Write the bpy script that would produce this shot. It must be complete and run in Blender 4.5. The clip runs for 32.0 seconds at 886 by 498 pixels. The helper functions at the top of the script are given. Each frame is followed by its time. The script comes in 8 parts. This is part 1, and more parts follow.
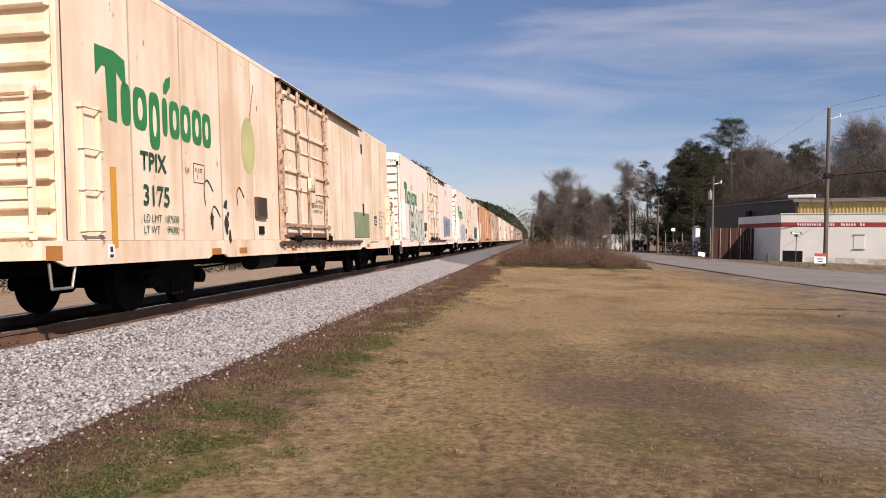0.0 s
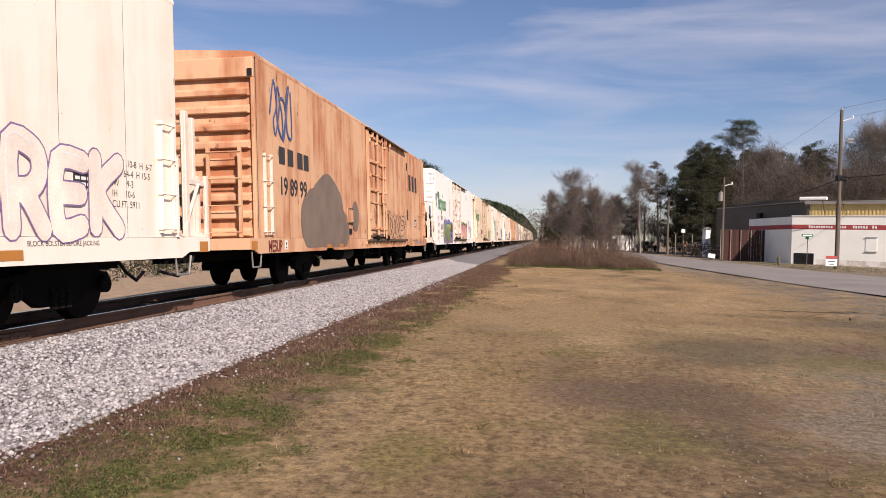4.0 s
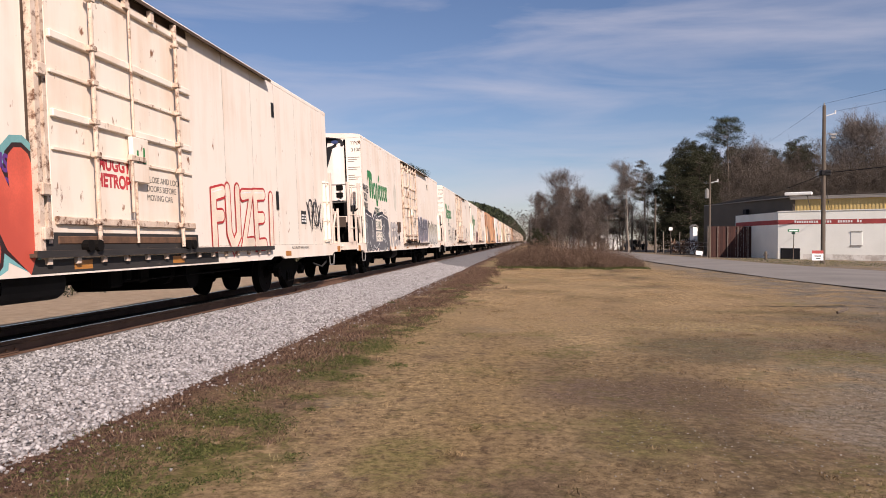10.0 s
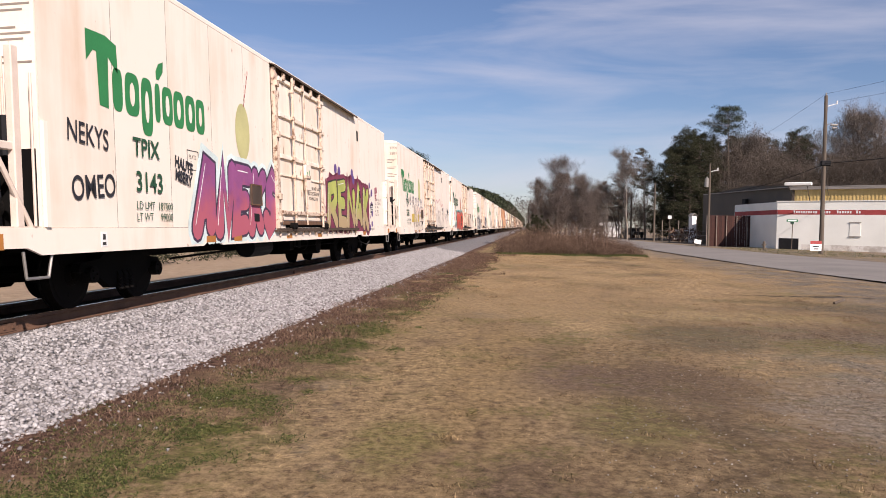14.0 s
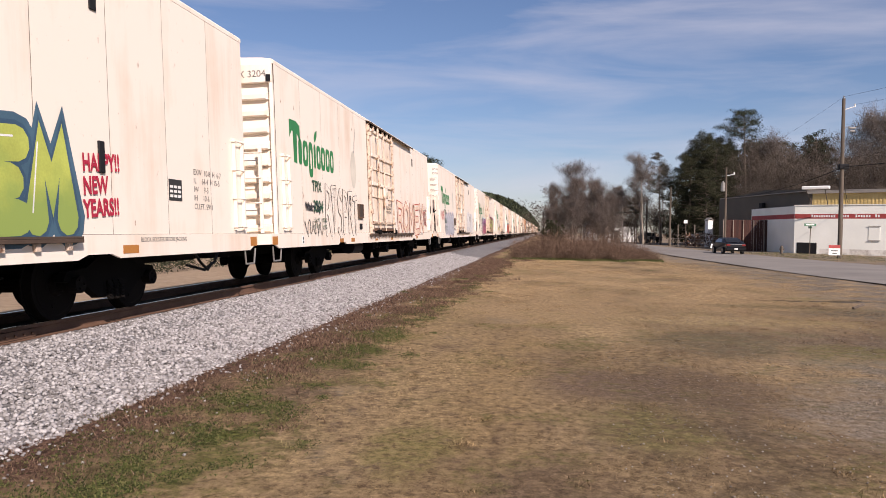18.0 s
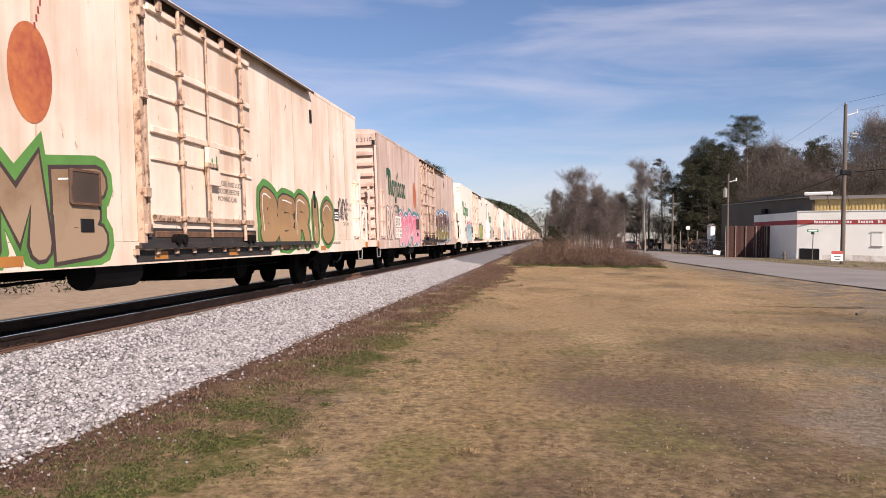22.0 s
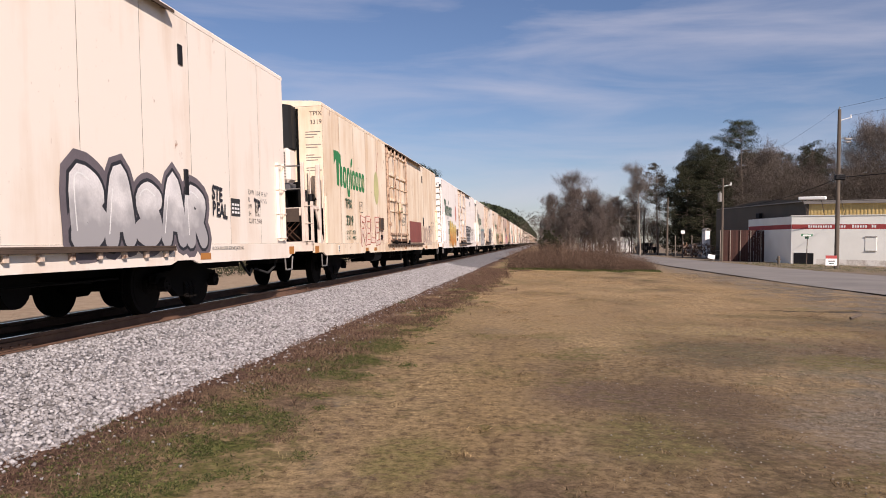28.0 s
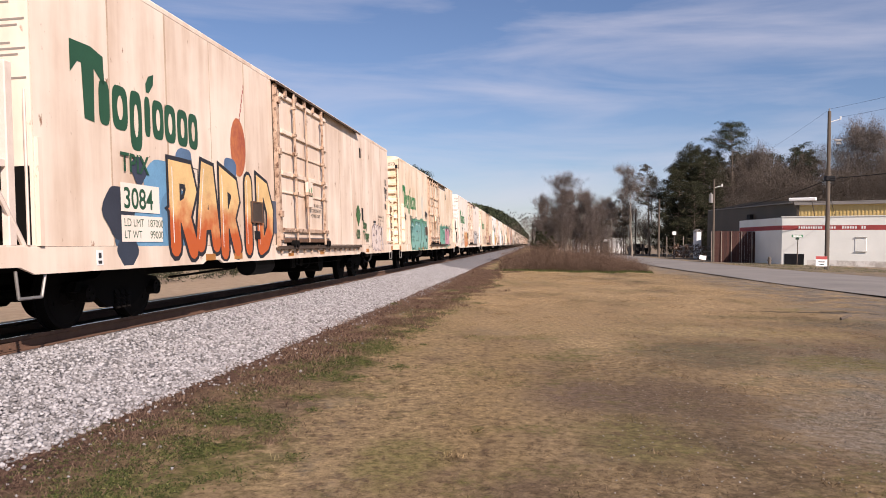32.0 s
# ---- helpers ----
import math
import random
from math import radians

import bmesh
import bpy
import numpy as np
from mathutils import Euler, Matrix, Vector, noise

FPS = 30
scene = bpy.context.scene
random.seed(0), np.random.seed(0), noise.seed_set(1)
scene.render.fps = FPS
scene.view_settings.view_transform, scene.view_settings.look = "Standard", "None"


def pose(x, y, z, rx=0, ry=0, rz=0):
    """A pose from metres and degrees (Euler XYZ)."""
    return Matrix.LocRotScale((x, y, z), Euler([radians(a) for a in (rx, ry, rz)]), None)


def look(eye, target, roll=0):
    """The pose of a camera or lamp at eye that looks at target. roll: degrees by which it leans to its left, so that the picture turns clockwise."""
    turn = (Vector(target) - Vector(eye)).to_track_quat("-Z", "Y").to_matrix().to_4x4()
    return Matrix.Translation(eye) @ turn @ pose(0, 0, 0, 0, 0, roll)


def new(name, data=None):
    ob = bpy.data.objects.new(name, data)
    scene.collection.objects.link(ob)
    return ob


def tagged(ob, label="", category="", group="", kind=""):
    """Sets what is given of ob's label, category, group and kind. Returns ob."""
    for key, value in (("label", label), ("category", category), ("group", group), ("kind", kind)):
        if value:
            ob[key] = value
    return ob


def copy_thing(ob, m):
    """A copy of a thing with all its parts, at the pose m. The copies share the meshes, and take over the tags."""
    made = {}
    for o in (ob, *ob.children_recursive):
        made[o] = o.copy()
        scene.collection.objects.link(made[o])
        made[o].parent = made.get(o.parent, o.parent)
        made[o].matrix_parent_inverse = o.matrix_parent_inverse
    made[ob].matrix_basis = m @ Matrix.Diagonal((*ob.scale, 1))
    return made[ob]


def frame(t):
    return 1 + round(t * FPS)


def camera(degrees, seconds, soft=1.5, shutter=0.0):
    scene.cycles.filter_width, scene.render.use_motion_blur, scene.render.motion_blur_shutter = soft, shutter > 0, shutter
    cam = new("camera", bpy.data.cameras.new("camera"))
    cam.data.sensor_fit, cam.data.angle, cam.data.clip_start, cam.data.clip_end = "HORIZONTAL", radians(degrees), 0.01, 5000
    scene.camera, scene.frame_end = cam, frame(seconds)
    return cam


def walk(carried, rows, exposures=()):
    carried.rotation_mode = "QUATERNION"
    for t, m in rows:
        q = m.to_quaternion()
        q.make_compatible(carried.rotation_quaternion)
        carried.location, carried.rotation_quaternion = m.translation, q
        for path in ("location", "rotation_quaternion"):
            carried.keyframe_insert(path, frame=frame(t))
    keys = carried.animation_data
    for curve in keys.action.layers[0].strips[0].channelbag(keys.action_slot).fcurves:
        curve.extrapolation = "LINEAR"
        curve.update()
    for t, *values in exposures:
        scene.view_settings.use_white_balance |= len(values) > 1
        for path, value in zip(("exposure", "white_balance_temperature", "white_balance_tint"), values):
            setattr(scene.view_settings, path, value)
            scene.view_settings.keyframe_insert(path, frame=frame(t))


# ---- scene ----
# ---- camera and its way: a hand-held camera that stands in one spot ----
cam = camera(61.04, 32.0, soft=0.9, shutter=0.0)
EYE = (0.0, 0.0, 1.67)


def aim(yaw, tilt, roll):
    """Camera turned left by yaw, up by tilt and leaning left by roll, in degrees."""
    return pose(*EYE, 0, 0, yaw) @ pose(0, 0, 0, 90 + tilt) @ pose(0, 0, 0, 0, 0, roll)


# the clip's own exposure drifts a little
EXPOSED = ((0.0, 0.0), (2.0, 0.0), (3.0, 0.15), (5.0, 0.0), (6.0, -0.08), (7.0, -0.12), (8.0, 0.0), (9.0, -0.02), (11.0, -0.05), (13.0, 0.03), (14.0, 0.08), (18.0, 0.02), (20.0, 0.18), (21.0, 0.22), (22.0, 0.22), (23.0, 0.1), (24.0, 0.03), (25.0, -0.12), (28.0, -0.07), (29.0, -0.12), (30.0, 0.02), (31.0, 0.08), (32.0, 0.1))
walk(cam, [(t, aim(*a)) for t, *a in (
    (0, 6.839, -0.873, 0.998), (0.5, 6.898, -0.786, 1.004), (1, 6.916, -0.734, 1.082), (1.5, 6.794, -0.285, 1.310), (2, 7.113, -0.651, 1.088), (2.5, 7.265, -0.936, 1.093),
    (3, 7.312, -0.982, 1.165), (3.5, 7.483, -0.939, 1.419), (5.5, 7.773, -0.904, 1.278), (6, 7.809, -0.766, 0.977), (6.5, 7.830, -0.893, 0.938), (7, 7.979, -1.306, 0.743),
    (7.5, 8.020, -1.396, 0.624), (8, 8.055, -1.323, 0.506), (8.5, 7.305, -0.689, 0.479), (9, 7.369, -0.555, 0.000), (9.5, 7.021, -0.538, 0.083), (10, 6.687, -0.676, 0.160),
    (10.5, 6.717, -0.942, 0.205), (11, 6.964, -1.057, 0.484), (11.5, 7.078, -1.192, 0.468), (12, 7.206, -1.291, 0.756), (12.5, 7.208, -1.378, 0.972), (13, 6.804, -1.538, 1.243),
    (13.5, 6.545, -1.740, 1.105), (14, 6.570, -1.824, 1.012), (14.5, 6.624, -1.922, 1.086), (16.5, 8.045, -1.439, 0.653), (17, 8.126, -1.491, 0.825), (17.5, 8.243, -1.492, 0.796),
    (18, 7.695, -1.427, 0.813), (18.5, 7.073, -1.408, 0.766), (19, 7.294, -1.384, 0.701), (19.5, 7.363, -1.423, 0.618), (20, 7.421, -1.172, 0.500), (20.5, 7.627, -1.060, 0.570),
    (21, 7.735, -1.043, 0.594), (21.5, 7.754, -0.996, 0.688), (22, 7.869, -0.920, 0.692), (22.5, 8.015, -0.894, 0.796), (23, 8.117, -0.827, 0.630), (23.5, 8.207, -0.767, 0.758),
    (24, 8.248, -0.633, 0.835), (24.5, 8.173, -0.533, 0.730), (25, 8.146, -0.534, 0.714), (25.5, 8.108, -0.615, 0.742), (27.5, 7.476, -0.508, 0.896), (28, 7.516, -0.640, 0.818),
    (28.5, 7.481, -0.637, 0.492), (29, 7.374, -0.610, 0.587), (29.5, 7.305, -0.520, 0.558), (30, 7.339, -0.508, 0.671), (30.5, 7.303, -0.522, 0.661), (31, 7.168, -0.503, 0.553),
    (31.5, 6.777, -0.463, 0.672), (32, 6.927, -0.538, 0.770),
)], exposures=[(t, 0.36 + e, 6750 if t < 12 else 6640, 23) for t, e in EXPOSED])

# ---- sky and sun ----
SUN = Vector((0.58, -0.815, 0.0)).normalized() * math.cos(radians(35)) + Vector((0, 0, math.sin(radians(35))))
world = bpy.data.worlds.new("daylight")
scene.world = world
world.use_nodes = True
wn, wl = world.node_tree.nodes, world.node_tree.links
wn.clear()
sky = wn.new("ShaderNodeTexSky")
sky.sky_type, sky.sun_disc = "NISHITA", False
sky.sun_elevation, sky.sun_rotation = radians(35), math.atan2(SUN.x, SUN.y)
sky.air_density, sky.dust_density, sky.ozone_density = 1.0, 0.4, 5.0
where = wn.new("ShaderNodeTexCoord")
# thin cirrus drawn out in long streaks
turn = wn.new("ShaderNodeMapping")
turn.inputs["Rotation"].default_value = (0, radians(-13), radians(-30))
turn.inputs["Scale"].default_value = (1.3, 1.0, 9.0)
streak = wn.new("ShaderNodeTexNoise")
streak.inputs["Scale"].default_value, streak.inputs["Detail"].default_value, streak.inputs["Roughness"].default_value = 1.7, 6, 0.55
streak.inputs["Distortion"].default_value = 0.5
veil = wn.new("ShaderNodeValToRGB")
veil.color_ramp.elements[0].position, veil.color_ramp.elements[1].position = 0.41, 0.78
veil.color_ramp.elements[1].color = (0.56, 0.56, 0.56, 1)
cloudy = wn.new("ShaderNodeMix")
cloudy.data_type = "RGBA"
cloudy.inputs[7].default_value = (7.4, 7.6, 8.2, 1)
back = wn.new("ShaderNodeBackground")
back.inputs["Strength"].default_value = 0.071
out = wn.new("ShaderNodeOutputWorld")
wl.new(where.outputs["Generated"], turn.inputs["Vector"])
wl.new(turn.outputs["Vector"], streak.inputs["Vector"])
wl.new(streak.outputs["Fac"], veil.inputs["Fac"])
wl.new(veil.outputs["Color"], cloudy.inputs[0])
wl.new(sky.outputs["Color"], cloudy.inputs[6])
wl.new(cloudy.outputs[2], back.inputs["Color"])
wl.new(back.outputs["Background"], out.inputs["Surface"])

sun = new("sun", bpy.data.lights.new("sun", "SUN"))
sun.data.energy, sun.data.angle, sun.data.color = 5.0, radians(0.53), (1.0, 0.93, 0.82)
sun.matrix_world = look(SUN * 100, (0, 0, 0))

# ---- materials ----
def paint(name, c1, c2, rough=0.6, scale=3.0, fine=60.0, bump=0.1, metal=0.0, spread=0.5, c3=None, c3_at=0.62, stretch=(1, 1, 1), vary=0.0, spec=0.5, c3_scale=0.6):
    """Two colours mixed by broad and fine noise, a third in patches, fine relief; vary shifts each object's tone a little."""
    m = bpy.data.materials.new(name)
    m.use_nodes = True
    n, l = m.node_tree.nodes, m.node_tree.links
    b = n["Principled BSDF"]
    b.inputs["Roughness"].default_value, b.inputs["Metallic"].default_value = rough, metal
    b.inputs["Specular IOR Level"].default_value = spec
    co = n.new("ShaderNodeTexCoord")
    mp = n.new("ShaderNodeMapping")
    mp.inputs["Scale"].default_value = stretch
    l.new(co.outputs["Object"], mp.inputs["Vector"])
    big, small = n.new("ShaderNodeTexNoise"), n.new("ShaderNodeTexNoise")
    for k, s, d in ((big, scale, 5), (small, fine, 3)):
        k.inputs["Scale"].default_value, k.inputs["Detail"].default_value = s, d
        l.new(mp.outputs["Vector"], k.inputs["Vector"])
    add = n.new("ShaderNodeMath")
    add.operation = "MULTIPLY_ADD"
    l.new(small.outputs["Fac"], add.inputs[0])
    add.inputs[1].default_value = 0.45
    l.new(big.outputs["Fac"], add.inputs[2])
    rp = n.new("ShaderNodeMapRange")
    rp.inputs["From Min"].default_value, rp.inputs["From Max"].default_value = 0.72 - spread / 2, 0.72 + spread / 2
    l.new(add.outputs[0], rp.inputs["Value"])
    mix = n.new("ShaderNodeMix")
    mix.data_type = "RGBA"
    mix.inputs[6].default_value, mix.inputs[7].default_value = (*c1, 1), (*c2, 1)
    l.new(rp.outputs["Result"], mix.inputs[0])
    colour = mix.outputs[2]
    if c3:
        spot = n.new("ShaderNodeTexNoise")
        spot.inputs["Scale"].default_value, spot.inputs["Detail"].default_value, spot.inputs["Roughness"].default_value = scale * c3_scale, 7, 0.65
        l.new(mp.outputs["Vector"], spot.inputs["Vector"])
        sr = n.new("ShaderNodeMapRange")
        sr.inputs["From Min"].default_value, sr.inputs["From Max"].default_value = c3_at, c3_at + 0.12
        l.new(spot.outputs["Fac"], sr.inputs["Value"])
        m3 = n.new("ShaderNodeMix")
        m3.data_type = "RGBA"
        m3.inputs[7].default_value = (*c3, 1)
        l.new(sr.outputs["Result"], m3.inputs[0])
        l.new(colour, m3.inputs[6])
        colour = m3.outputs[2]
    if vary:
        info = n.new("ShaderNodeObjectInfo")
        vr = n.new("ShaderNodeMapRange")
        vr.inputs["To Min"].default_value, vr.inputs["To Max"].default_value = 1 - vary, 1 + vary
        l.new(info.outputs["Random"], vr.inputs["Value"])
        hsv = n.new("ShaderNodeHueSaturation")
        l.new(vr.outputs["Result"], hsv.inputs["Value"])
        l.new(colour, hsv.inputs["Color"])
        colour = hsv.outputs["Color"]
    l.new(colour, b.inputs["Base Color"])
    if bump:
        bp = n.new("ShaderNodeBump")
        bp.inputs["Strength"].default_value, bp.inputs["Distance"].default_value = bump, 0.02
        l.new(add.outputs[0], bp.inputs["Height"])
        l.new(bp.outputs["Normal"], b.inputs["Normal"])
    return m


def islands(name, cols, rough=0.8, trans=0.0):
    """Each separate piece of a mesh takes its own tone from a ramp of colours."""
    m = bpy.data.materials.new(name)
    m.use_nodes = True
    n, l = m.node_tree.nodes, m.node_tree.links
    b = n["Principled BSDF"]
    b.inputs["Roughness"].default_value = rough
    b.inputs["Specular IOR Level"].default_value = 0.25
    g = n.new("ShaderNodeNewGeometry")
    r = n.new("ShaderNodeValToRGB")
    e = r.color_ramp.elements
    while len(e) < len(cols):
        e.new(0.5)
    for i, c in enumerate(cols):
        e[i].position, e[i].color = i / max(1, len(cols) - 1), (*c, 1)
    l.new(g.outputs["Random Per Island"], r.inputs["Fac"])
    l.new(r.outputs["Color"], b.inputs["Base Color"])
    return m


def weathered(name, base, stain, rust, stain_lo, stain_hi, rust_at, rough=0.55):
    """Car paint: base coat, dirt that runs down in long streaks and thickens towards one height, rust specks."""
    m = bpy.data.materials.new(name)
    m.use_nodes = True
    n, l = m.node_tree.nodes, m.node_tree.links
    b = n["Principled BSDF"]
    b.inputs["Roughness"].default_value = rough
    b.inputs["Specular IOR Level"].default_value = 0.35
    co, info = n.new("ShaderNodeTexCoord"), n.new("ShaderNodeObjectInfo")
    shift = n.new("ShaderNodeVectorMath")
    shift.operation = "MULTIPLY_ADD"
    l.new(info.outputs["Random"], shift.inputs[0])
    shift.inputs[1].default_value = (31, 57, 13)
    l.new(co.outputs["Object"], shift.inputs[2])
    run, blot, speck = (n.new("ShaderNodeTexNoise") for _ in range(3))
    for k, s, sc, d in ((run, 2.2, (1, 1.0, 0.12), 6), (blot, 0.45, (1, 1, 1), 5), (speck, 5.0, (1, 1, 0.55), 8)):
        mp = n.new("ShaderNodeMapping")
        mp.inputs["Scale"].default_value = sc
        l.new(shift.outputs[0], mp.inputs["Vector"])
        l.new(mp.outputs["Vector"], k.inputs["Vector"])
        k.inputs["Scale"].default_value, k.inputs["Detail"].default_value, k.inputs["Roughness"].default_value = s, d, 0.6
    tot = n.new("ShaderNodeMath")
    tot.operation = "MULTIPLY"
    l.new(run.outputs["Fac"], tot.inputs[0])
    l.new(blot.outputs["Fac"], tot.inputs[1])
    r1 = n.new("ShaderNodeMapRange")
    r1.inputs["From Min"].default_value, r1.inputs["From Max"].default_value = stain_lo, stain_hi
    l.new(tot.outputs[0], r1.inputs["Value"])
    m1 = n.new("ShaderNodeMix")
    m1.data_type = "RGBA"
    m1.inputs[6].default_value, m1.inputs[7].default_value = (*base, 1), (*stain, 1)
    l.new(r1.outputs["Result"], m1.inputs[0])
    r2 = n.new("ShaderNodeMapRange")
    r2.inputs["From Min"].default_value, r2.inputs["From Max"].default_value = rust_at, rust_at + 0.06
    l.new(speck.outputs["Fac"], r2.inputs["Value"])
    m2 = n.new("ShaderNodeMix")
    m2.data_type = "RGBA"
    m2.inputs[7].default_value = (*rust, 1)
    l.new(r2.outputs["Result"], m2.inputs[0])
    l.new(m1.outputs[2], m2.inputs[6])
    dots = n.new("ShaderNodeTexNoise")
    dots.inputs["Scale"].default_value, dots.inputs["Detail"].default_value, dots.inputs["Roughness"].default_value = 16, 4, 0.7
    l.new(shift.outputs[0], dots.inputs["Vector"])
    r3 = n.new("ShaderNodeMapRange")
    r3.inputs["From Min"].default_value, r3.inputs["From Max"].default_value = 0.685, 0.75
    l.new(dots.outputs["Fac"], r3.inputs["Value"])
    m3 = n.new("ShaderNodeMix")
    m3.data_type = "RGBA"
    m3.inputs[7].default_value = (*[0.5 * (u + v) for u, v in zip(stain, rust)], 1)
    l.new(r3.outputs["Result"], m3.inputs[0])
    l.new(m2.outputs[2], m3.inputs[6])
    l.new(m3.outputs[2], b.inputs["Base Color"])
    bp = n.new("ShaderNodeBump")
    bp.inputs["Strength"].default_value, bp.inputs["Distance"].default_value = 0.08, 0.02
    l.new(speck.outputs["Fac"], bp.inputs["Height"])
    l.new(bp.outputs["Normal"], b.inputs["Normal"])
    return m


def plain(name, c, rough=0.6, metal=0.0, amount=0.25):
    return paint(name, tuple(v * (1 - amount) for v in c), tuple(min(1, v * (1 + amount)) for v in c), rough, 2.0, 40.0, 0.05, metal)


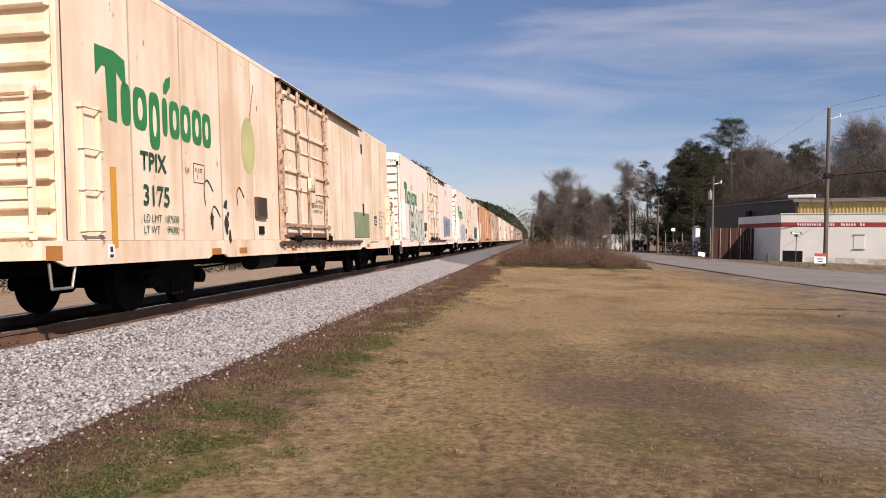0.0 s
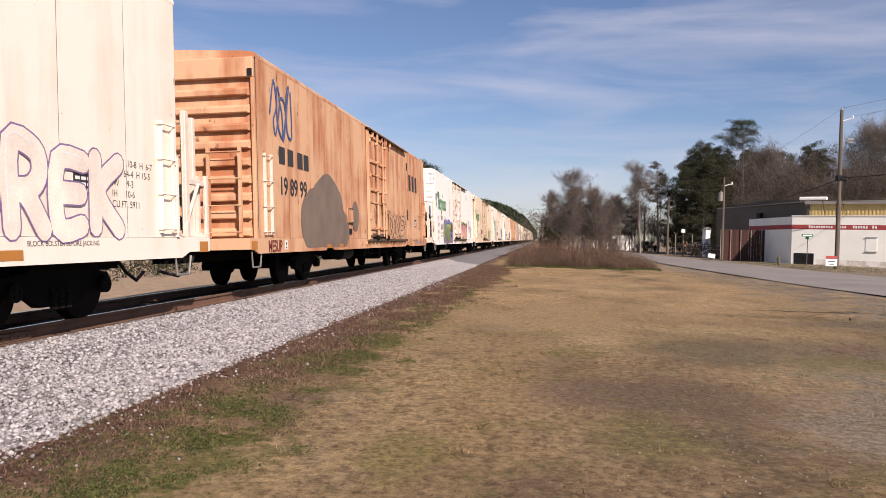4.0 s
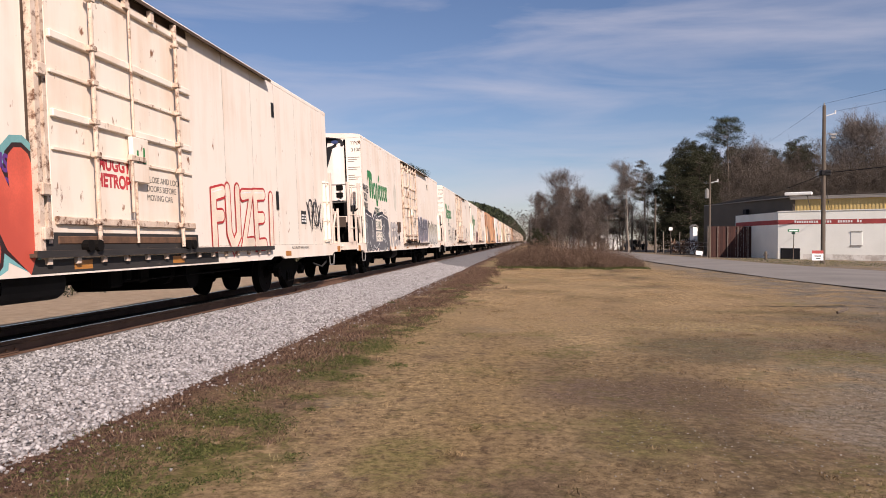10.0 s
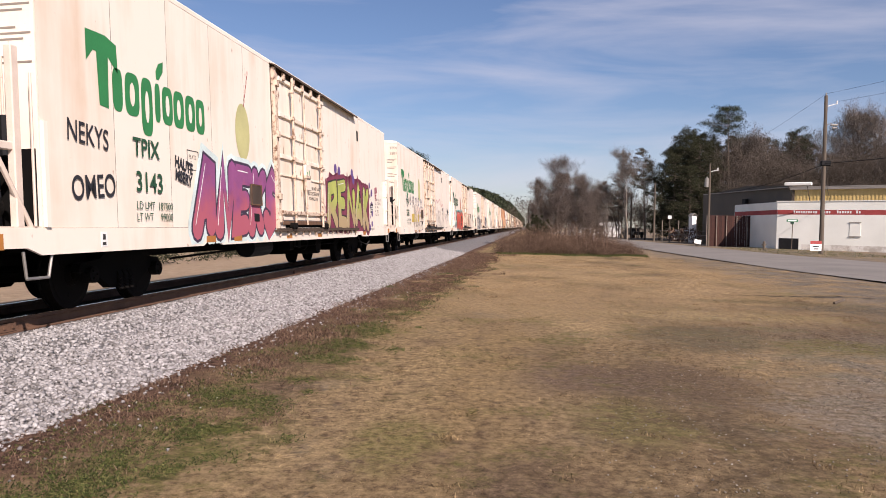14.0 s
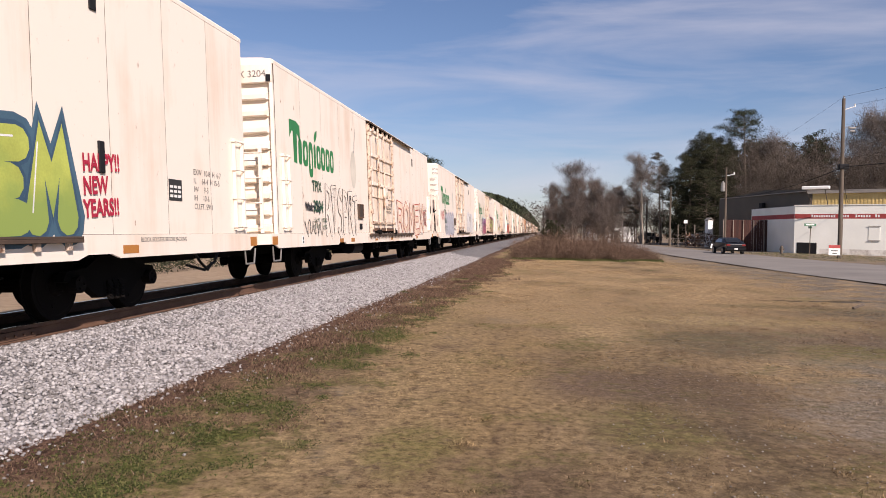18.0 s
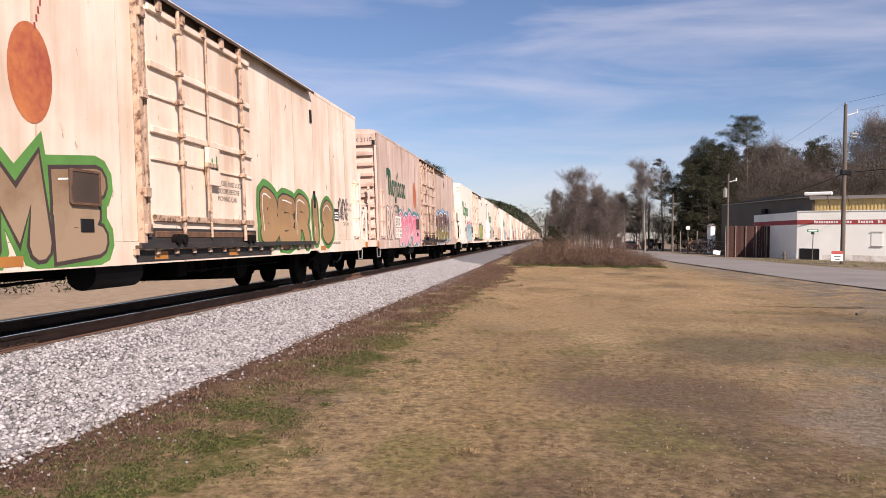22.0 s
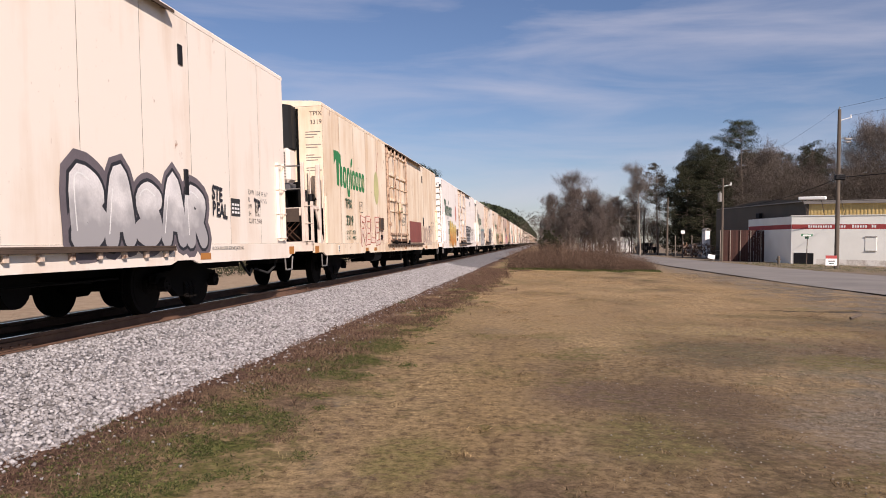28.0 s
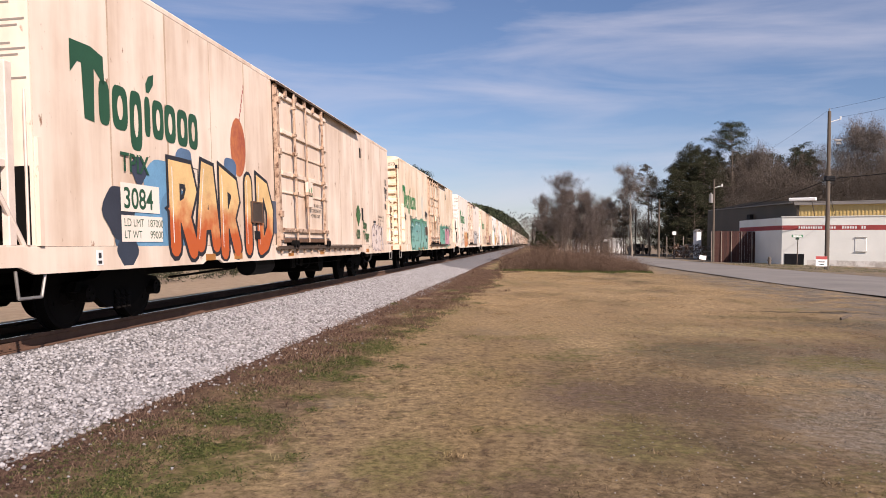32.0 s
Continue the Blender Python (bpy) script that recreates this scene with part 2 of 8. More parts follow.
M = {
    "white": weathered("reefer_white", (0.82, 0.735, 0.635), (0.68, 0.54, 0.41), (0.30, 0.14, 0.07), 0.24, 0.50, 0.68),
    "doorpaint": weathered("door_paint", (0.82, 0.73, 0.62), (0.68, 0.52, 0.38), (0.22, 0.10, 0.05), 0.20, 0.44, 0.625),
    "cream": weathered("reefer_cream", (0.85, 0.74, 0.585), (0.66, 0.48, 0.31), (0.28, 0.13, 0.06), 0.15, 0.38, 0.66),
    "clean": weathered("reefer_clean_white", (0.84, 0.79, 0.735), (0.74, 0.66, 0.57), (0.30, 0.15, 0.08), 0.26, 0.52, 0.69),
    "dusty": weathered("reefer_dusty", (0.81, 0.685, 0.56), (0.58, 0.43, 0.315), (0.26, 0.13, 0.07), 0.15, 0.38, 0.66),
    "grimy": weathered("reefer_grimy", (0.64, 0.50, 0.42), (0.40, 0.28, 0.215), (0.24, 0.12, 0.075), 0.14, 0.36, 0.67),
    "brown": weathered("boxcar_brown", (0.58, 0.35, 0.205), (0.40, 0.16, 0.075), (0.20, 0.08, 0.045), 0.20, 0.34, 0.64, 0.8),
    "seam": plain("seam_dirt", (0.07, 0.045, 0.03), 0.9),
    "unitwhite": paint("unit_shell", (0.74, 0.66, 0.60), (0.66, 0.57, 0.50), 0.5, 2.0, 30, 0.05),
    "postpaint": paint("stained_post_paint", (0.70, 0.60, 0.51), (0.60, 0.49, 0.41), 0.75, 5, 50, 0.1, c3=(0.24, 0.14, 0.09), c3_at=0.62, c3_scale=1.2),
    "badge": plain("badge_blue", (0.04, 0.06, 0.16), 0.4),
    "band": paint("worn_black_paint", (0.018, 0.016, 0.015), (0.035, 0.030, 0.027), 0.75, 4, 60, 0.1, c3=(0.16, 0.12, 0.09), c3_at=0.66, c3_scale=1.5, stretch=(1, 0.4, 1.5)),
    "seamstain": paint("brown_seam_stain", (0.44, 0.31, 0.215), (0.60, 0.46, 0.34), 0.8, 1.2, 30, 0.05, spread=0.4),
    "slate": plain("grey_casing", (0.10, 0.10, 0.105), 0.6),
    "brownbox": plain("brown_box_lid", (0.060, 0.040, 0.028), 0.7),
    "rustdark": paint("dark_rust", (0.06, 0.032, 0.020), (0.17, 0.085, 0.045), 0.9, 5, 50, 0.2),
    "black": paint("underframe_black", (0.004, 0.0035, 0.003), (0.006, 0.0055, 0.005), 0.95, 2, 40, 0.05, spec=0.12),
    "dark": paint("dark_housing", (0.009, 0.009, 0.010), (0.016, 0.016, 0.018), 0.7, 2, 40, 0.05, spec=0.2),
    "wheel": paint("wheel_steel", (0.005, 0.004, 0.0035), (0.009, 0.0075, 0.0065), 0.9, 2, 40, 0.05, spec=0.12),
    "steel": plain("galvanised_steel", (0.35, 0.33, 0.30), 0.45, 0.7),
    "railtop": plain("rail_head", (0.55, 0.54, 0.53), 0.22, 1.0, 0.1),
    "rail": paint("rail_rust", (0.09, 0.045, 0.028), (0.16, 0.085, 0.05), 0.85, 3, 50, 0.2),
    "tie": paint("creosoted_tie", (0.035, 0.024, 0.018), (0.09, 0.062, 0.045), 0.9, 4, 60, 0.4, stretch=(0.3, 3, 1)),
    "amber": plain("amber_reflector", (0.42, 0.17, 0.035), 0.5, 0, 0.12),
    "green": plain("wordmark_green", (0.02, 0.20, 0.06), 0.6, 0, 0.15),
    "darkgreen": plain("wordmark_dark_green", (0.015, 0.075, 0.035), 0.6, 0, 0.15),
    "rustheavy": paint("heavy_door_rust", (0.55, 0.41, 0.30), (0.34, 0.21, 0.135), 0.85, 6, 60, 0.25, c3=(0.10, 0.047, 0.026), c3_at=0.51, c3_scale=1.5),
    "rust": paint("door_rod_rust", (0.70, 0.58, 0.47), (0.50, 0.36, 0.26), 0.8, 6, 60, 0.2, c3=(0.13, 0.06, 0.033), c3_at=0.51, c3_scale=1.5),
    "asphalt": paint("asphalt", (0.155, 0.14, 0.124), (0.225, 0.203, 0.178), 0.9, 0.35, 40, 0.15, c3=(0.13, 0.12, 0.11), c3_at=0.6),
    "stucco": paint("white_block_wall", (0.74, 0.75, 0.68), (0.85, 0.86, 0.79), 0.85, 0.5, 14, 0.1, c3=(0.55, 0.52, 0.46), c3_at=0.64),
    "flaked": paint("flaked_plinth", (0.72, 0.70, 0.64), (0.42, 0.38, 0.33), 0.9, 1.6, 20, 0.2, spread=0.25),
    "redband": plain("faded_red_band", (0.34, 0.055, 0.05), 0.8, 0, 0.2),
    "yellow": paint("yellow_sheet_metal", (0.50, 0.36, 0.13), (0.60, 0.45, 0.19), 0.55, 0.6, 12, 0.03),
    "brownmetal": paint("brown_sheet_metal", (0.040, 0.032, 0.022), (0.065, 0.050, 0.034), 0.6, 0.4, 10, 0.03),
    "roofing": paint("roof_sheet", (0.20, 0.18, 0.16), (0.28, 0.26, 0.23), 0.6, 0.5, 10, 0.05),
    "pole": paint("weathered_pole", (0.065, 0.050, 0.037), (0.135, 0.108, 0.082), 0.9, 3, 50, 0.3, stretch=(3, 3, 0.2)),
    "bark": paint("bark", (0.07, 0.052, 0.04), (0.16, 0.125, 0.095), 0.95, 2, 30, 0.4, stretch=(2, 2, 0.4)),
    "palebark": paint("pale_bark", (0.20, 0.165, 0.13), (0.34, 0.29, 0.24), 0.95, 2, 30, 0.3, stretch=(2, 2, 0.4)),
    "sheetwhite": plain("white_sheet", (0.78, 0.78, 0.75), 0.5, 0, 0.06),
    "signgreen": plain("sign_green", (0.02, 0.14, 0.06), 0.5),
    "noticeink": plain("faded_print", (0.22, 0.19, 0.16), 0.7),
    "ink": plain("black_stencil", (0.03, 0.03, 0.03), 0.7),
    "carpaint": paint("black_car_paint", (0.004, 0.004, 0.005), (0.006, 0.006, 0.008), 0.35, 2, 40, 0.0, spec=0.3),
    "carglass": plain("tinted_glass", (0.01, 0.011, 0.012), 0.05, 0, 0.05),
    "tyre": plain("tyre_rubber", (0.015, 0.015, 0.015), 0.9),
    "redlamp": plain("red_lamp_glass", (0.16, 0.010, 0.010), 0.2, 0, 0.1),
}

# ---- building helpers ----
rnd = random.Random(7)
nrng = np.random.default_rng(11)


def box(bm, x0, x1, y0, y1, z0, z1, m=None):
    vs = [bm.verts.new(v) for v in ((x0, y0, z0), (x1, y0, z0), (x1, y1, z0), (x0, y1, z0), (x0, y0, z1), (x1, y0, z1), (x1, y1, z1), (x0, y1, z1))]
    if m is not None:
        for v in vs:
            v.co = m @ v.co
    for f in ((3, 2, 1, 0), (4, 5, 6, 7), (0, 1, 5, 4), (1, 2, 6, 5), (2, 3, 7, 6), (3, 0, 4, 7)):
        bm.faces.new([vs[i] for i in f])
    return vs


def rod(bm, p, q, r, seg=8, r2=None, cap=True):
    p, q = Vector(p), Vector(q)
    d = (q - p).normalized()
    u = d.orthogonal().normalized()
    w = d.cross(u)
    r2 = r if r2 is None else r2
    a = [bm.verts.new(p + (u * math.cos(k) + w * math.sin(k)) * r) for k in (2 * math.pi * i / seg for i in range(seg))]
    b = [bm.verts.new(q + (u * math.cos(k) + w * math.sin(k)) * r2) for k in (2 * math.pi * i / seg for i in range(seg))]
    for i in range(seg):
        bm.faces.new((a[i], a[(i + 1) % seg], b[(i + 1) % seg], b[i]))
    if cap:
        bm.faces.new(a[::-1])
        bm.faces.new(b)


def prism(bm, pts, axis, lo, hi):
    """A flat outline in the two other axes, drawn out from lo to hi along an axis."""
    def at(u, v, w):
        return {"x": (w, u, v), "y": (u, w, v), "z": (u, v, w)}[axis]
    a = [bm.verts.new(at(u, v, lo)) for u, v in pts]
    b = [bm.verts.new(at(u, v, hi)) for u, v in pts]
    k = len(pts)
    for i in range(k):
        bm.faces.new((a[i], a[(i + 1) % k], b[(i + 1) % k], b[i]))
    bm.faces.new(a[::-1])
    bm.faces.new(b)
    bmesh.ops.recalc_face_normals(bm, faces=bm.faces[:])


def bevel(bm, w=0.01, seg=1):
    bmesh.ops.bevel(bm, geom=bm.edges[:], offset=w, segments=seg, affect="EDGES", profile=0.5, clamp_overlap=True)


def part(name, bm, material, parent=None, label="", at=None):
    me = bpy.data.meshes.new(name)
    bm.to_mesh(me)
    bm.free()
    for k in material if isinstance(material, (list, tuple)) else (material,):
        me.materials.append(k)
    ob = new(name, me)
    if parent is not None:
        ob.parent = parent
    if at is not None:
        ob.matrix_basis = at
    if label:
        ob["label"] = label
    return ob


def made(build, *a, **k):
    bm = bmesh.new()
    build(bm, *a, **k)
    return bm


def boxes(*bs, bev=0.0):
    bm = bmesh.new()
    for b in bs:
        box(bm, *b)
    if bev:
        bevel(bm, bev)
    return bm


def rods(*rs, seg=8):
    bm = bmesh.new()
    for r in rs:
        rod(bm, *r, seg=seg) if len(r) == 3 else rod(bm, r[0], r[1], r[2], seg, r[3])
    return bm


def sheet(name, verts, faces, material, smooth=False):
    """A mesh from arrays: verts n x 3, faces n x 3 or n x 4."""
    me = bpy.data.meshes.new(name)
    verts, faces = np.asarray(verts, np.float32), np.asarray(faces, np.int32)
    k = faces.shape[1]
    me.vertices.add(len(verts))
    me.vertices.foreach_set("co", verts.ravel())
    me.loops.add(faces.size)
    me.loops.foreach_set("vertex_index", faces.ravel())
    me.polygons.add(len(faces))
    me.polygons.foreach_set("loop_start", np.arange(0, faces.size, k, dtype=np.int32))
    me.polygons.foreach_set("loop_total", np.full(len(faces), k, np.int32))
    if smooth:
        me.polygons.foreach_set("use_smooth", np.ones(len(faces), bool))
    me.update(calc_edges=True)
    me.validate()
    for mt in material if isinstance(material, (list, tuple)) else (material,):
        me.materials.append(mt)
    return new(name, me)


def lettering(name, text, size, material, parent, y, z, x, label="", align="LEFT", bold=0.0, lean=0.0, turn=0.0, wide=1.0):
    """Painted words on a side that faces +x, reading towards +y; each line is a part of its own."""
    if "\n" in text:
        return [lettering(name, row, size, material, parent, y, z - i * size * 1.05, x, label, align, bold, lean, turn, wide) for i, row in enumerate(text.split("\n"))][0]
    cu = bpy.data.curves.new(name, "FONT")
    cu.body, cu.size, cu.align_x, cu.offset, cu.shear = text, size, align, bold, lean
    tmp = new(name, cu)
    me = bpy.data.meshes.new_from_object(tmp)
    bpy.data.objects.remove(tmp)
    bpy.data.curves.remove(cu)
    me.materials.append(material)
    me.transform(Matrix.Diagonal((wide, 1, 1, 1)) @ pose(0, 0, 0, 0, 0, turn))
    ob = new(name, me)
    ob.parent = parent
    ob.matrix_basis = Matrix(((0, 0, 1, x), (1, 0, 0, y), (0, 1, 0, z), (0, 0, 0, 1)))
    if size < 0.16:
        ob["kind"] = "stuff"
    if label:
        ob["label"] = label
    return ob


def thing(name, label, category, group="", m=None, kind=""):
    e = new(name)
    e.empty_display_size = 0.2
    if m is not None:
        e.matrix_basis = m
    return tagged(e, label, category, group, kind)

# ---- ground, track and road ----
LEAN = 2.69                      # the track is canted: everything on it leans away from the camera
TRACK_X, RAIL_Z = -7.045, 0.40
CANT = pose(TRACK_X, 0, RAIL_Z, 0, -LEAN, 0)


def road_near(y):
    return float(np.interp(y, (-60, 10, 27, 33, 43, 57, 100, 300, 1500), (26, 15.5, 11.6, 10.7, 10.1, 9.3, 8.6, 3.0, -30)))


def road_far(y):
    return float(np.interp(y, (-60, 10, 30, 45, 51, 60, 75, 100, 300, 1500), (38, 27.5, 22.5, 19.0, 17.9, 16.9, 15.8, 14.2, 9.0, -24)))


def ground_z(x, y):
    bank = float(np.interp(x, (-60, -14, -12, -10.8, -9.9, -9.2, -5.6, -4.0, -2.5, 0), (-0.5, -0.55, -0.5, -0.32, -0.08, 0.0, 0.03, 0.0, -0.02, 0)))
    return bank + 0.03 * noise.noise((x * 0.25, y * 0.25, 0)) + 0.012 * noise.noise((x * 1.5, y * 1.5, 3))


def field_material(blades=False):
    """The field's colours in patches; blades take the colour of the patch they stand on, each a little lighter or darker."""
    m = bpy.data.materials.new("winter_grass_blades" if blades else "winter_grass_field")
    m.use_nodes = True
    n, l = m.node_tree.nodes, m.node_tree.links
    b = n["Principled BSDF"]
    b.inputs["Roughness"].default_value, b.inputs["Specular IOR Level"].default_value = 0.95, 0.1
    co = n.new("ShaderNodeTexCoord")
    sep = n.new("ShaderNodeSeparateXYZ")
    l.new(co.outputs["Object"], sep.inputs[0])

    def nz(s, d=5, r=0.6, sc=(1, 1, 1)):
        mp = n.new("ShaderNodeMapping")
        mp.inputs["Scale"].default_value = sc
        l.new(co.outputs["Object"], mp.inputs["Vector"])
        k = n.new("ShaderNodeTexNoise")
        k.inputs["Scale"].default_value, k.inputs["Detail"].default_value, k.inputs["Roughness"].default_value = s, d, r
        l.new(mp.outputs["Vector"], k.inputs["Vector"])
        return k.outputs["Fac"]

    def rng(v, a, c, lo=0.0, hi=1.0):
        k = n.new("ShaderNodeMapRange")
        k.inputs["From Min"].default_value, k.inputs["From Max"].default_value = a, c
        k.inputs["To Min"].default_value, k.inputs["To Max"].default_value = lo, hi
        l.new(v, k.inputs["Value"])
        return k.outputs["Result"]

    def mix(f, a, c):
        k = n.new("ShaderNodeMix")
        k.data_type = "RGBA"
        l.new(f, k.inputs[0])
        for i, v in ((6, a), (7, c)):
            if isinstance(v, tuple):
                k.inputs[i].default_value = (*v, 1)
            else:
                l.new(v, k.inputs[i])
        return k.outputs[2]

    def mul(a, c):
        k = n.new("ShaderNodeMath")
        k.operation = "MULTIPLY"
        l.new(a, k.inputs[0])
        l.new(c, k.inputs[1])
        return k.outputs[0]

    def plus(a, c, w):
        k = n.new("ShaderNodeMath")
        k.operation = "MULTIPLY_ADD"
        l.new(c, k.inputs[0])
        k.inputs[1].default_value = w
        l.new(a, k.inputs[2])
        return k.outputs[0]

    straw = mix(rng(nz(10, 9, 0.85), 0.40, 0.60), (0.073, 0.047, 0.024), (0.312, 0.224, 0.123))
    straw = mix(rng(nz(0.6, 6, 0.7, (1, 0.6, 1)), 0.42, 0.58), straw, mix(rng(nz(11, 9, 0.85), 0.40, 0.60), (0.047, 0.031, 0.020), (0.208, 0.144, 0.091)))
    straw = mix(rng(nz(0.8, 6, 0.72, (1, 0.6, 1)), 0.56, 0.68), straw, mix(rng(nz(12, 9, 0.85), 0.40, 0.60), (0.057, 0.048, 0.036), (0.218, 0.184, 0.144)))
    olive = mix(rng(nz(22, 4, 0.7), 0.3, 0.7), (0.057, 0.062, 0.017), (0.166, 0.149, 0.050))
    straw = mix(rng(nz(0.16, 5, 0.6, (1, 0.7, 1)), 0.46, 0.62), straw, mix(rng(nz(10, 9, 0.85), 0.40, 0.60), (0.125, 0.085, 0.044), (0.478, 0.348, 0.192)))
    straw = mix(mul(rng(nz(0.7, 6, 0.7), 0.51, 0.61), rng(nz(9, 6, 0.75), 0.40, 0.6)), straw, olive)
    # a darker worn trail through the field, and paler straw beyond it
    wander = plus(sep.outputs["X"], nz(0.45, 6, 0.72), 5.0)
    trail = mul(mul(rng(wander, 2.7, 3.5), rng(wander, 5.1, 4.1)), mul(rng(sep.outputs["Y"], 13, 8, 0.0, 0.8), rng(nz(1.3, 7, 0.75), 0.38, 0.56)))
    straw = mix(trail, straw, mix(rng(nz(12, 9, 0.85), 0.40, 0.60), (0.037, 0.027, 0.016), (0.156, 0.112, 0.069)))
    pale = mul(rng(sep.outputs["Y"], 12, 20), rng(nz(0.35, 6, 0.7, (1, 0.5, 1)), 0.36, 0.56))
    straw = mix(pale, straw, mix(rng(nz(8, 9, 0.85), 0.40, 0.60), (0.156, 0.104, 0.056), (0.468, 0.333, 0.182)))
    # greyer ground with thin dead grass towards the camera and the road
    grey = mul(mul(rng(wander, 5.1, 6.6), rng(sep.outputs["Y"], 15, 9)), rng(nz(1.4, 6, 0.72), 0.36, 0.58))
    straw = mix(grey, straw, mix(rng(nz(13, 9, 0.85), 0.40, 0.60), (0.062, 0.051, 0.038), (0.312, 0.261, 0.202)))
    # worn patches of dull olive, bare grey-brown earth and bright straw, each with a ragged edge
    for px, py, rx, ry, lo, hi in ((2.7, 12.0, 1.25, 1.5, (0.052, 0.045, 0.028), (0.18, 0.150, 0.092)), (4.6, 11.4, 1.0, 0.8, (0.052, 0.050, 0.017), (0.218, 0.184, 0.072)), (0.5, 8.4, 1.0, 0.9, (0.052, 0.036, 0.027), (0.208, 0.147, 0.110)),
                                   (0.9, 6.6, 0.5, 1.0, (0.057, 0.052, 0.017), (0.229, 0.189, 0.082)), (1.8, 8.2, 0.9, 1.4, (0.056, 0.040, 0.027), (0.205, 0.146, 0.100)), (3.0, 15.0, 2.6, 0.9, (0.125, 0.092, 0.043), (0.489, 0.368, 0.192)),
                                   (-0.7, 9.0, 0.8, 4.5, (0.120, 0.082, 0.040), (0.416, 0.294, 0.149)), (-1.55, 7.5, 0.75, 4.5, (0.135, 0.096, 0.050), (0.458, 0.333, 0.182)), (-1.9, 14.0, 0.7, 4.5, (0.125, 0.088, 0.044), (0.416, 0.298, 0.158)), (0.6, 17.5, 2.5, 3.5, (0.125, 0.085, 0.046), (0.437, 0.308, 0.168)), (7.2, 17.0, 2.2, 1.2, (0.052, 0.047, 0.035), (0.172, 0.151, 0.110)),
                                   (5.2, 18.3, 1.6, 0.5, (0.054, 0.043, 0.023), (0.187, 0.149, 0.084)), (3.4, 7.2, 1.2, 1.6, (0.088, 0.072, 0.056), (0.343, 0.287, 0.226)), (-1.0, 5.6, 0.35, 0.8, (0.062, 0.058, 0.017), (0.218, 0.184, 0.072))):
        near = n.new("ShaderNodeVectorMath")
        near.operation = "DISTANCE"
        flat = n.new("ShaderNodeMapping")
        flat.inputs["Location"].default_value, flat.inputs["Scale"].default_value = (-px / rx, -py / ry, 0), (1 / rx, 1 / ry, 0)
        l.new(co.outputs["Object"], flat.inputs["Vector"])
        l.new(flat.outputs["Vector"], near.inputs[0])
        near.inputs[1].default_value = (0, 0, 0)
        ragged = plus(near.outputs["Value"], nz(1.1, 7, 0.72, (1, 0.7, 1)), 2.2)
        straw = mix(mul(rng(ragged, 2.3, 1.7, 0.0, 0.8), rng(nz(5, 7, 0.8), 0.40, 0.54)), straw, mix(rng(nz(13, 9, 0.85), 0.40, 0.60), lo, hi))
    # a dark ragged streak across the grass towards the road
    streak_y = plus(sep.outputs["Y"], nz(0.45, 4, 0.6), 3.0)
    dark_streak = mul(mul(rng(streak_y, 21.2, 21.5), rng(streak_y, 22.1, 21.8)), mul(rng(sep.outputs["X"], 4.8, 6.5), rng(nz(2.5, 5, 0.7), 0.40, 0.52)))
    straw = mix(dark_streak, straw, (0.035, 0.028, 0.021))
    # green strip and reddish weeds beside the ballast, with a wavering edge
    edge = plus(sep.outputs["X"], nz(0.8, 5, 0.65), 2.2)
    green_band = mul(mul(rng(edge, -2.6, -1.9), rng(edge, -0.7, -1.35)), rng(nz(1.1, 6, 0.72), 0.50, 0.58))
    grass = mix(rng(nz(12, 9, 0.85), 0.42, 0.60), (0.022, 0.028, 0.008), (0.14, 0.145, 0.040))
    c = mix(green_band, straw, grass)
    weeds = mix(rng(nz(12, 9, 0.85), 0.42, 0.60), (0.024, 0.013, 0.010), (0.165, 0.098, 0.070))
    c = mix(rng(edge, -1.8, -2.5), c, weeds)
    # bare dirt on the far side of the track
    dirt = mix(rng(nz(3, 6, 0.7), 0.3, 0.7), (0.26, 0.185, 0.12), (0.38, 0.29, 0.20))
    c = mix(rng(sep.outputs["X"], -9.6, -10.1), c, dirt)
    # worn grey gravel towards the road
    worn = mix(rng(nz(30, 4, 0.75), 0.3, 0.7), (0.12, 0.10, 0.08), (0.23, 0.195, 0.155))
    side = plus(sep.outputs["X"], nz(0.5, 5, 0.7), 5.0)
    c = mix(mul(rng(side, 9.0, 11.0), rng(nz(1.2, 5, 0.7), 0.38, 0.55)), c, worn)
    if blades:
        island, tone = n.new("ShaderNodeNewGeometry"), n.new("ShaderNodeHueSaturation")
        l.new(rng(mul(island.outputs["Random Per Island"], island.outputs["Random Per Island"]), 0, 1, 0.45, 1.95), tone.inputs["Value"])
        l.new(c, tone.inputs["Color"])
        c = tone.outputs["Color"]
    l.new(c, b.inputs["Base Color"])
    if not blades:
        bp = n.new("ShaderNodeBump")
        bp.inputs["Strength"].default_value, bp.inputs["Distance"].default_value = 0.8, 0.03
        l.new(nz(38, 4, 0.75), bp.inputs["Height"])
        l.new(bp.outputs["Normal"], b.inputs["Normal"])
    return m


def grid_xy(xs, ys, z):
    v = [(x, y, z(x, y)) for y in ys for x in xs]
    k = len(xs)
    f = [(j * k + i, j * k + i + 1, (j + 1) * k + i + 1, (j + 1) * k + i) for j in range(len(ys) - 1) for i in range(k - 1)]
    return v, f


xs = [-2500, -900, -300, -120, -60, -35, -25, -20, -17, -14, -12, -10.5, -9.8, -9.2, -8, -7, -6.2, -5.6] + [-5 + 0.5 * i for i in range(51)] + [22, 25, 30, 40, 60, 120, 300, 900, 2500]
ys = [-300, -100, -50, -30, -20, -12, -6, -2, 0, 1] + [1.5 + 0.5 * i for i in range(60)] + [32 + 1.5 * i for i in range(40)] + [95, 105, 120, 140, 170, 220, 300, 450, 700, 1200, 4000]
tagged(sheet("ground", *grid_xy(xs, ys, ground_z), field_material(), True), "flat winter field of dry tan grass with green patches", "ground", kind="structure")

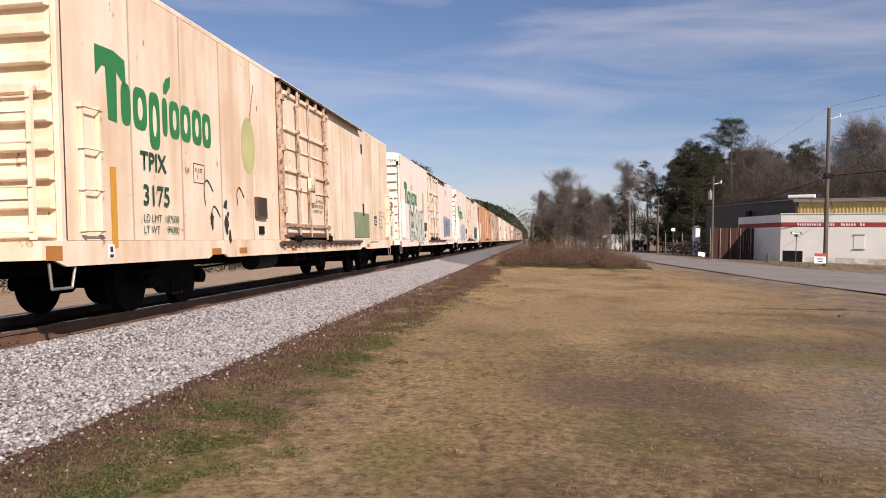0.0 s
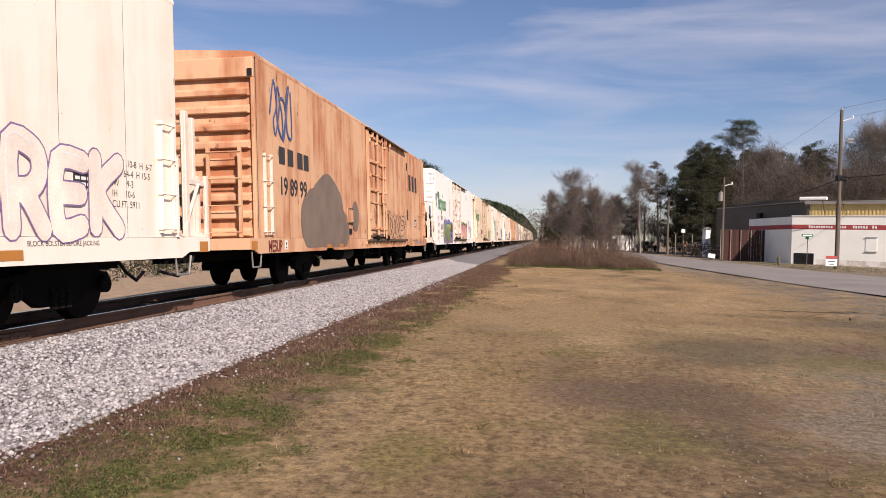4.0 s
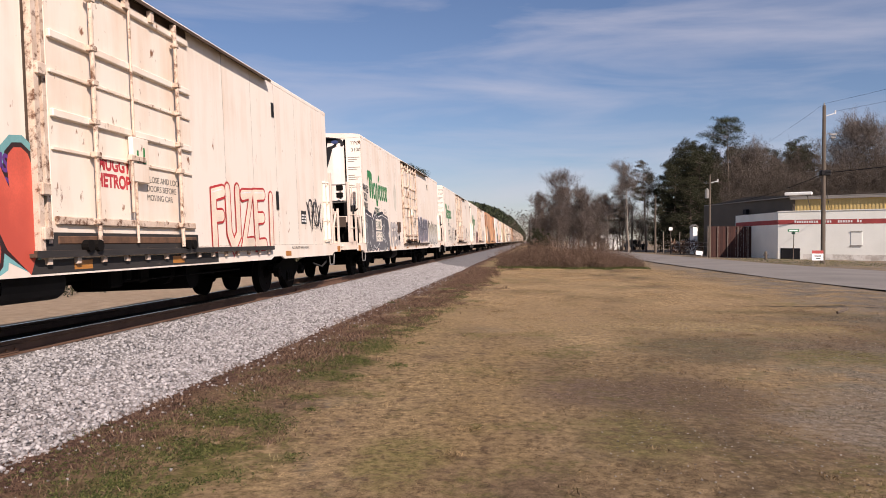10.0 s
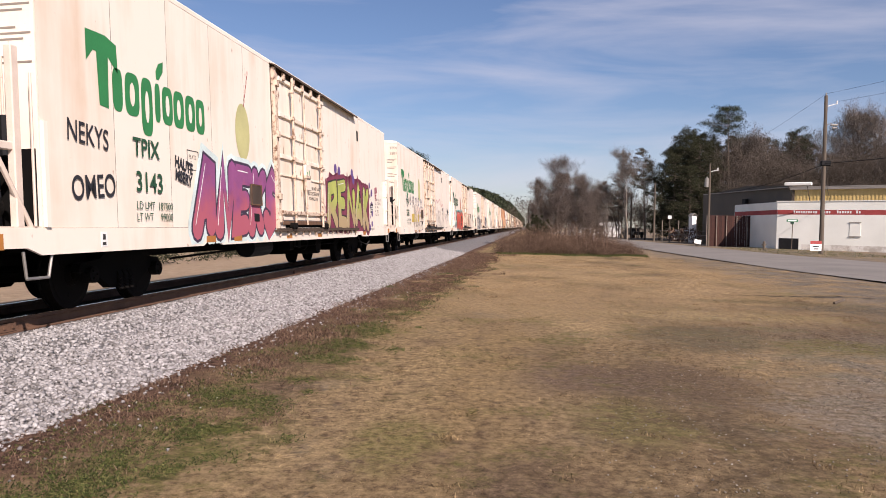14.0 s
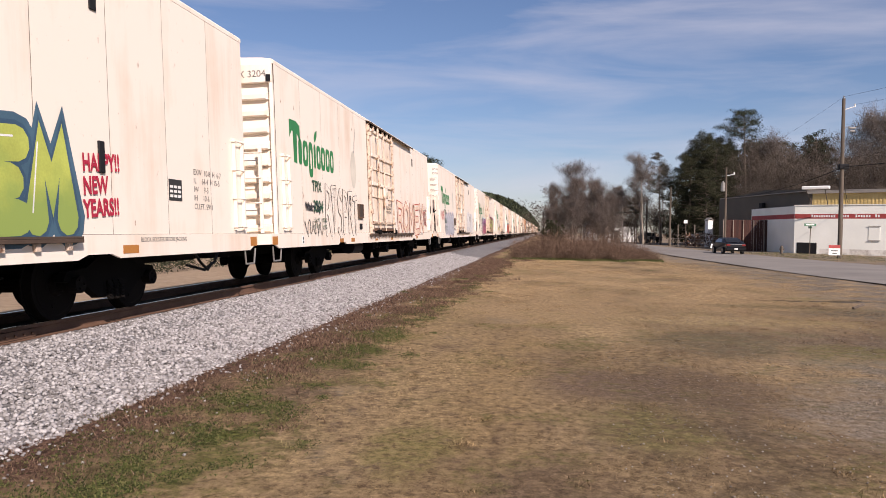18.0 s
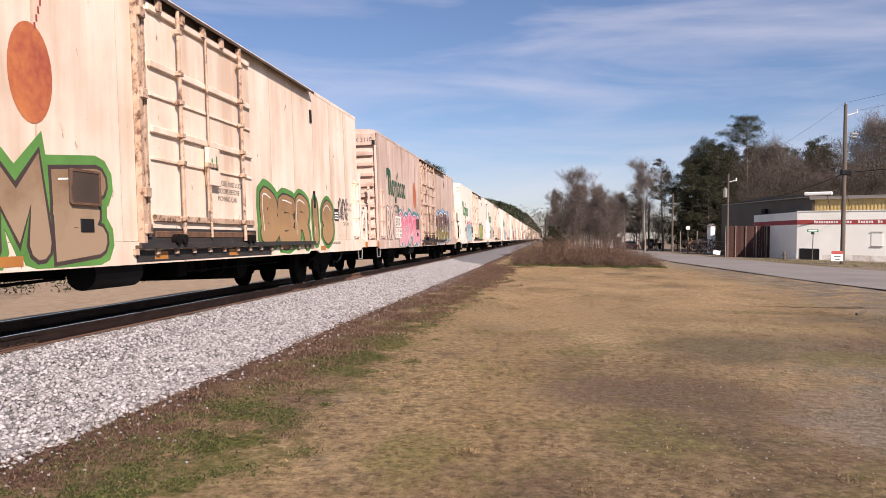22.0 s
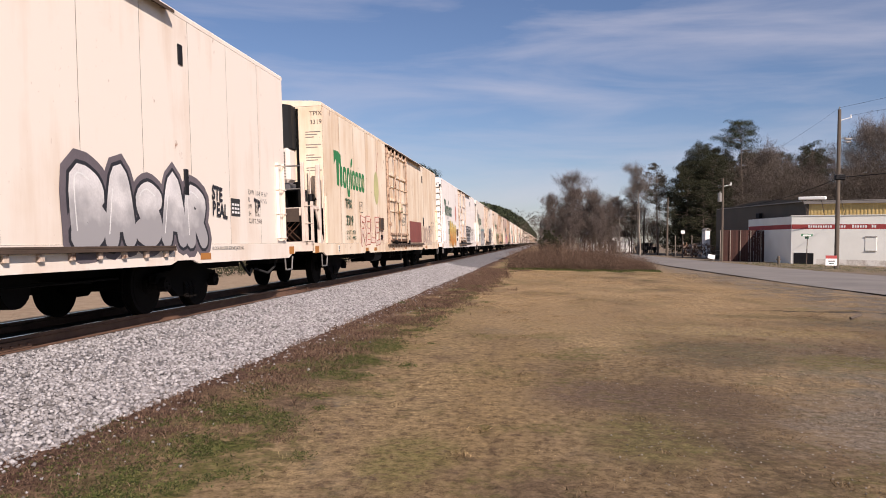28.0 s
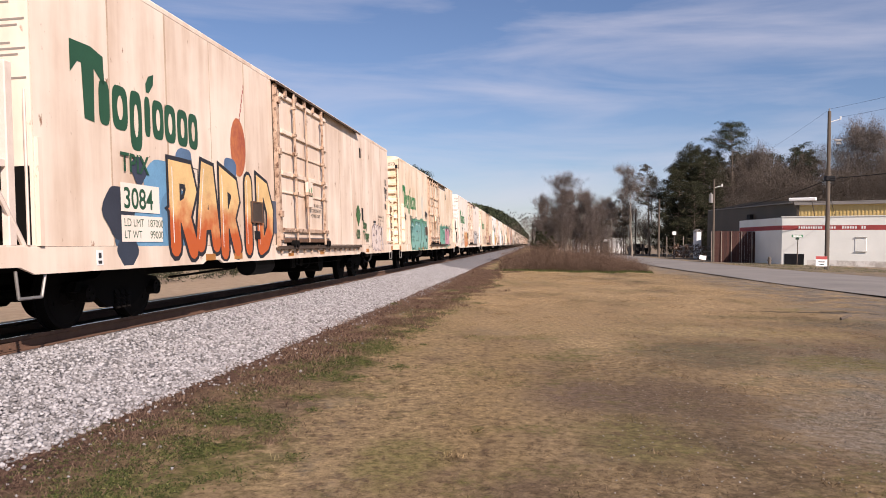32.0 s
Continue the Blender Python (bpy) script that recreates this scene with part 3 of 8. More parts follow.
# ballast bed: a flat top under the track and one sloping shoulder on either side
BED = ((-9.9, -0.12), (-9.2, 0.10), (-8.7, 0.155), (-7.9, 0.195), (-6.25, 0.25), (-5.75, 0.285), (-5.5, 0.25), (-5.2, 0.15), (-4.6, 0.08), (-4.0, 0.015), (-3.75, -0.03))


def bed_z(x, y):
    return float(np.interp(x, [p[0] for p in BED], [p[1] for p in BED])) + 0.02 * noise.noise((x * 2, y * 2, 5))


M["ballast"] = paint("granite_ballast", (0.075, 0.070, 0.069), (0.22, 0.213, 0.217), 0.9, 9, 34, 0.9, c3=(0.07, 0.066, 0.064), c3_at=0.62)
bx = [-9.9, -9.5, -9.2, -8.7, -7.9, -7, -6.2, -5.75, -5.5, -5.2, -4.9, -4.6, -4.3, -4.0, -3.75]
by = [-40 + 2 * i for i in range(20)] + [0.5 * i for i in range(100)] + [50 + 3 * i for i in range(51)] + [210, 240, 300, 400, 600, 1000]
tagged(sheet("ballast", *grid_xy(bx, by, bed_z), M["ballast"], True), "pale grey crushed granite ballast bed under the track", "ballast", kind="structure")
STONE = islands("crushed_granite", ((0.12, 0.111, 0.107), (0.215, 0.203, 0.199), (0.27, 0.257, 0.254), (0.31, 0.296, 0.294), (0.355, 0.340, 0.338), (0.45, 0.434, 0.430)), 0.85)


def stones(name, count, xlo, xhi, ylo, yhi, smin, smax, zf, material, near=1.0, side=1.0):
    """Angular crushed stones: skewed octahedra with one corner cut, lying half in the bed."""
    x = xlo + (xhi - xlo) * nrng.uniform(0, 1, count) ** side
    y = ylo + (yhi - ylo) * nrng.uniform(0, 1, count) ** near
    z = np.array([zf(a, c) for a, c in zip(x, y)])
    s = nrng.uniform(smin, smax, count)
    base = np.array([(1, 0, 0), (-0.5, 0.87, 0), (-0.5, -0.87, 0), (0.55, 0.5, 0.75), (-0.7, 0.1, 0.8), (0.3, -0.7, 0.7), (0, 0, -0.7)])
    tri = np.array([(3, 4, 5), (0, 3, 5), (0, 1, 3), (1, 4, 3), (1, 2, 4), (2, 5, 4), (2, 0, 5), (6, 1, 0), (6, 2, 1), (6, 0, 2)])
    k = len(base)
    v = base[None] * (1 + nrng.uniform(-0.35, 0.35, (count, k, 3)))
    q = nrng.normal(size=(count, 4))
    q[:, 1:3] *= 0.45
    q /= np.linalg.norm(q, axis=1)[:, None]
    w, a, c, d = q.T
    R = np.stack([1 - 2 * (c * c + d * d), 2 * (a * c - d * w), 2 * (a * d + c * w), 2 * (a * c + d * w), 1 - 2 * (a * a + d * d), 2 * (c * d - a * w), 2 * (a * d - c * w), 2 * (c * d + a * w), 1 - 2 * (a * a + c * c)], -1).reshape(-1, 3, 3)
    v = np.einsum("nij,nkj->nki", R, v) * s[:, None, None] * np.array([1, 1, 0.8])
    v += np.stack([x, y, z + 0.25 * s], -1)[:, None]
    f = tri[None] + (np.arange(count) * k)[:, None, None]
    return sheet(name, v.reshape(-1, 3), f.reshape(-1, 3), material)


tagged(stones("ballast_stones", 66000, -6.05, -3.8, 3.0, 46.0, 0.014, 0.035, bed_z, STONE, 1.35), "loose grey and white crushed ballast stones", "ballast", kind="stuff")
tagged(stones("ballast_rubble", 6000, -6.05, -3.85, -14.0, 3.0, 0.017, 0.042, bed_z, STONE), "loose crushed grey ballast stones beside the rails", "ballast", kind="stuff")
for lo, hi, count in ((-4.0, -3.45, 260), (-3.5, -2.5, 40)):
    tagged(stones("stray_stones", count, lo, hi, 3.0, 34.0, 0.010, 0.026, lambda x, y: ground_z(x, y) + 0.006, STONE), "pale ballast stones strayed among the weeds", "stones", kind="stuff")
tagged(stones("stray_stones", 1500, -4.0, -2.9, 3.0, 40.0, 0.008, 0.021, lambda x, y: ground_z(x, y), STONE, 1.3, 4.0), "stray pale stones lying in the weeds", "stones", kind="stuff")

# oil-blackened strip between and beside the rails, its far part painting the train's shade
OILY_SHADED = paint("oily_shaded_ballast", (0.012, 0.010, 0.009), (0.045, 0.036, 0.030), 0.9, 6, 30, 0.8)
oil_shade_x = [-9.6, -9.2, -8.6, -8.0, -7.4, -6.8, -6.25]
tagged(sheet("oily_bed", *grid_xy(oil_shade_x, by, lambda x, y: bed_z(x, y) + 0.012), OILY_SHADED, True), "oily ballast between the rails, with the train's shade painted in beyond them", "ballast", kind="structure")

# rails and ties, canted with the track
track = thing("railway_track", "rusty steel rails on dark wooden ties in ballast", "railway track", m=CANT, kind="structure")
profile = ((-0.069, -0.178), (0.069, -0.178), (0.069, -0.163), (0.012, -0.145), (0.009, -0.055), (0.036, -0.04), (0.036, -0.003), (0.028, 0), (-0.028, 0), (-0.036, -0.003), (-0.036, -0.04), (-0.009, -0.055), (-0.012, -0.145), (-0.069, -0.163))
for sx in (0.754, -0.754):
    bm = bmesh.new()
    prism(bm, [(u + sx, v) for u, v in profile], "y", -60, 1200)
    rail = part("rail", bm, M["rail"], track)
    part("rail_head", boxes((sx - 0.026, sx + 0.026, -60, 1200, 0.0005, 0.0025)), M["railtop"], rail, "polished running surface")
tie_bm = boxes((-1.3, 1.3, -0.115, 0.115, -0.36, -0.185), bev=0.012)
tie = part("tie", tie_bm, M["tie"], track, at=pose(0, 0.3, 0))
for i in range(1, 110):
    o = new("tie", tie.data)
    o.parent, o.matrix_basis = track, pose(rnd.uniform(-0.03, 0.03), 0.3 + 0.5 * i, 0, 0, 0, rnd.uniform(-1.2, 1.2))
# a joint bar on the field side of the near rail
bar = boxes((0.795, 0.812, 0, 0.92, -0.15, -0.05), *[(0.812, 0.832, 0.1 + 0.15 * k - 0.014, 0.1 + 0.15 * k + 0.014, -0.115, -0.087) for k in range(6)])
for yy in (7.6, 19.5):
    part("joint_bar", bar.copy(), M["rail"], track, "rusty bolted joint bar", pose(0, yy, 0))
bar.free()

# road
ry = [-60, -20, 0, 10] + [20 + 2 * i for i in range(50)] + [125, 150, 200, 300, 500, 900, 1500]
v, f = [], []
for y in ry:
    a, c = road_near(y), road_far(y)
    for i in range(7):
        u = i / 6
        v.append((a + (c - a) * u, y, 0.045 + 0.05 * math.sin(math.pi * u)))
for j in range(len(ry) - 1):
    f += [(j * 7 + i, j * 7 + i + 1, (j + 1) * 7 + i + 1, (j + 1) * 7 + i) for i in range(6)]
tagged(sheet("road", v, f, M["asphalt"], True), "worn pale grey two-lane asphalt road", "road", kind="structure")

# ---- the train ----
HALF, PITCH = 1.625, 23.38
NEAR = {"unit": 0.0, "barrel": -0.12, "ribbed": -0.45, "short": 0.17, "box": -0.45}
FAR = {"unit": 20.42, "barrel": 20.42, "ribbed": 20.1, "short": 20.1, "box": 20.3}   # body ends
TRUCKS = {"unit": (2.45, 16.9), "barrel": (2.45, 16.9), "ribbed": (3.85, 18.0), "short": (3.85, 18.0), "box": (3.95, 16.6)}
AXLE = 0.889


def face(name, text, size, material, parent, x, z, y, label="", align="CENTER"):
    """Painted words on an end that faces -y."""
    ob = lettering(name, text, size, material, parent, 0, 0, 0, label, align)
    ob.matrix_basis = Matrix(((1, 0, 0, x), (0, 0, -1, y), (0, 1, 0, z), (0, 0, 0, 1)))
    return ob


def truck(car, y):
    """A two-axle truck: bolster, two side frames with springs, two wheelsets that turn."""
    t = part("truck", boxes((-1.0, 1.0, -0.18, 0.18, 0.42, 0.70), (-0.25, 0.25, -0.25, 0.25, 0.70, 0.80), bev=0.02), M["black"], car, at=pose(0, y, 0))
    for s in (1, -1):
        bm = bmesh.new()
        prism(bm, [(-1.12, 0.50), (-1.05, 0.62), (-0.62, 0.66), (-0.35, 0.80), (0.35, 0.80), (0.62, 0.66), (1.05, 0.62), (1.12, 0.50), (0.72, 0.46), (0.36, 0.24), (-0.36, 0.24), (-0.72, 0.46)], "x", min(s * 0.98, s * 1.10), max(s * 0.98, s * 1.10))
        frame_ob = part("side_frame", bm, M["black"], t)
        bm = bmesh.new()
        for a in (-0.14, 0.0, 0.14):
            for k in range(5):
                rod(bm, (s * 1.10, a, 0.24 + k * 0.044), (s * 1.13, a, 0.255 + k * 0.044), 0.060, 8)
        part("spring", bm, M["wheel"], t)["kind"] = "stuff"
        for a in (-AXLE, AXLE):
            bm = bmesh.new()
            rod(bm, (s * 1.06, a, 0.457), (s * 1.19, a, 0.457), 0.115, 14)
            for k in range(3):
                an = k * 2.094
                rod(bm, (s * 1.19, a + 0.06 * math.cos(an), 0.457 + 0.06 * math.sin(an)), (s * 1.21, a + 0.06 * math.cos(an), 0.457 + 0.06 * math.sin(an)), 0.018, 6)
            part("bearing", bm, M["wheel"], t)
            part("brake_shoe", boxes((s * 0.72 - 0.05, s * 0.72 + 0.05, a * 0.42 - 0.03, a * 0.42 + 0.03, 0.34, 0.62)), M["black"], t)
    for a in (-AXLE, AXLE):
        bm = bmesh.new()
        rod(bm, (-0.95, 0, 0), (0.95, 0, 0), 0.085, 12)
        for s in (1, -1):
            rod(bm, (s * 0.70, 0, 0), (s * 0.825, 0, 0), 0.457, 40)
            rod(bm, (s * 0.672, 0, 0), (s * 0.70, 0, 0), 0.482, 40)
            rod(bm, (s * 0.825, 0, 0), (s * 0.833, 0, 0), 0.40, 32, 0.385)
            rod(bm, (s * 0.83, 0, 0), (s * 0.90, 0, 0), 0.15, 18, 0.125)
            for k in range(3):
                an = k * 2.094
                rod(bm, (s * 0.833, 0.27 * math.cos(an), 0.27 * math.sin(an)), (s * 0.842, 0.27 * math.cos(an), 0.27 * math.sin(an)), 0.035, 8)
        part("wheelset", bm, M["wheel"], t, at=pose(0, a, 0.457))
    return t


def ladder_side(car, y0, y1, z0, z1, n=4, x=HALF, mat="white"):
    bm = bmesh.new()
    for y in (y0, y1):
        box(bm, x + 0.006, x + 0.07, y - 0.012, y + 0.012, z0 - 0.05, z1 + 0.05)
    lad = part("ladder", bm, M[mat], car)
    for k in range(n):
        z = z0 + (z1 - z0) * k / (n - 1)
        bm = bmesh.new()
        rod(bm, (x + 0.075, y0 - 0.04, z), (x + 0.075, y1 + 0.04, z), 0.013, 6)
        for y in (y0 - 0.03, y1 + 0.03):
            rod(bm, (x + 0.012, y, z), (x + 0.08, y, z), 0.013, 6)
        part("rung", bm, M[mat], lad)
    return lad


def ladder_end(car, x0, x1, y, z0, z1, n=4, mat="white"):
    bm = bmesh.new()
    for x in (x0, x1):
        box(bm, x - 0.03, x + 0.03, y - 0.05, y + 0.01, z0 - 0.1, z1 + 0.1)
    lad = part("ladder", bm, M[mat], car)
    for k in range(n):
        z = z0 + (z1 - z0) * k / (n - 1)
        part("rung", rods(((x0 - 0.03, y - 0.06, z), (x1 + 0.03, y - 0.06, z), 0.013), seg=6), M[mat], lad)
    return lad


def underbody(car, NEAR, LONG, trucks):
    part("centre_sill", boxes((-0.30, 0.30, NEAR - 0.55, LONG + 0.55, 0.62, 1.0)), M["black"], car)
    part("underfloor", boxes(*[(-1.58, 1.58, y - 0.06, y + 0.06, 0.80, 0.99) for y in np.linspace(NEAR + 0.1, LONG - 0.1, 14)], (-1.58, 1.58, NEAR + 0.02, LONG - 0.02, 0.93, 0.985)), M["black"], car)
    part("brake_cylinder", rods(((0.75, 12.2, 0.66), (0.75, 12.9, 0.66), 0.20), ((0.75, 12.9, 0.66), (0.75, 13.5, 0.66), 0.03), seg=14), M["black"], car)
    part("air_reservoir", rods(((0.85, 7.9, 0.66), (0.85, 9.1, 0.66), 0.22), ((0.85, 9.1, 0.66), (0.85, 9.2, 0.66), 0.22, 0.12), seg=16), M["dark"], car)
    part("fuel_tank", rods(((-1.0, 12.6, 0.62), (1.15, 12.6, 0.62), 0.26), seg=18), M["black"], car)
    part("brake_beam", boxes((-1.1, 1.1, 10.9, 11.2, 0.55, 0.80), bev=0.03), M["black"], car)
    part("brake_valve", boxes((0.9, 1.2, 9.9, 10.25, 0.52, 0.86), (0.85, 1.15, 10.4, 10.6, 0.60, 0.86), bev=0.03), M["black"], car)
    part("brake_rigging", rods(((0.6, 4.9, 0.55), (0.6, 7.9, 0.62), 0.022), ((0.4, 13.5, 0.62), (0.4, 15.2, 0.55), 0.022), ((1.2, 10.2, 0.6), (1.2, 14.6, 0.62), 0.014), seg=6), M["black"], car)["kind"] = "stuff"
    for y, d in ((NEAR - 0.3, -1), (LONG + 0.3, 1)):
        bm = bmesh.new()
        e = y + d * 0.25
        box(bm, -0.10, 0.10, min(y, e + d * 0.75), max(y, e + d * 0.75), 0.78, 0.95)
        box(bm, -0.17, 0.17, min(e + d * 0.70, e + d * 1.13), max(e + d * 0.70, e + d * 1.13), 0.72, 1.02)
        bevel(bm, 0.03)
        cp = part("coupler", bm, M["black"], car)
        pts = [Vector((0.42, y, 0.78)), Vector((0.44, y + d * 0.25, 0.55)), Vector((0.40, y + d * 0.62, 0.40)), Vector((0.26, y + d * 1.1, 0.52))]
        bm = bmesh.new()
        for a, c in zip(pts, pts[1:]):
            rod(bm, a, c, 0.028, 8)
        part("air_hose", bm, M["tyre"], cp)
    for y, d in ((NEAR - 0.32, 1), (LONG - 0.05, 1)):
        for s in (1, -1):
            bm = bmesh.new()
            xx = s * (HALF - 0.03)
            for p, q in (((xx, y, 0.82), (xx, y + 0.04, 0.52)), ((xx, y + 0.04, 0.52), (xx, y + 0.42, 0.52)), ((xx, y + 0.42, 0.52), (xx, y + 0.50, 0.80))):
                rod(bm, p, q, 0.018, 6)
            part("sill_step", bm, M["steel"], car)
    for y in trucks:
        truck(car, y)


def plug_door(car, mat="white", rustmat="rust", y0=7.72):
    y1, z0, z1 = 11.72, 1.14, 4.46
    mat = "doorpaint" if mat == "white" else mat
    d = part("door", boxes((HALF - 0.01, HALF + 0.014, y0 + 0.32, y1, z0, z1), bev=0.004), M[mat], car)
    part("door_post", boxes((HALF, HALF + 0.09, y0 - 0.02, y0 + 0.07, z0 - 0.1, z1 + 0.08), (HALF, HALF + 0.06, y0 + 0.17, y0 + 0.24, z0, z1), bev=0.004), M[rustmat], d)
    hor = [1.18, 1.41, 2.66, 3.58, 4.37]
    for i, z in enumerate(hor):
        part("door_beam", boxes((HALF + 0.014, HALF + 0.065, y0 + 0.34, y1 - 0.06, z - 0.05, z + 0.05), bev=0.012), M["rustdark"] if i == 0 else M[rustmat] if i == 1 else M[mat], d)
    for z in (2.25, 3.15):
        part("door_rib", boxes((HALF + 0.014, HALF + 0.045, y0 + 0.34, y1 - 0.06, z - 0.022, z + 0.022), bev=0.006), M[mat], d)
    for y in (y0 + 1.11, y1 - 0.62):
        r = part("lock_rod", rods(((HALF + 0.11, y, z0 - 0.06), (HALF + 0.11, y, z1 + 0.06), 0.03), seg=8), M[rustmat], d)
        for z in (1.41, 2.25, 2.66, 3.15, 3.58, 4.2):
            part("rod_bracket", boxes((HALF + 0.06, HALF + 0.15, y - 0.06, y + 0.06, z - 0.035, z + 0.035), bev=0.008), M[rustmat], r)
    ym = y0 + 2.07
    c = part("lock_shaft", rods(((HALF + 0.09, ym, z0), (HALF + 0.09, ym, z1), 0.02), seg=8), M[rustmat], d)
    part("operating_lever", boxes((HALF + 0.10, HALF + 0.14, ym - 0.16, ym - 0.11, 1.55, 2.35), (HALF + 0.09, HALF + 0.15, ym - 0.2, ym + 0.2, 2.26, 2.34), bev=0.01), M[rustmat], c)
    part("lock_box", boxes((HALF + 0.05, HALF + 0.12, ym - 0.10, ym + 0.33, 1.98, 2.60), bev=0.01), M[mat], d, "lock plate with green arrows")
    part("lock_arrow", boxes((HALF + 0.122, HALF + 0.126, ym + 0.00, ym + 0.04, 2.25, 2.42), (HALF + 0.122, HALF + 0.126, ym + 0.17, ym + 0.21, 2.30, 2.47), (HALF + 0.122, HALF + 0.126, ym + 0.14, ym + 0.24, 2.25, 2.30)), M["green"], d)["kind"] = "stuff"
    lettering("door_notice", "CLOSE AND LOCK\nDOORS BEFORE\nMOVING CAR", 0.125, M["ink"], d, ym + 0.42, 2.02, HALF + 0.018)
    part("track_gusset", boxes((HALF + 0.012, HALF + 0.024, y0 + 0.12, y0 + 0.58, 0.96, 1.41), bev=0.008), M[mat], d)
    for z in (1.25, 1.75, 3.1, 4.2):
        part("door_hinge", boxes((HALF + 0.06, HALF + 0.13, y0 + 0.0, y0 + 0.16, z - 0.07, z + 0.07), bev=0.012), M[rustmat], d)
    for y in (y0 + 0.85, y1 - 0.5):
        bm = bmesh.new()
        rod(bm, (HALF + 0.06, y, 1.11), (HALF + 0.15, y, 1.11), 0.075, 12)
        rod(bm, (HALF + 0.06, y + 0.2, 1.11), (HALF + 0.15, y + 0.2, 1.11), 0.075, 12)
        part("door_roller", bm, M["wheel"], d)
    for i in range(5):
        bm = bmesh.new()
        y = y0 + 0.6 + i * 0.7
        box(bm, HALF + 0.05, HALF + 0.11, y - 0.05, y + 0.05, 4.36, 4.52)
        part("door_hanger", bm, M[rustmat], d)
    part("door_slot", boxes((HALF - 0.005, HALF + 0.012, y0, y1, 1.03, 1.135)), M["black"], d, "dark slot under the door")
    part("door_edge", boxes((HALF - 0.005, HALF + 0.006, y0 + 0.07, y0 + 0.30, z0, z1)), M[mat], d, "stained strip beside the door")
    part("door_track", boxes((HALF + 0.012, HALF + 0.10, y0 - 0.12, 15.3, 0.985, 1.03), (HALF + 0.07, HALF + 0.10, y0 - 0.12, 15.3, 1.03, 1.06), bev=0.004), M["seam"], car, "rust-stained lower door track")
    part("door_bottom_rail", boxes((HALF + 0.014, HALF + 0.045, y0 + 0.1, y1, 1.135, 1.25), bev=0.004), M["slate"], d, "dark grey bottom rail")
    bm = boxes(*[(HALF + 0.012, HALF + 0.06, y - 0.04, y + 0.04, 0.90, 0.985) for y in np.linspace(7.9, 15.1, 14)])
    part("track_bracket", bm, M[rustmat], car)["kind"] = "stuff"
    bm = bmesh.new()
    prism(bm, [(HALF - 0.005, 4.62), (HALF + 0.14, 4.575), (HALF + 0.14, 4.525), (HALF + 0.125, 4.525), (HALF + 0.12, 4.56), (HALF - 0.005, 4.60)], "y", y0 - 0.1, 15.4)
    part("door_hood", bm, M["seam"], car, "rusty rain hood over the door track")


def shell(car, mat, door, NEAR, LONG, front, back):
    part("body_core", boxes((-1.61, 1.6235, NEAR + 0.01, LONG - 0.01, 0.99, 4.596)), M["seam"], car)
    bm = bmesh.new()
    prism(bm, [(-1.629, 4.60), (1.629, 4.60), (1.629, 4.665), (1.60, 4.70), (1.40, 4.735), (0, 4.82), (-1.40, 4.735), (-1.60, 4.70), (-1.629, 4.665)], "y", NEAR - 0.02, LONG + 0.02)
    part("roof", bm, M[mat], car)
    part("far_side_wall", boxes((-1.625, -1.611, NEAR, LONG, 1.02, 4.597)), M[mat], car)
    edges = list(np.linspace(NEAR, door, 6)), list(np.linspace(11.722, LONG, 7))
    for es in edges:
        for a, c in zip(es, es[1:]):
            part("side_panel", boxes((1.6236, HALF, a + 0.006, c - 0.006, 1.085, 4.597)), M[mat], car)
    for s in (1, -1):
        bm = bmesh.new()
        prism(bm, [(front, 1.08), (back, 1.08), (back, 0.86), (LONG + 0.34, 0.86), (LONG + 0.1, 0.775), (16.2, 0.775), (16.0, 0.835), (15.5, 0.835), (15.3, 0.775), (4.85, 0.775), (4.7, 0.835), (4.2, 0.835), (4.05, 0.775), (NEAR - 0.05, 0.775), (NEAR - 0.3, 0.86), (front, 0.86)], "x", min(s * 1.60, s * 1.637), max(s * 1.60, s * 1.637))
        part("side_sill", bm, M[mat], car)
    part("far_end_wall", boxes((-1.62, 1.62, LONG - 0.012, LONG + 0.012, 1.02, 4.597)), M[mat], car)
    if back - LONG < 0.6:
        part("far_end_sill", boxes((-1.6, 1.6, LONG + 0.40, LONG + 0.5, 0.92, 1.08), (-1.6, 1.6, LONG, LONG + 0.45, 1.04, 1.08)), M[mat], car)
    for y in (front + 0.22, 4.35, 5.55, 8.6, 11.1, 16.45, back - 0.22):
        part("reflector", boxes((1.637, 1.641, y - (0.19 if 0 < y < 19 else 0.15), y + (0.19 if 0 < y < 19 else 0.15), 0.83 if 0 < y < 19 else 0.85, 0.94 if 0 < y < 19 else 1.02)), M["amber"], car)
    part("vent_flap", boxes((HALF, HALF + 0.02, 15.72, 15.86, 3.86, 4.17), bev=0.004), M["dark"], car)
    part("drain_box", boxes((HALF, HALF + 0.03, 15.79, 15.91, 1.85, 2.25), bev=0.006), M["dark"], car)
    part("gauge_box", boxes((HALF, HALF + 0.05, 6.22, 6.80, 1.52, 1.94), bev=0.012), M["brown" if mat == "brown" else "brownbox"], car, "dark brown inspection box")
    part("gauge_box_rim", boxes((HALF + 0.05, HALF + 0.058, 6.22, 6.80, 1.52, 1.55), (HALF + 0.05, HALF + 0.058, 6.22, 6.80, 1.91, 1.94), (HALF + 0.05, HALF + 0.058, 6.22, 6.25, 1.55, 1.91), (HALF + 0.05, HALF + 0.058, 6.77, 6.80, 1.55, 1.91)), M["rustdark"], car)
    part("small_box", boxes((HALF, HALF + 0.03, 6.42, 6.68, 1.20, 1.36), bev=0.006), M["dark"], car)
    part("data_plate", boxes((1.637, 1.641, 1.00, 1.14, 0.84, 1.03)), M["sheetwhite"], car)
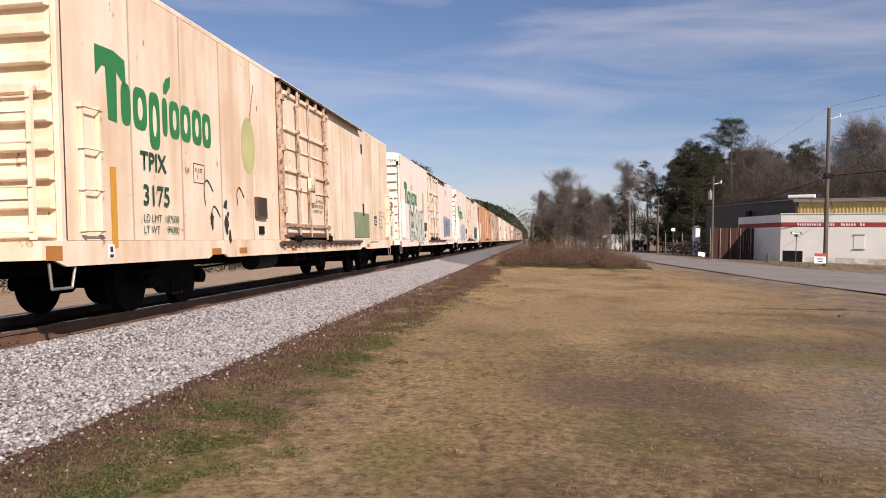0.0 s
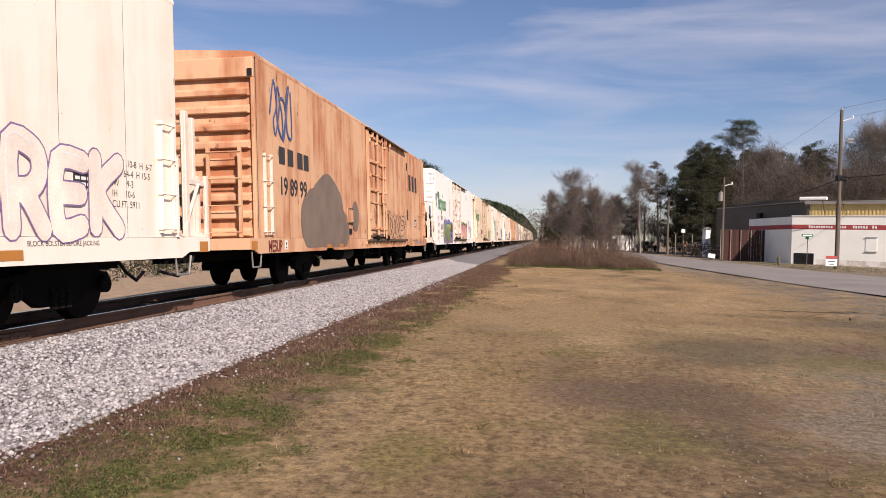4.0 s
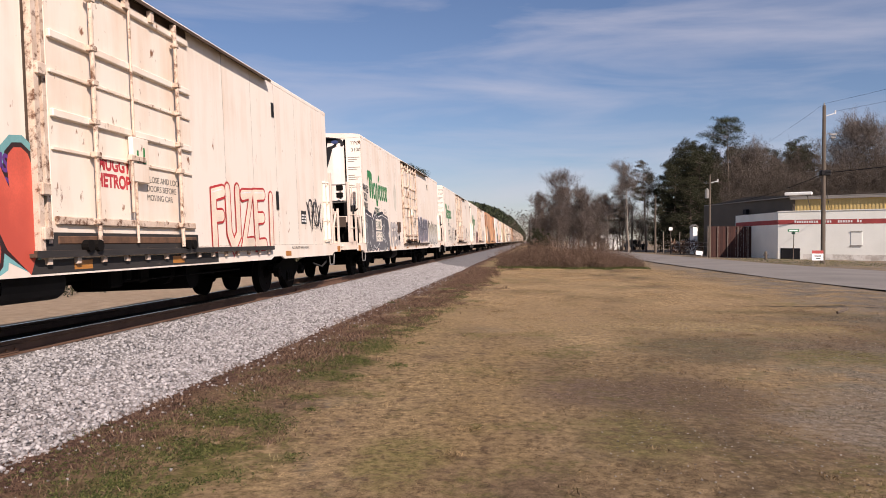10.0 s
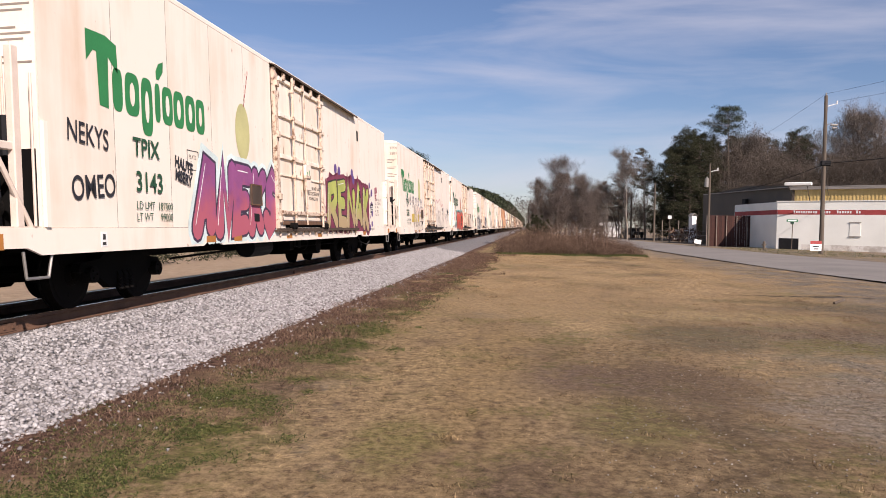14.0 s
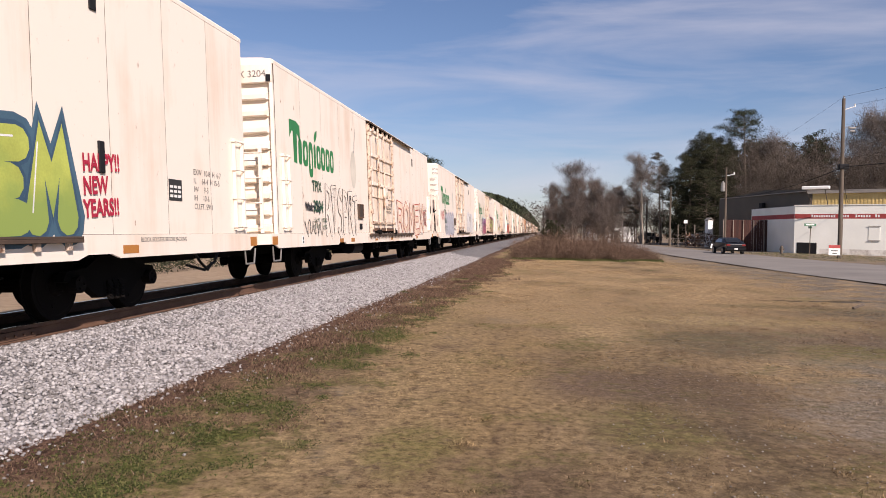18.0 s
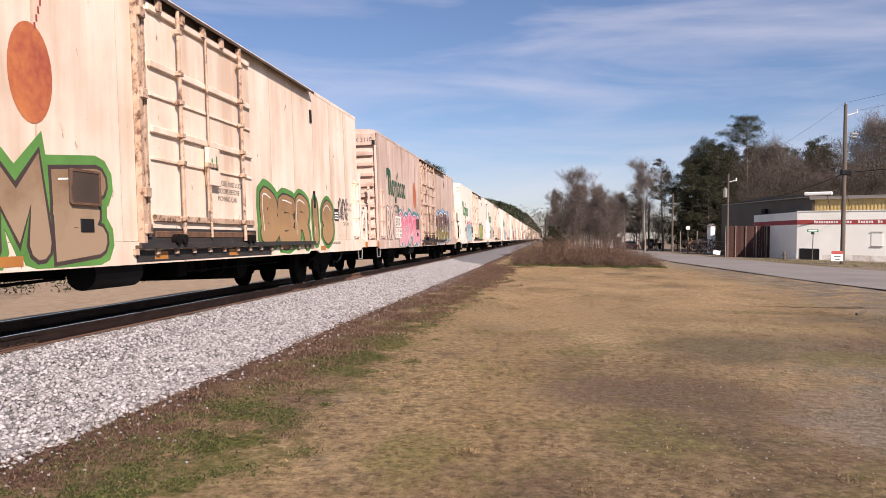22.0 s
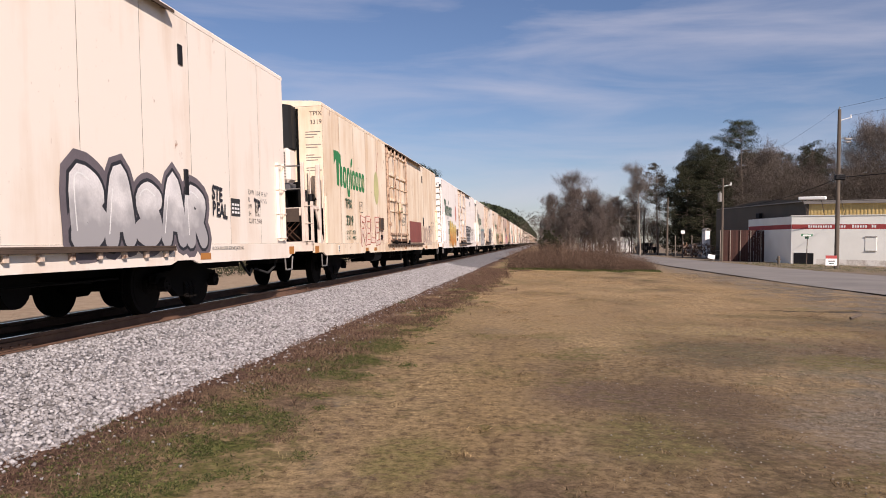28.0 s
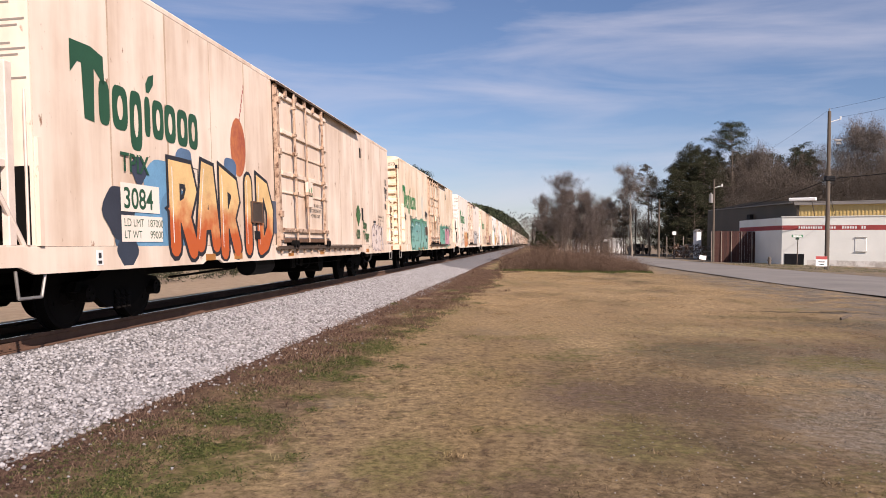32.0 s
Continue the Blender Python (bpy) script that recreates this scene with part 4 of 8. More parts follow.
    bm = boxes((1.641, 1.643, 1.03, 1.11, 0.86, 0.90), (1.641, 1.643, 1.04, 1.10, 0.93, 1.00))
    part("data_plate_print", bm, M["ink"], car)["kind"] = "stuff"
    part("data_plate", boxes((HALF, HALF + 0.004, 17.55, 17.95, 1.58, 1.90)), M["ink"], car, "dark data panel with pale bars")
    part("data_plate_print", boxes(*[(HALF + 0.004, HALF + 0.006, 17.58 + 0.12 * (k % 3), 17.67 + 0.12 * (k % 3), 1.63 + 0.07 * (k // 3), 1.67 + 0.07 * (k // 3)) for k in range(9)]), M["sheetwhite"], car)["kind"] = "stuff"
    ladder_side(car, LONG - 0.55, LONG - 0.2, 1.20, 2.72, 4, mat=mat)
    lettering("dimensions_stencil", "EXW  10-8  H  6-7\nIL     64-4  H 15-5\nIW     9-3\nIH     10-6\nCU.FT. 5911", 0.13, M["ink"], car, 18.35, 2.02, HALF + 0.003)
    lettering("jacking_stencil", "BLOCK BOLSTER BEFORE JACKING", 0.085, M["ink"], car, 16.7, 0.98, 1.641)
    lettering("plate_stencil", "PLATE\n  E", 0.10, M["ink"], car, 3.62, 2.20, HALF + 0.003)
    part("plate_outline", boxes((HALF, HALF + 0.003, 3.56, 3.98, 2.33, 2.345), (HALF, HALF + 0.003, 3.56, 3.98, 2.02, 2.035), (HALF, HALF + 0.003, 3.56, 3.575, 2.035, 2.33), (HALF, HALF + 0.003, 3.965, 3.98, 2.035, 2.33)), M["ink"], car)


def ribbed_end(car, mat="white"):
    """Pressed end with deep level ribs; the gaps between them lie in their own shade. Built at y = 0."""
    part("end_wall", boxes((-1.60, 1.60, -0.012, 0.012, 1.02, 4.597)), M[mat], car)
    part("end_header", boxes((-1.61, 1.61, -0.12, -0.012, 4.20, 4.59), bev=0.015), M[mat], car)
    for k in range(9):
        z = 1.12 + 0.342 * k
        tall = 0.17
        bm = bmesh.new()
        prism(bm, [(-0.012, z), (-0.10, z + 0.004), (-0.115, z + 0.02), (-0.115, z + tall - 0.06), (-0.09, z + tall - 0.02), (-0.012, z + tall)], "x", -1.52, 1.52)
        for v in bm.verts:
            if abs(v.co.x) > 1.4 and v.co.y < -0.05:
                v.co.x *= 0.975
        part("end_rib", bm, M[mat], car)
    for s in (1, -1):
        part("corner_post", boxes((min(s * 1.55, s * 1.622), max(s * 1.55, s * 1.622), -0.10, -0.012, 1.02, 4.20), bev=0.008), M[mat], car)
    part("end_sill", boxes((-1.6, 1.6, -0.5, -0.42, 0.86, 1.08), (-1.6, 1.6, -0.45, 0, 1.04, 1.08)), M[mat], car)
    ladder_end(car, 0.72, 1.36, -0.22, 1.2, 2.75, 4, mat)
    part("grab_iron", rods(((-1.2, -0.26, 1.45), (0.4, -0.26, 1.45), 0.014), ((-1.2, -0.26, 1.45), (-1.2, -0.17, 1.45), 0.014), ((0.4, -0.26, 1.45), (0.4, -0.17, 1.45), 0.014), seg=6), M[mat], car)
    part("brake_step", boxes((-0.9, 0.55, -0.48, -0.18, 1.10, 1.13)), M["steel"], car)
    part("corner_strap", boxes((1.50, 1.60, -0.135, -0.121, 4.22, 4.36)), M["dark"], car)
    ladder_side(car, 0.28, 0.64, 1.20, 2.72, 4, mat="postpaint" if mat == "brown" else mat)


def unit_end(car, mat="white", barrel=False, plain_back=False):
    """The end that carries the cooling unit over an open platform with rails and ladders. Built at y = 0."""
    part("end_wall", boxes((-1.62, 1.62, -0.012, 0.012, 1.02, 4.597)), M[mat], car)
    if barrel:
        bm = boxes((-1.30, 0.92, -0.58, -0.03, 2.62, 3.52), bev=0.09)
        u = part("cooling_unit", bm, M["unitwhite"], car, "white cooling unit with black louvred top")
        part("unit_skirt", boxes((-1.28, 0.90, -0.55, -0.03, 2.44, 2.62), bev=0.02), M["slate"], u, "grey skirt under the unit")
        bm = bmesh.new()
        prism(bm, [(-1.30, -0.02), (0.93, -0.02), (0.93, -0.34), (0.89, -0.46), (0.80, -0.56), (0.66, -0.63), (0.46, -0.67), (-0.84, -0.67), (-1.04, -0.63), (-1.18, -0.56), (-1.27, -0.46), (-1.30, -0.34)], "z", 3.50, 4.585)
        top = part("unit_hood", bm, M["dark"], u, "black barrel-shaped louvred hood")
        for k in range(13):
            z = 3.57 + 0.074 * k
            bm = bmesh.new()
            prism(bm, [(-1.20, -0.565), (-1.05, -0.645), (-0.84, -0.69), (0.46, -0.69), (0.67, -0.645), (0.82, -0.565), (0.80, -0.55), (0.66, -0.62), (0.46, -0.66), (-0.84, -0.66), (-1.04, -0.62), (-1.18, -0.55)], "z", z, z + 0.034)
            part("louvre", bm, M["tyre"], top)
        part("hood_band", boxes((-0.9, 0.5, -0.685, -0.672, 3.50, 3.55)), M["steel"], top)
        for s in (1, -1):
            part("unit_gap", boxes((min(s * 0.94, s * 1.00), max(s * 0.94, s * 1.00), -0.035, -0.014, 2.5, 4.55)), M["black"], car, "dark gap beside the unit")
    else:
        # a moulded white shell, wider at the back, and a black hood set in its upper half
        bm = bmesh.new()
        prism(bm, [(-1.10, -0.03), (1.08, -0.03), (1.08, -0.16), (1.0, -0.30), (0.78, -0.40), (0.5, -0.43), (-0.62, -0.43), (-0.9, -0.40), (-1.06, -0.28), (-1.10, -0.16)], "z", 2.50, 4.40)
        bevel(bm, 0.025, 2)
        u = part("cooling_unit", bm, M["unitwhite"], car, "white moulded cooling unit with black grille hood")
        bm = bmesh.new()
        prism(bm, [(-0.70, 3.56), (0.50, 3.56), (0.60, 3.62), (0.78, 4.22), (1.07, 4.30), (1.09, 4.42), (1.00, 4.56), (0.60, 4.60), (-0.80, 4.60), (-1.05, 4.52), (-1.10, 4.38), (-0.86, 4.2), (-0.76, 3.64)], "y", -0.47, -0.06)
        bevel(bm, 0.03, 2)
        for v in bm.verts:
            if abs(v.co.x) > 0.7 and v.co.y < -0.2:
                v.co.y += min(0.24, (abs(v.co.x) - 0.7) * 0.62)
        top = part("unit_hood", bm, M["dark"], u, "black moulded hood")
        part("hood_grille", made(lambda b: prism(b, [(-0.64, 3.64), (0.46, 3.64), (0.64, 4.40), (0.58, 4.50), (-0.74, 4.50), (-0.80, 4.40)], "y", -0.478, -0.465)), M["black"], top, "black grille panel")
        for k in range(0 if plain_back else 11):
            z = 3.68 + 0.075 * k
            for x0, x1 in ((-0.68 - 0.008 * k, -0.10), (-0.06, 0.46 + 0.012 * k)):
                part("louvre", boxes((x0, x1, -0.492, -0.476, z, z + 0.028)), M["dark"], top)
    part("hood_badge", made(lambda b: prism(b, [((0.36 if barrel else 0.86) + 0.12 * math.cos(a), 4.43 + 0.055 * math.sin(a)) for a in (i * math.pi / 6 for i in range(12))], "y", *((-0.705, -0.692) if barrel else (-0.40, -0.36)))), M["badge"], top, "plain dark blue oval badge")
    if barrel:
        for x0, x1 in ((-1.18, -0.36), (-0.28, 0.50)):
            part("unit_panel", boxes((x0, x1, -0.592, -0.575, 2.74, 3.42), bev=0.006), M["unitwhite"], u)
        part("unit_side_grille", boxes((0.56, 0.84, -0.590, -0.576, 2.72, 3.44)), M["unitwhite"], u)
        for k in range(0 if plain_back else 9):
            part("grille_slot", boxes((0.58, 0.82, -0.594, -0.590, 2.75 + 0.074 * k, 2.792 + 0.074 * k)), M["black"], u)
        sign = part("unit_sign", boxes((-0.70, 0.02, -0.602, -0.594, 2.70, 3.06)), M["sheetwhite"], u, "white sign with dark words")
        for i, word in enumerate(("SATELLITE", "CONTROLLED", "UNIT")):
            face("sign_words", word, 0.105, M["ink"], sign, -0.01, 2.95 - 0.105 * i, -0.6035, align="RIGHT")
        part("paper_notice", boxes((0.08, 0.46, -0.600, -0.5925, 2.76, 3.22)), M["sheetwhite"], u, "white paper notice")
        part("unit_hatch", boxes((0.50, 0.55, -0.598, -0.58, 2.70, 2.80)), M["black"], u)
    else:
        for x0, x1 in ((-0.88, -0.06), (-0.04, 0.66)):
            part("unit_panel", boxes((x0, x1, -0.446, -0.425, 2.60, 3.48), bev=0.008), M["unitwhite"], u)
        part("unit_hatch", boxes((0.10, 0.30, -0.452, -0.44, 2.76, 2.94)), M["black"], u)
        for z in (2.62, 2.86):
            part("side_vent", boxes((0.84, 1.03, -0.40, -0.22, z, z + 0.16), bev=0.01), M["black"], u, "black side vent")
        for s in (1, -1):
            part("unit_gap", boxes((min(s * 1.06, s * 1.12), max(s * 1.06, s * 1.12), -0.035, -0.014, 2.5, 4.55)), M["black"], car, "dark gap beside the unit")
    # open recess under the unit: back sheet painted black for shade, engine and generator
    part("recess_back", boxes((-1.50, 1.12, -0.03, -0.012, 1.08, 2.68), (1.12, 1.58, -0.03, -0.012, 1.08, 1.98)), M["black"], car, "black sheet that paints shade into the recess under the unit")
    part("recess_cheek", boxes((1.06, 1.12, -0.55, -0.03, 1.08, 2.5)), M["black"], car)
    part("engine", boxes((-1.1, 0.75, -0.50, -0.03, 1.95, 2.40), (-0.4, 0.3, -0.54, -0.03, 2.05, 2.4), bev=0.03), M["black"], car, "black diesel engine under the unit")
    part("recess_roof", boxes((-1.42, 1.06, -0.56 if barrel else -0.40, -0.03, 2.41, 2.44)), M["black"], car)
    part("generator", boxes((-1.25, 0.62, -0.82, -0.06, 1.14, 1.66), bev=0.03), M["dark"], car, "dark generator casing on the platform")
    for k in range(0 if plain_back else 5):
        part("casing_rib", boxes((-1.1 + 0.38 * k, -1.07 + 0.38 * k, -0.835, -0.819, 1.18, 1.62)), M["black"], car)
    beam = part("cross_beam", boxes((-1.45, 1.34, -1.02, -0.92, 1.77, 1.97), bev=0.012), M["postpaint"], car)
    part("beam_panel", boxes((0.58, 1.28, -1.036, -1.021, 1.62, 1.95), bev=0.005), M["brownbox"], beam, "dark brown panel on the beam")
    if barrel:
        part("mesh_guard", rods(*[((x, -0.90, 1.14), (x + 0.5, -0.90, 1.64), 0.008) for x in np.linspace(-1.3, 0.8, 16)], *[((x + 0.5, -0.905, 1.14), (x, -0.905, 1.64), 0.008) for x in np.linspace(-1.3, 0.8, 16)], seg=4), M["rail"], car, "rusty diamond wire mesh guard")["kind"] = "stuff"
    part("platform", boxes((-1.55, 1.62, -1.02, -0.012, 1.06, 1.10), (-1.55, 1.62, -1.05, -0.97, 0.90, 1.14)), M["postpaint"], car)
    for x in (1.38, -1.3):
        part("platform_post", boxes((x - 0.045, x + 0.045, -1.05, -0.95, 1.10, 3.06), bev=0.012), M["postpaint"] if mat == "white" else M[mat], car)
    part("handrail", rods(((-1.3, -1.0, 2.98), (1.38, -1.0, 2.98), 0.018), ((-1.3, -1.0, 2.42), (1.38, -1.0, 2.42), 0.016), seg=6), M["steel"], car)
    part("crossover_grab", rods(((0.55, -1.09, 1.02), (1.15, -1.09, 1.02), 0.014), ((0.55, -1.09, 1.02), (0.55, -1.04, 1.06), 0.014), ((1.15, -1.09, 1.02), (1.15, -1.04, 1.06), 0.014), seg=6), M[mat], car)
    ladder_end(car, 1.46, 1.60, -1.0, 1.15, 2.0, 3, "postpaint")
    part("side_post", boxes((1.53, 1.62, -0.42, -0.30, 1.08, 3.06), bev=0.012), M["postpaint"], car)
    part("side_rail", boxes((1.54, 1.60, -1.0, -0.3, 1.92, 2.01), bev=0.01), M["postpaint"], car)
    part("side_handrail", rods(((1.60, -1.0, 1.1), (1.60, -1.0, 2.0), 0.022), ((1.60, -0.75, 1.95), (1.60, -0.18, 1.1), 0.03), ((1.64, -0.15, 1.1), (1.64, -0.15, 2.8), 0.016), ((1.30, -0.15, 2.1), (1.30, -0.15, 3.0), 0.016), seg=6), M["postpaint"], car)
    part("pipe_valve", rods(((1.3, -0.1, 1.9), (1.3, -0.1, 2.35), 0.08), ((1.3, -0.1, 2.1), (1.5, -0.2, 2.25), 0.025), ((1.18, -0.12, 1.1), (1.18, -0.12, 2.45), 0.03), seg=8), M["dark"], car)
    part("air_tank", rods(((1.2, -0.25, 1.32), (1.2, -0.75, 1.32), 0.15), seg=12), M["black"], car)
    part("corner_gusset", boxes((HALF, HALF + 0.04, 0.02, 0.09, 1.09, 2.3)), M[mat], car)


def wordmark(car, mat="green", back=0.0):
    """The green mark on the side: a flagged block, a row of plain lozenges and a leaf."""
    x1 = HALF + 0.005

    def outline(pts):
        bm = bmesh.new()
        bm.faces.new([bm.verts.new((x1, back + 0.84 + (u - 0.84) * 0.96, v - 0.07)) for u, v in pts])
        return bm

    w = part("wordmark", outline(((0.84, 3.26), (1.0, 3.42), (1.08, 3.42), (1.12, 2.74), (1.34, 2.72), (1.36, 3.40), (1.60, 3.22), (1.58, 3.60), (1.30, 3.67), (0.84, 3.66))), M[mat], car, "green wordmark painted as plain shapes")
    for cy, cz, ry, rz in ((1.58, 3.01, 0.13, 0.29), (1.97, 3.01, 0.20, 0.30), (2.39, 2.90, 0.17, 0.42), (2.72, 3.01, 0.085, 0.29), (3.04, 3.01, 0.175, 0.29), (3.43, 3.01, 0.185, 0.29), (3.85, 3.01, 0.185, 0.29), (4.24, 3.01, 0.175, 0.29)):
        angles = [i * math.pi / 10 for i in range(20)]
        part("mark_shape", outline([(cy + ry * math.copysign(abs(math.cos(q)) ** 0.55, math.cos(q)), cz + rz * math.copysign(abs(math.sin(q)) ** 0.55, math.sin(q))) for q in angles]), M[mat], w)
        if ry > 0.15:
            inner = [(cy + ry * 0.36 * math.cos(q), cz + rz * 0.55 * math.sin(q)) for q in angles]
            o = part("mark_opening", outline(inner), M["white"], w)
            o.matrix_basis = pose(0.002, 0, 0)
    part("mark_leaf", outline(((2.70, 3.36), (2.78, 3.36), (2.92, 3.50), (2.94, 3.66), (2.78, 3.60), (2.69, 3.48))), M[mat], w)


def fruit(car, tint):
    ry, rz = (0.30, 0.54) if tint is FRUIT["pale"] else (0.36, 0.55)
    """A fruit with a striped straw."""
    bm = bmesh.new()
    bm.faces.new([bm.verts.new((HALF + 0.005, 5.98 + ry * math.cos(a), 2.92 + rz * math.sin(a))) for a in (i * 2 * math.pi / 28 for i in range(28))])
    o = part("fruit_picture", bm, tint, car, "faded painted fruit")
    bm = boxes(*[(HALF + 0.005, HALF + 0.007, 6.06 + 0.035 * k, 6.09 + 0.035 * k, 3.42 + 0.095 * k, 3.49 + 0.095 * k) for k in range(8)])
    part("straw_picture", bm, M["redband"] if tint is not FRUIT["pale"] else M["steel"], o)


FRUIT = {
    "pale": plain("faded_fruit", (0.62, 0.575, 0.485), 0.6, 0, 0.14),
    "lime": plain("yellow_green_fruit", (0.50, 0.48, 0.22), 0.6, 0, 0.15),
    "orange": paint("orange_fruit", (0.56, 0.19, 0.06), (0.34, 0.075, 0.04), 0.6, 1.1, 12, 0.0, spread=0.35),
    "peach": paint("peach_fruit", (0.66, 0.34, 0.22), (0.52, 0.15, 0.13), 0.6, 1.1, 12, 0.0, spread=0.35),
}


def recolour(car, mat):
    """Another coat of paint and grime for a copied car."""
    swap = {M["white"]: M[mat], M["doorpaint"]: M[mat]}
    if mat != "clean":
        swap[M["rust"]] = M["rustheavy"]
    for o in car.children_recursive:
        for s in o.material_slots:
            if s.material in swap:
                other = swap[s.material]
                s.link = "OBJECT"
                s.material = other


# pieces of spray paint: letters drawn in thick strokes, over a cloud of background colour
SPRAY = {}


def spray(c, low=None):
    """Spray paint, fading from one colour to another down the height of a piece."""
    if (c, low) not in SPRAY:
        m = plain("spray_paint", c, 0.6, 0, 0.2)
        if low:
            n, l = m.node_tree.nodes, m.node_tree.links
            top = n["Principled BSDF"].inputs["Base Color"].links[0].from_socket
            co, sep, cloud = n.new("ShaderNodeTexCoord"), n.new("ShaderNodeSeparateXYZ"), n.new("ShaderNodeTexNoise")
            cloud.inputs["Scale"].default_value, cloud.inputs["Detail"].default_value = 2.6, 4
            l.new(co.outputs["Object"], sep.inputs[0])
            l.new(co.outputs["Object"], cloud.inputs["Vector"])
            add = n.new("ShaderNodeMath")
            add.operation = "MULTIPLY_ADD"
            l.new(cloud.outputs["Fac"], add.inputs[0])
            add.inputs[1].default_value = 1.3
            l.new(sep.outputs["Z"], add.inputs[2])
            fade, mix = n.new("ShaderNodeMapRange"), n.new("ShaderNodeMix")
            fade.inputs["From Min"].default_value, fade.inputs["From Max"].default_value = 2.0, 2.5
            l.new(add.outputs[0], fade.inputs["Value"])
            mix.data_type = "RGBA"
            mix.inputs[6].default_value = (*low, 1)
            l.new(fade.outputs["Result"], mix.inputs[0])
            l.new(top, mix.inputs[7])
            l.new(mix.outputs[2], n["Principled BSDF"].inputs["Base Color"])
        SPRAY[(c, low)] = m
    return SPRAY[(c, low)]


# strokes of each letter in a box one unit wide and high
LETTERS = {
    "A": "0 0 .38 1 .62 1 1 0|.2 .34 .8 .34", "B": ".1 0 .1 1 .7 .96 .86 .76 .5 .53 .95 .3 .8 .04 .1 0", "C": ".95 .8 .6 1 .15 .85 .05 .45 .25 .08 .6 0 .95 .2",
    "D": ".1 0 .1 1 .6 .95 .95 .6 .9 .3 .6 .05 .1 0", "E": ".95 1 .1 .95 .1 0 .95 .03|.1 .5 .8 .52", "F": ".95 1 .12 .95 .1 0|.1 .52 .75 .55", "G": ".95 .85 .55 1 .1 .8 .05 .35 .35 0 .9 .1 .92 .45 .55 .45",
    "H": ".1 0 .1 1|.9 0 .9 1|.1 .5 .9 .5", "I": ".5 0 .5 1", "J": ".85 1 .8 .3 .5 0 .1 .2", "K": ".1 0 .1 1|.95 1 .2 .5 .95 0", "L": ".1 1 .1 .02 .95 .05", "M": "0 0 .15 1 .5 .45 .85 1 1 0",
    "N": ".08 0 .08 1 .92 0 .92 1", "O": ".5 1 .1 .8 .08 .25 .5 0 .92 .25 .9 .8 .5 1", "P": ".1 0 .1 1 .8 .95 .92 .7 .7 .45 .1 .45", "R": ".1 0 .1 1 .8 .95 .9 .72 .65 .5 .15 .48 .55 .45 1 0",
    "S": ".92 .85 .5 1 .1 .8 .3 .55 .85 .42 .88 .15 .5 0 .05 .15", "T": ".05 .95 .95 1|.5 .97 .5 0", "U": ".08 1 .1 .2 .45 0 .85 .2 .92 1", "V": ".05 1 .5 0 .95 1", "W": "0 1 .2 0 .5 .6 .8 0 1 1",
    "X": ".05 1 .95 0|.95 1 .05 0", "Y": ".05 1 .5 .5 .95 1|.5 .5 .45 0", "Z": ".05 .95 .92 1 .1 .05 .98 0",
}


def ribbon(bm, pts, w, x, mi):
    """One connected band of half-width w along a line of points, with rounded ends."""
    P = [Vector(p) for p in pts]
    P = [p for i, p in enumerate(P) if i == 0 or (p - P[i - 1]).length > 0.012]
    n = len(P)
    if n < 2:
        return
    left, right = [], []
    for i, p in enumerate(P):
        d0 = (P[i] - P[i - 1]).normalized() if i else (P[1] - P[0]).normalized()
        d1 = (P[i + 1] - P[i]).normalized() if i < n - 1 else d0
        t = (d0 + d1)
        t = t.normalized() if t.length > 0.2 else d1
        nrm = Vector((-t.y, t.x))
        k = w / max(0.62, nrm.dot(Vector((-d1.y, d1.x))))
        left.append(p + nrm * k)
        right.append(p - nrm * k)
    xx = lambda i: x + 0.00004 * i
    L = [bm.verts.new((xx(i), q.x, q.y)) for i, q in enumerate(left)]
    R = [bm.verts.new((xx(i), q.x, q.y)) for i, q in enumerate(right)]
    for i in range(n - 1):
        bm.faces.new((R[i], R[i + 1], L[i + 1], L[i])).material_index = mi
    for i, sgn in ((0, -1), (n - 1, 1)):
        d = (P[1] - P[0]).normalized() if i == 0 else (P[-1] - P[-2]).normalized()
        arc = [bm.verts.new((xx(i), *(P[i] + (d * sgn * math.sin(q) + Vector((-d.y, d.x)) * math.cos(q)) * w))) for q in (math.pi * k / 5 for k in range(1, 5))]
        f = [L[i], *arc, R[i]]
        bm.faces.new(f if sgn < 0 else f[::-1]).material_index = mi


def smooth(pts, k=4):
    """A softened line through the points."""
    P = [Vector(p) for p in pts]
    out_ = []
    for i in range(len(P) - 1):
        a, p, q, b = P[max(i - 1, 0)], P[i], P[i + 1], P[min(i + 2, len(P) - 1)]
        for j in range(k):
            t = j / k
            out_.append(0.5 * (2 * p + (q - a) * t + (2 * a - 5 * p + 4 * q - b) * t * t + (3 * p - a - 3 * q + b) * t ** 3))
    return out_ + [P[-1]]


PAINT_X = HALF + 0.0135


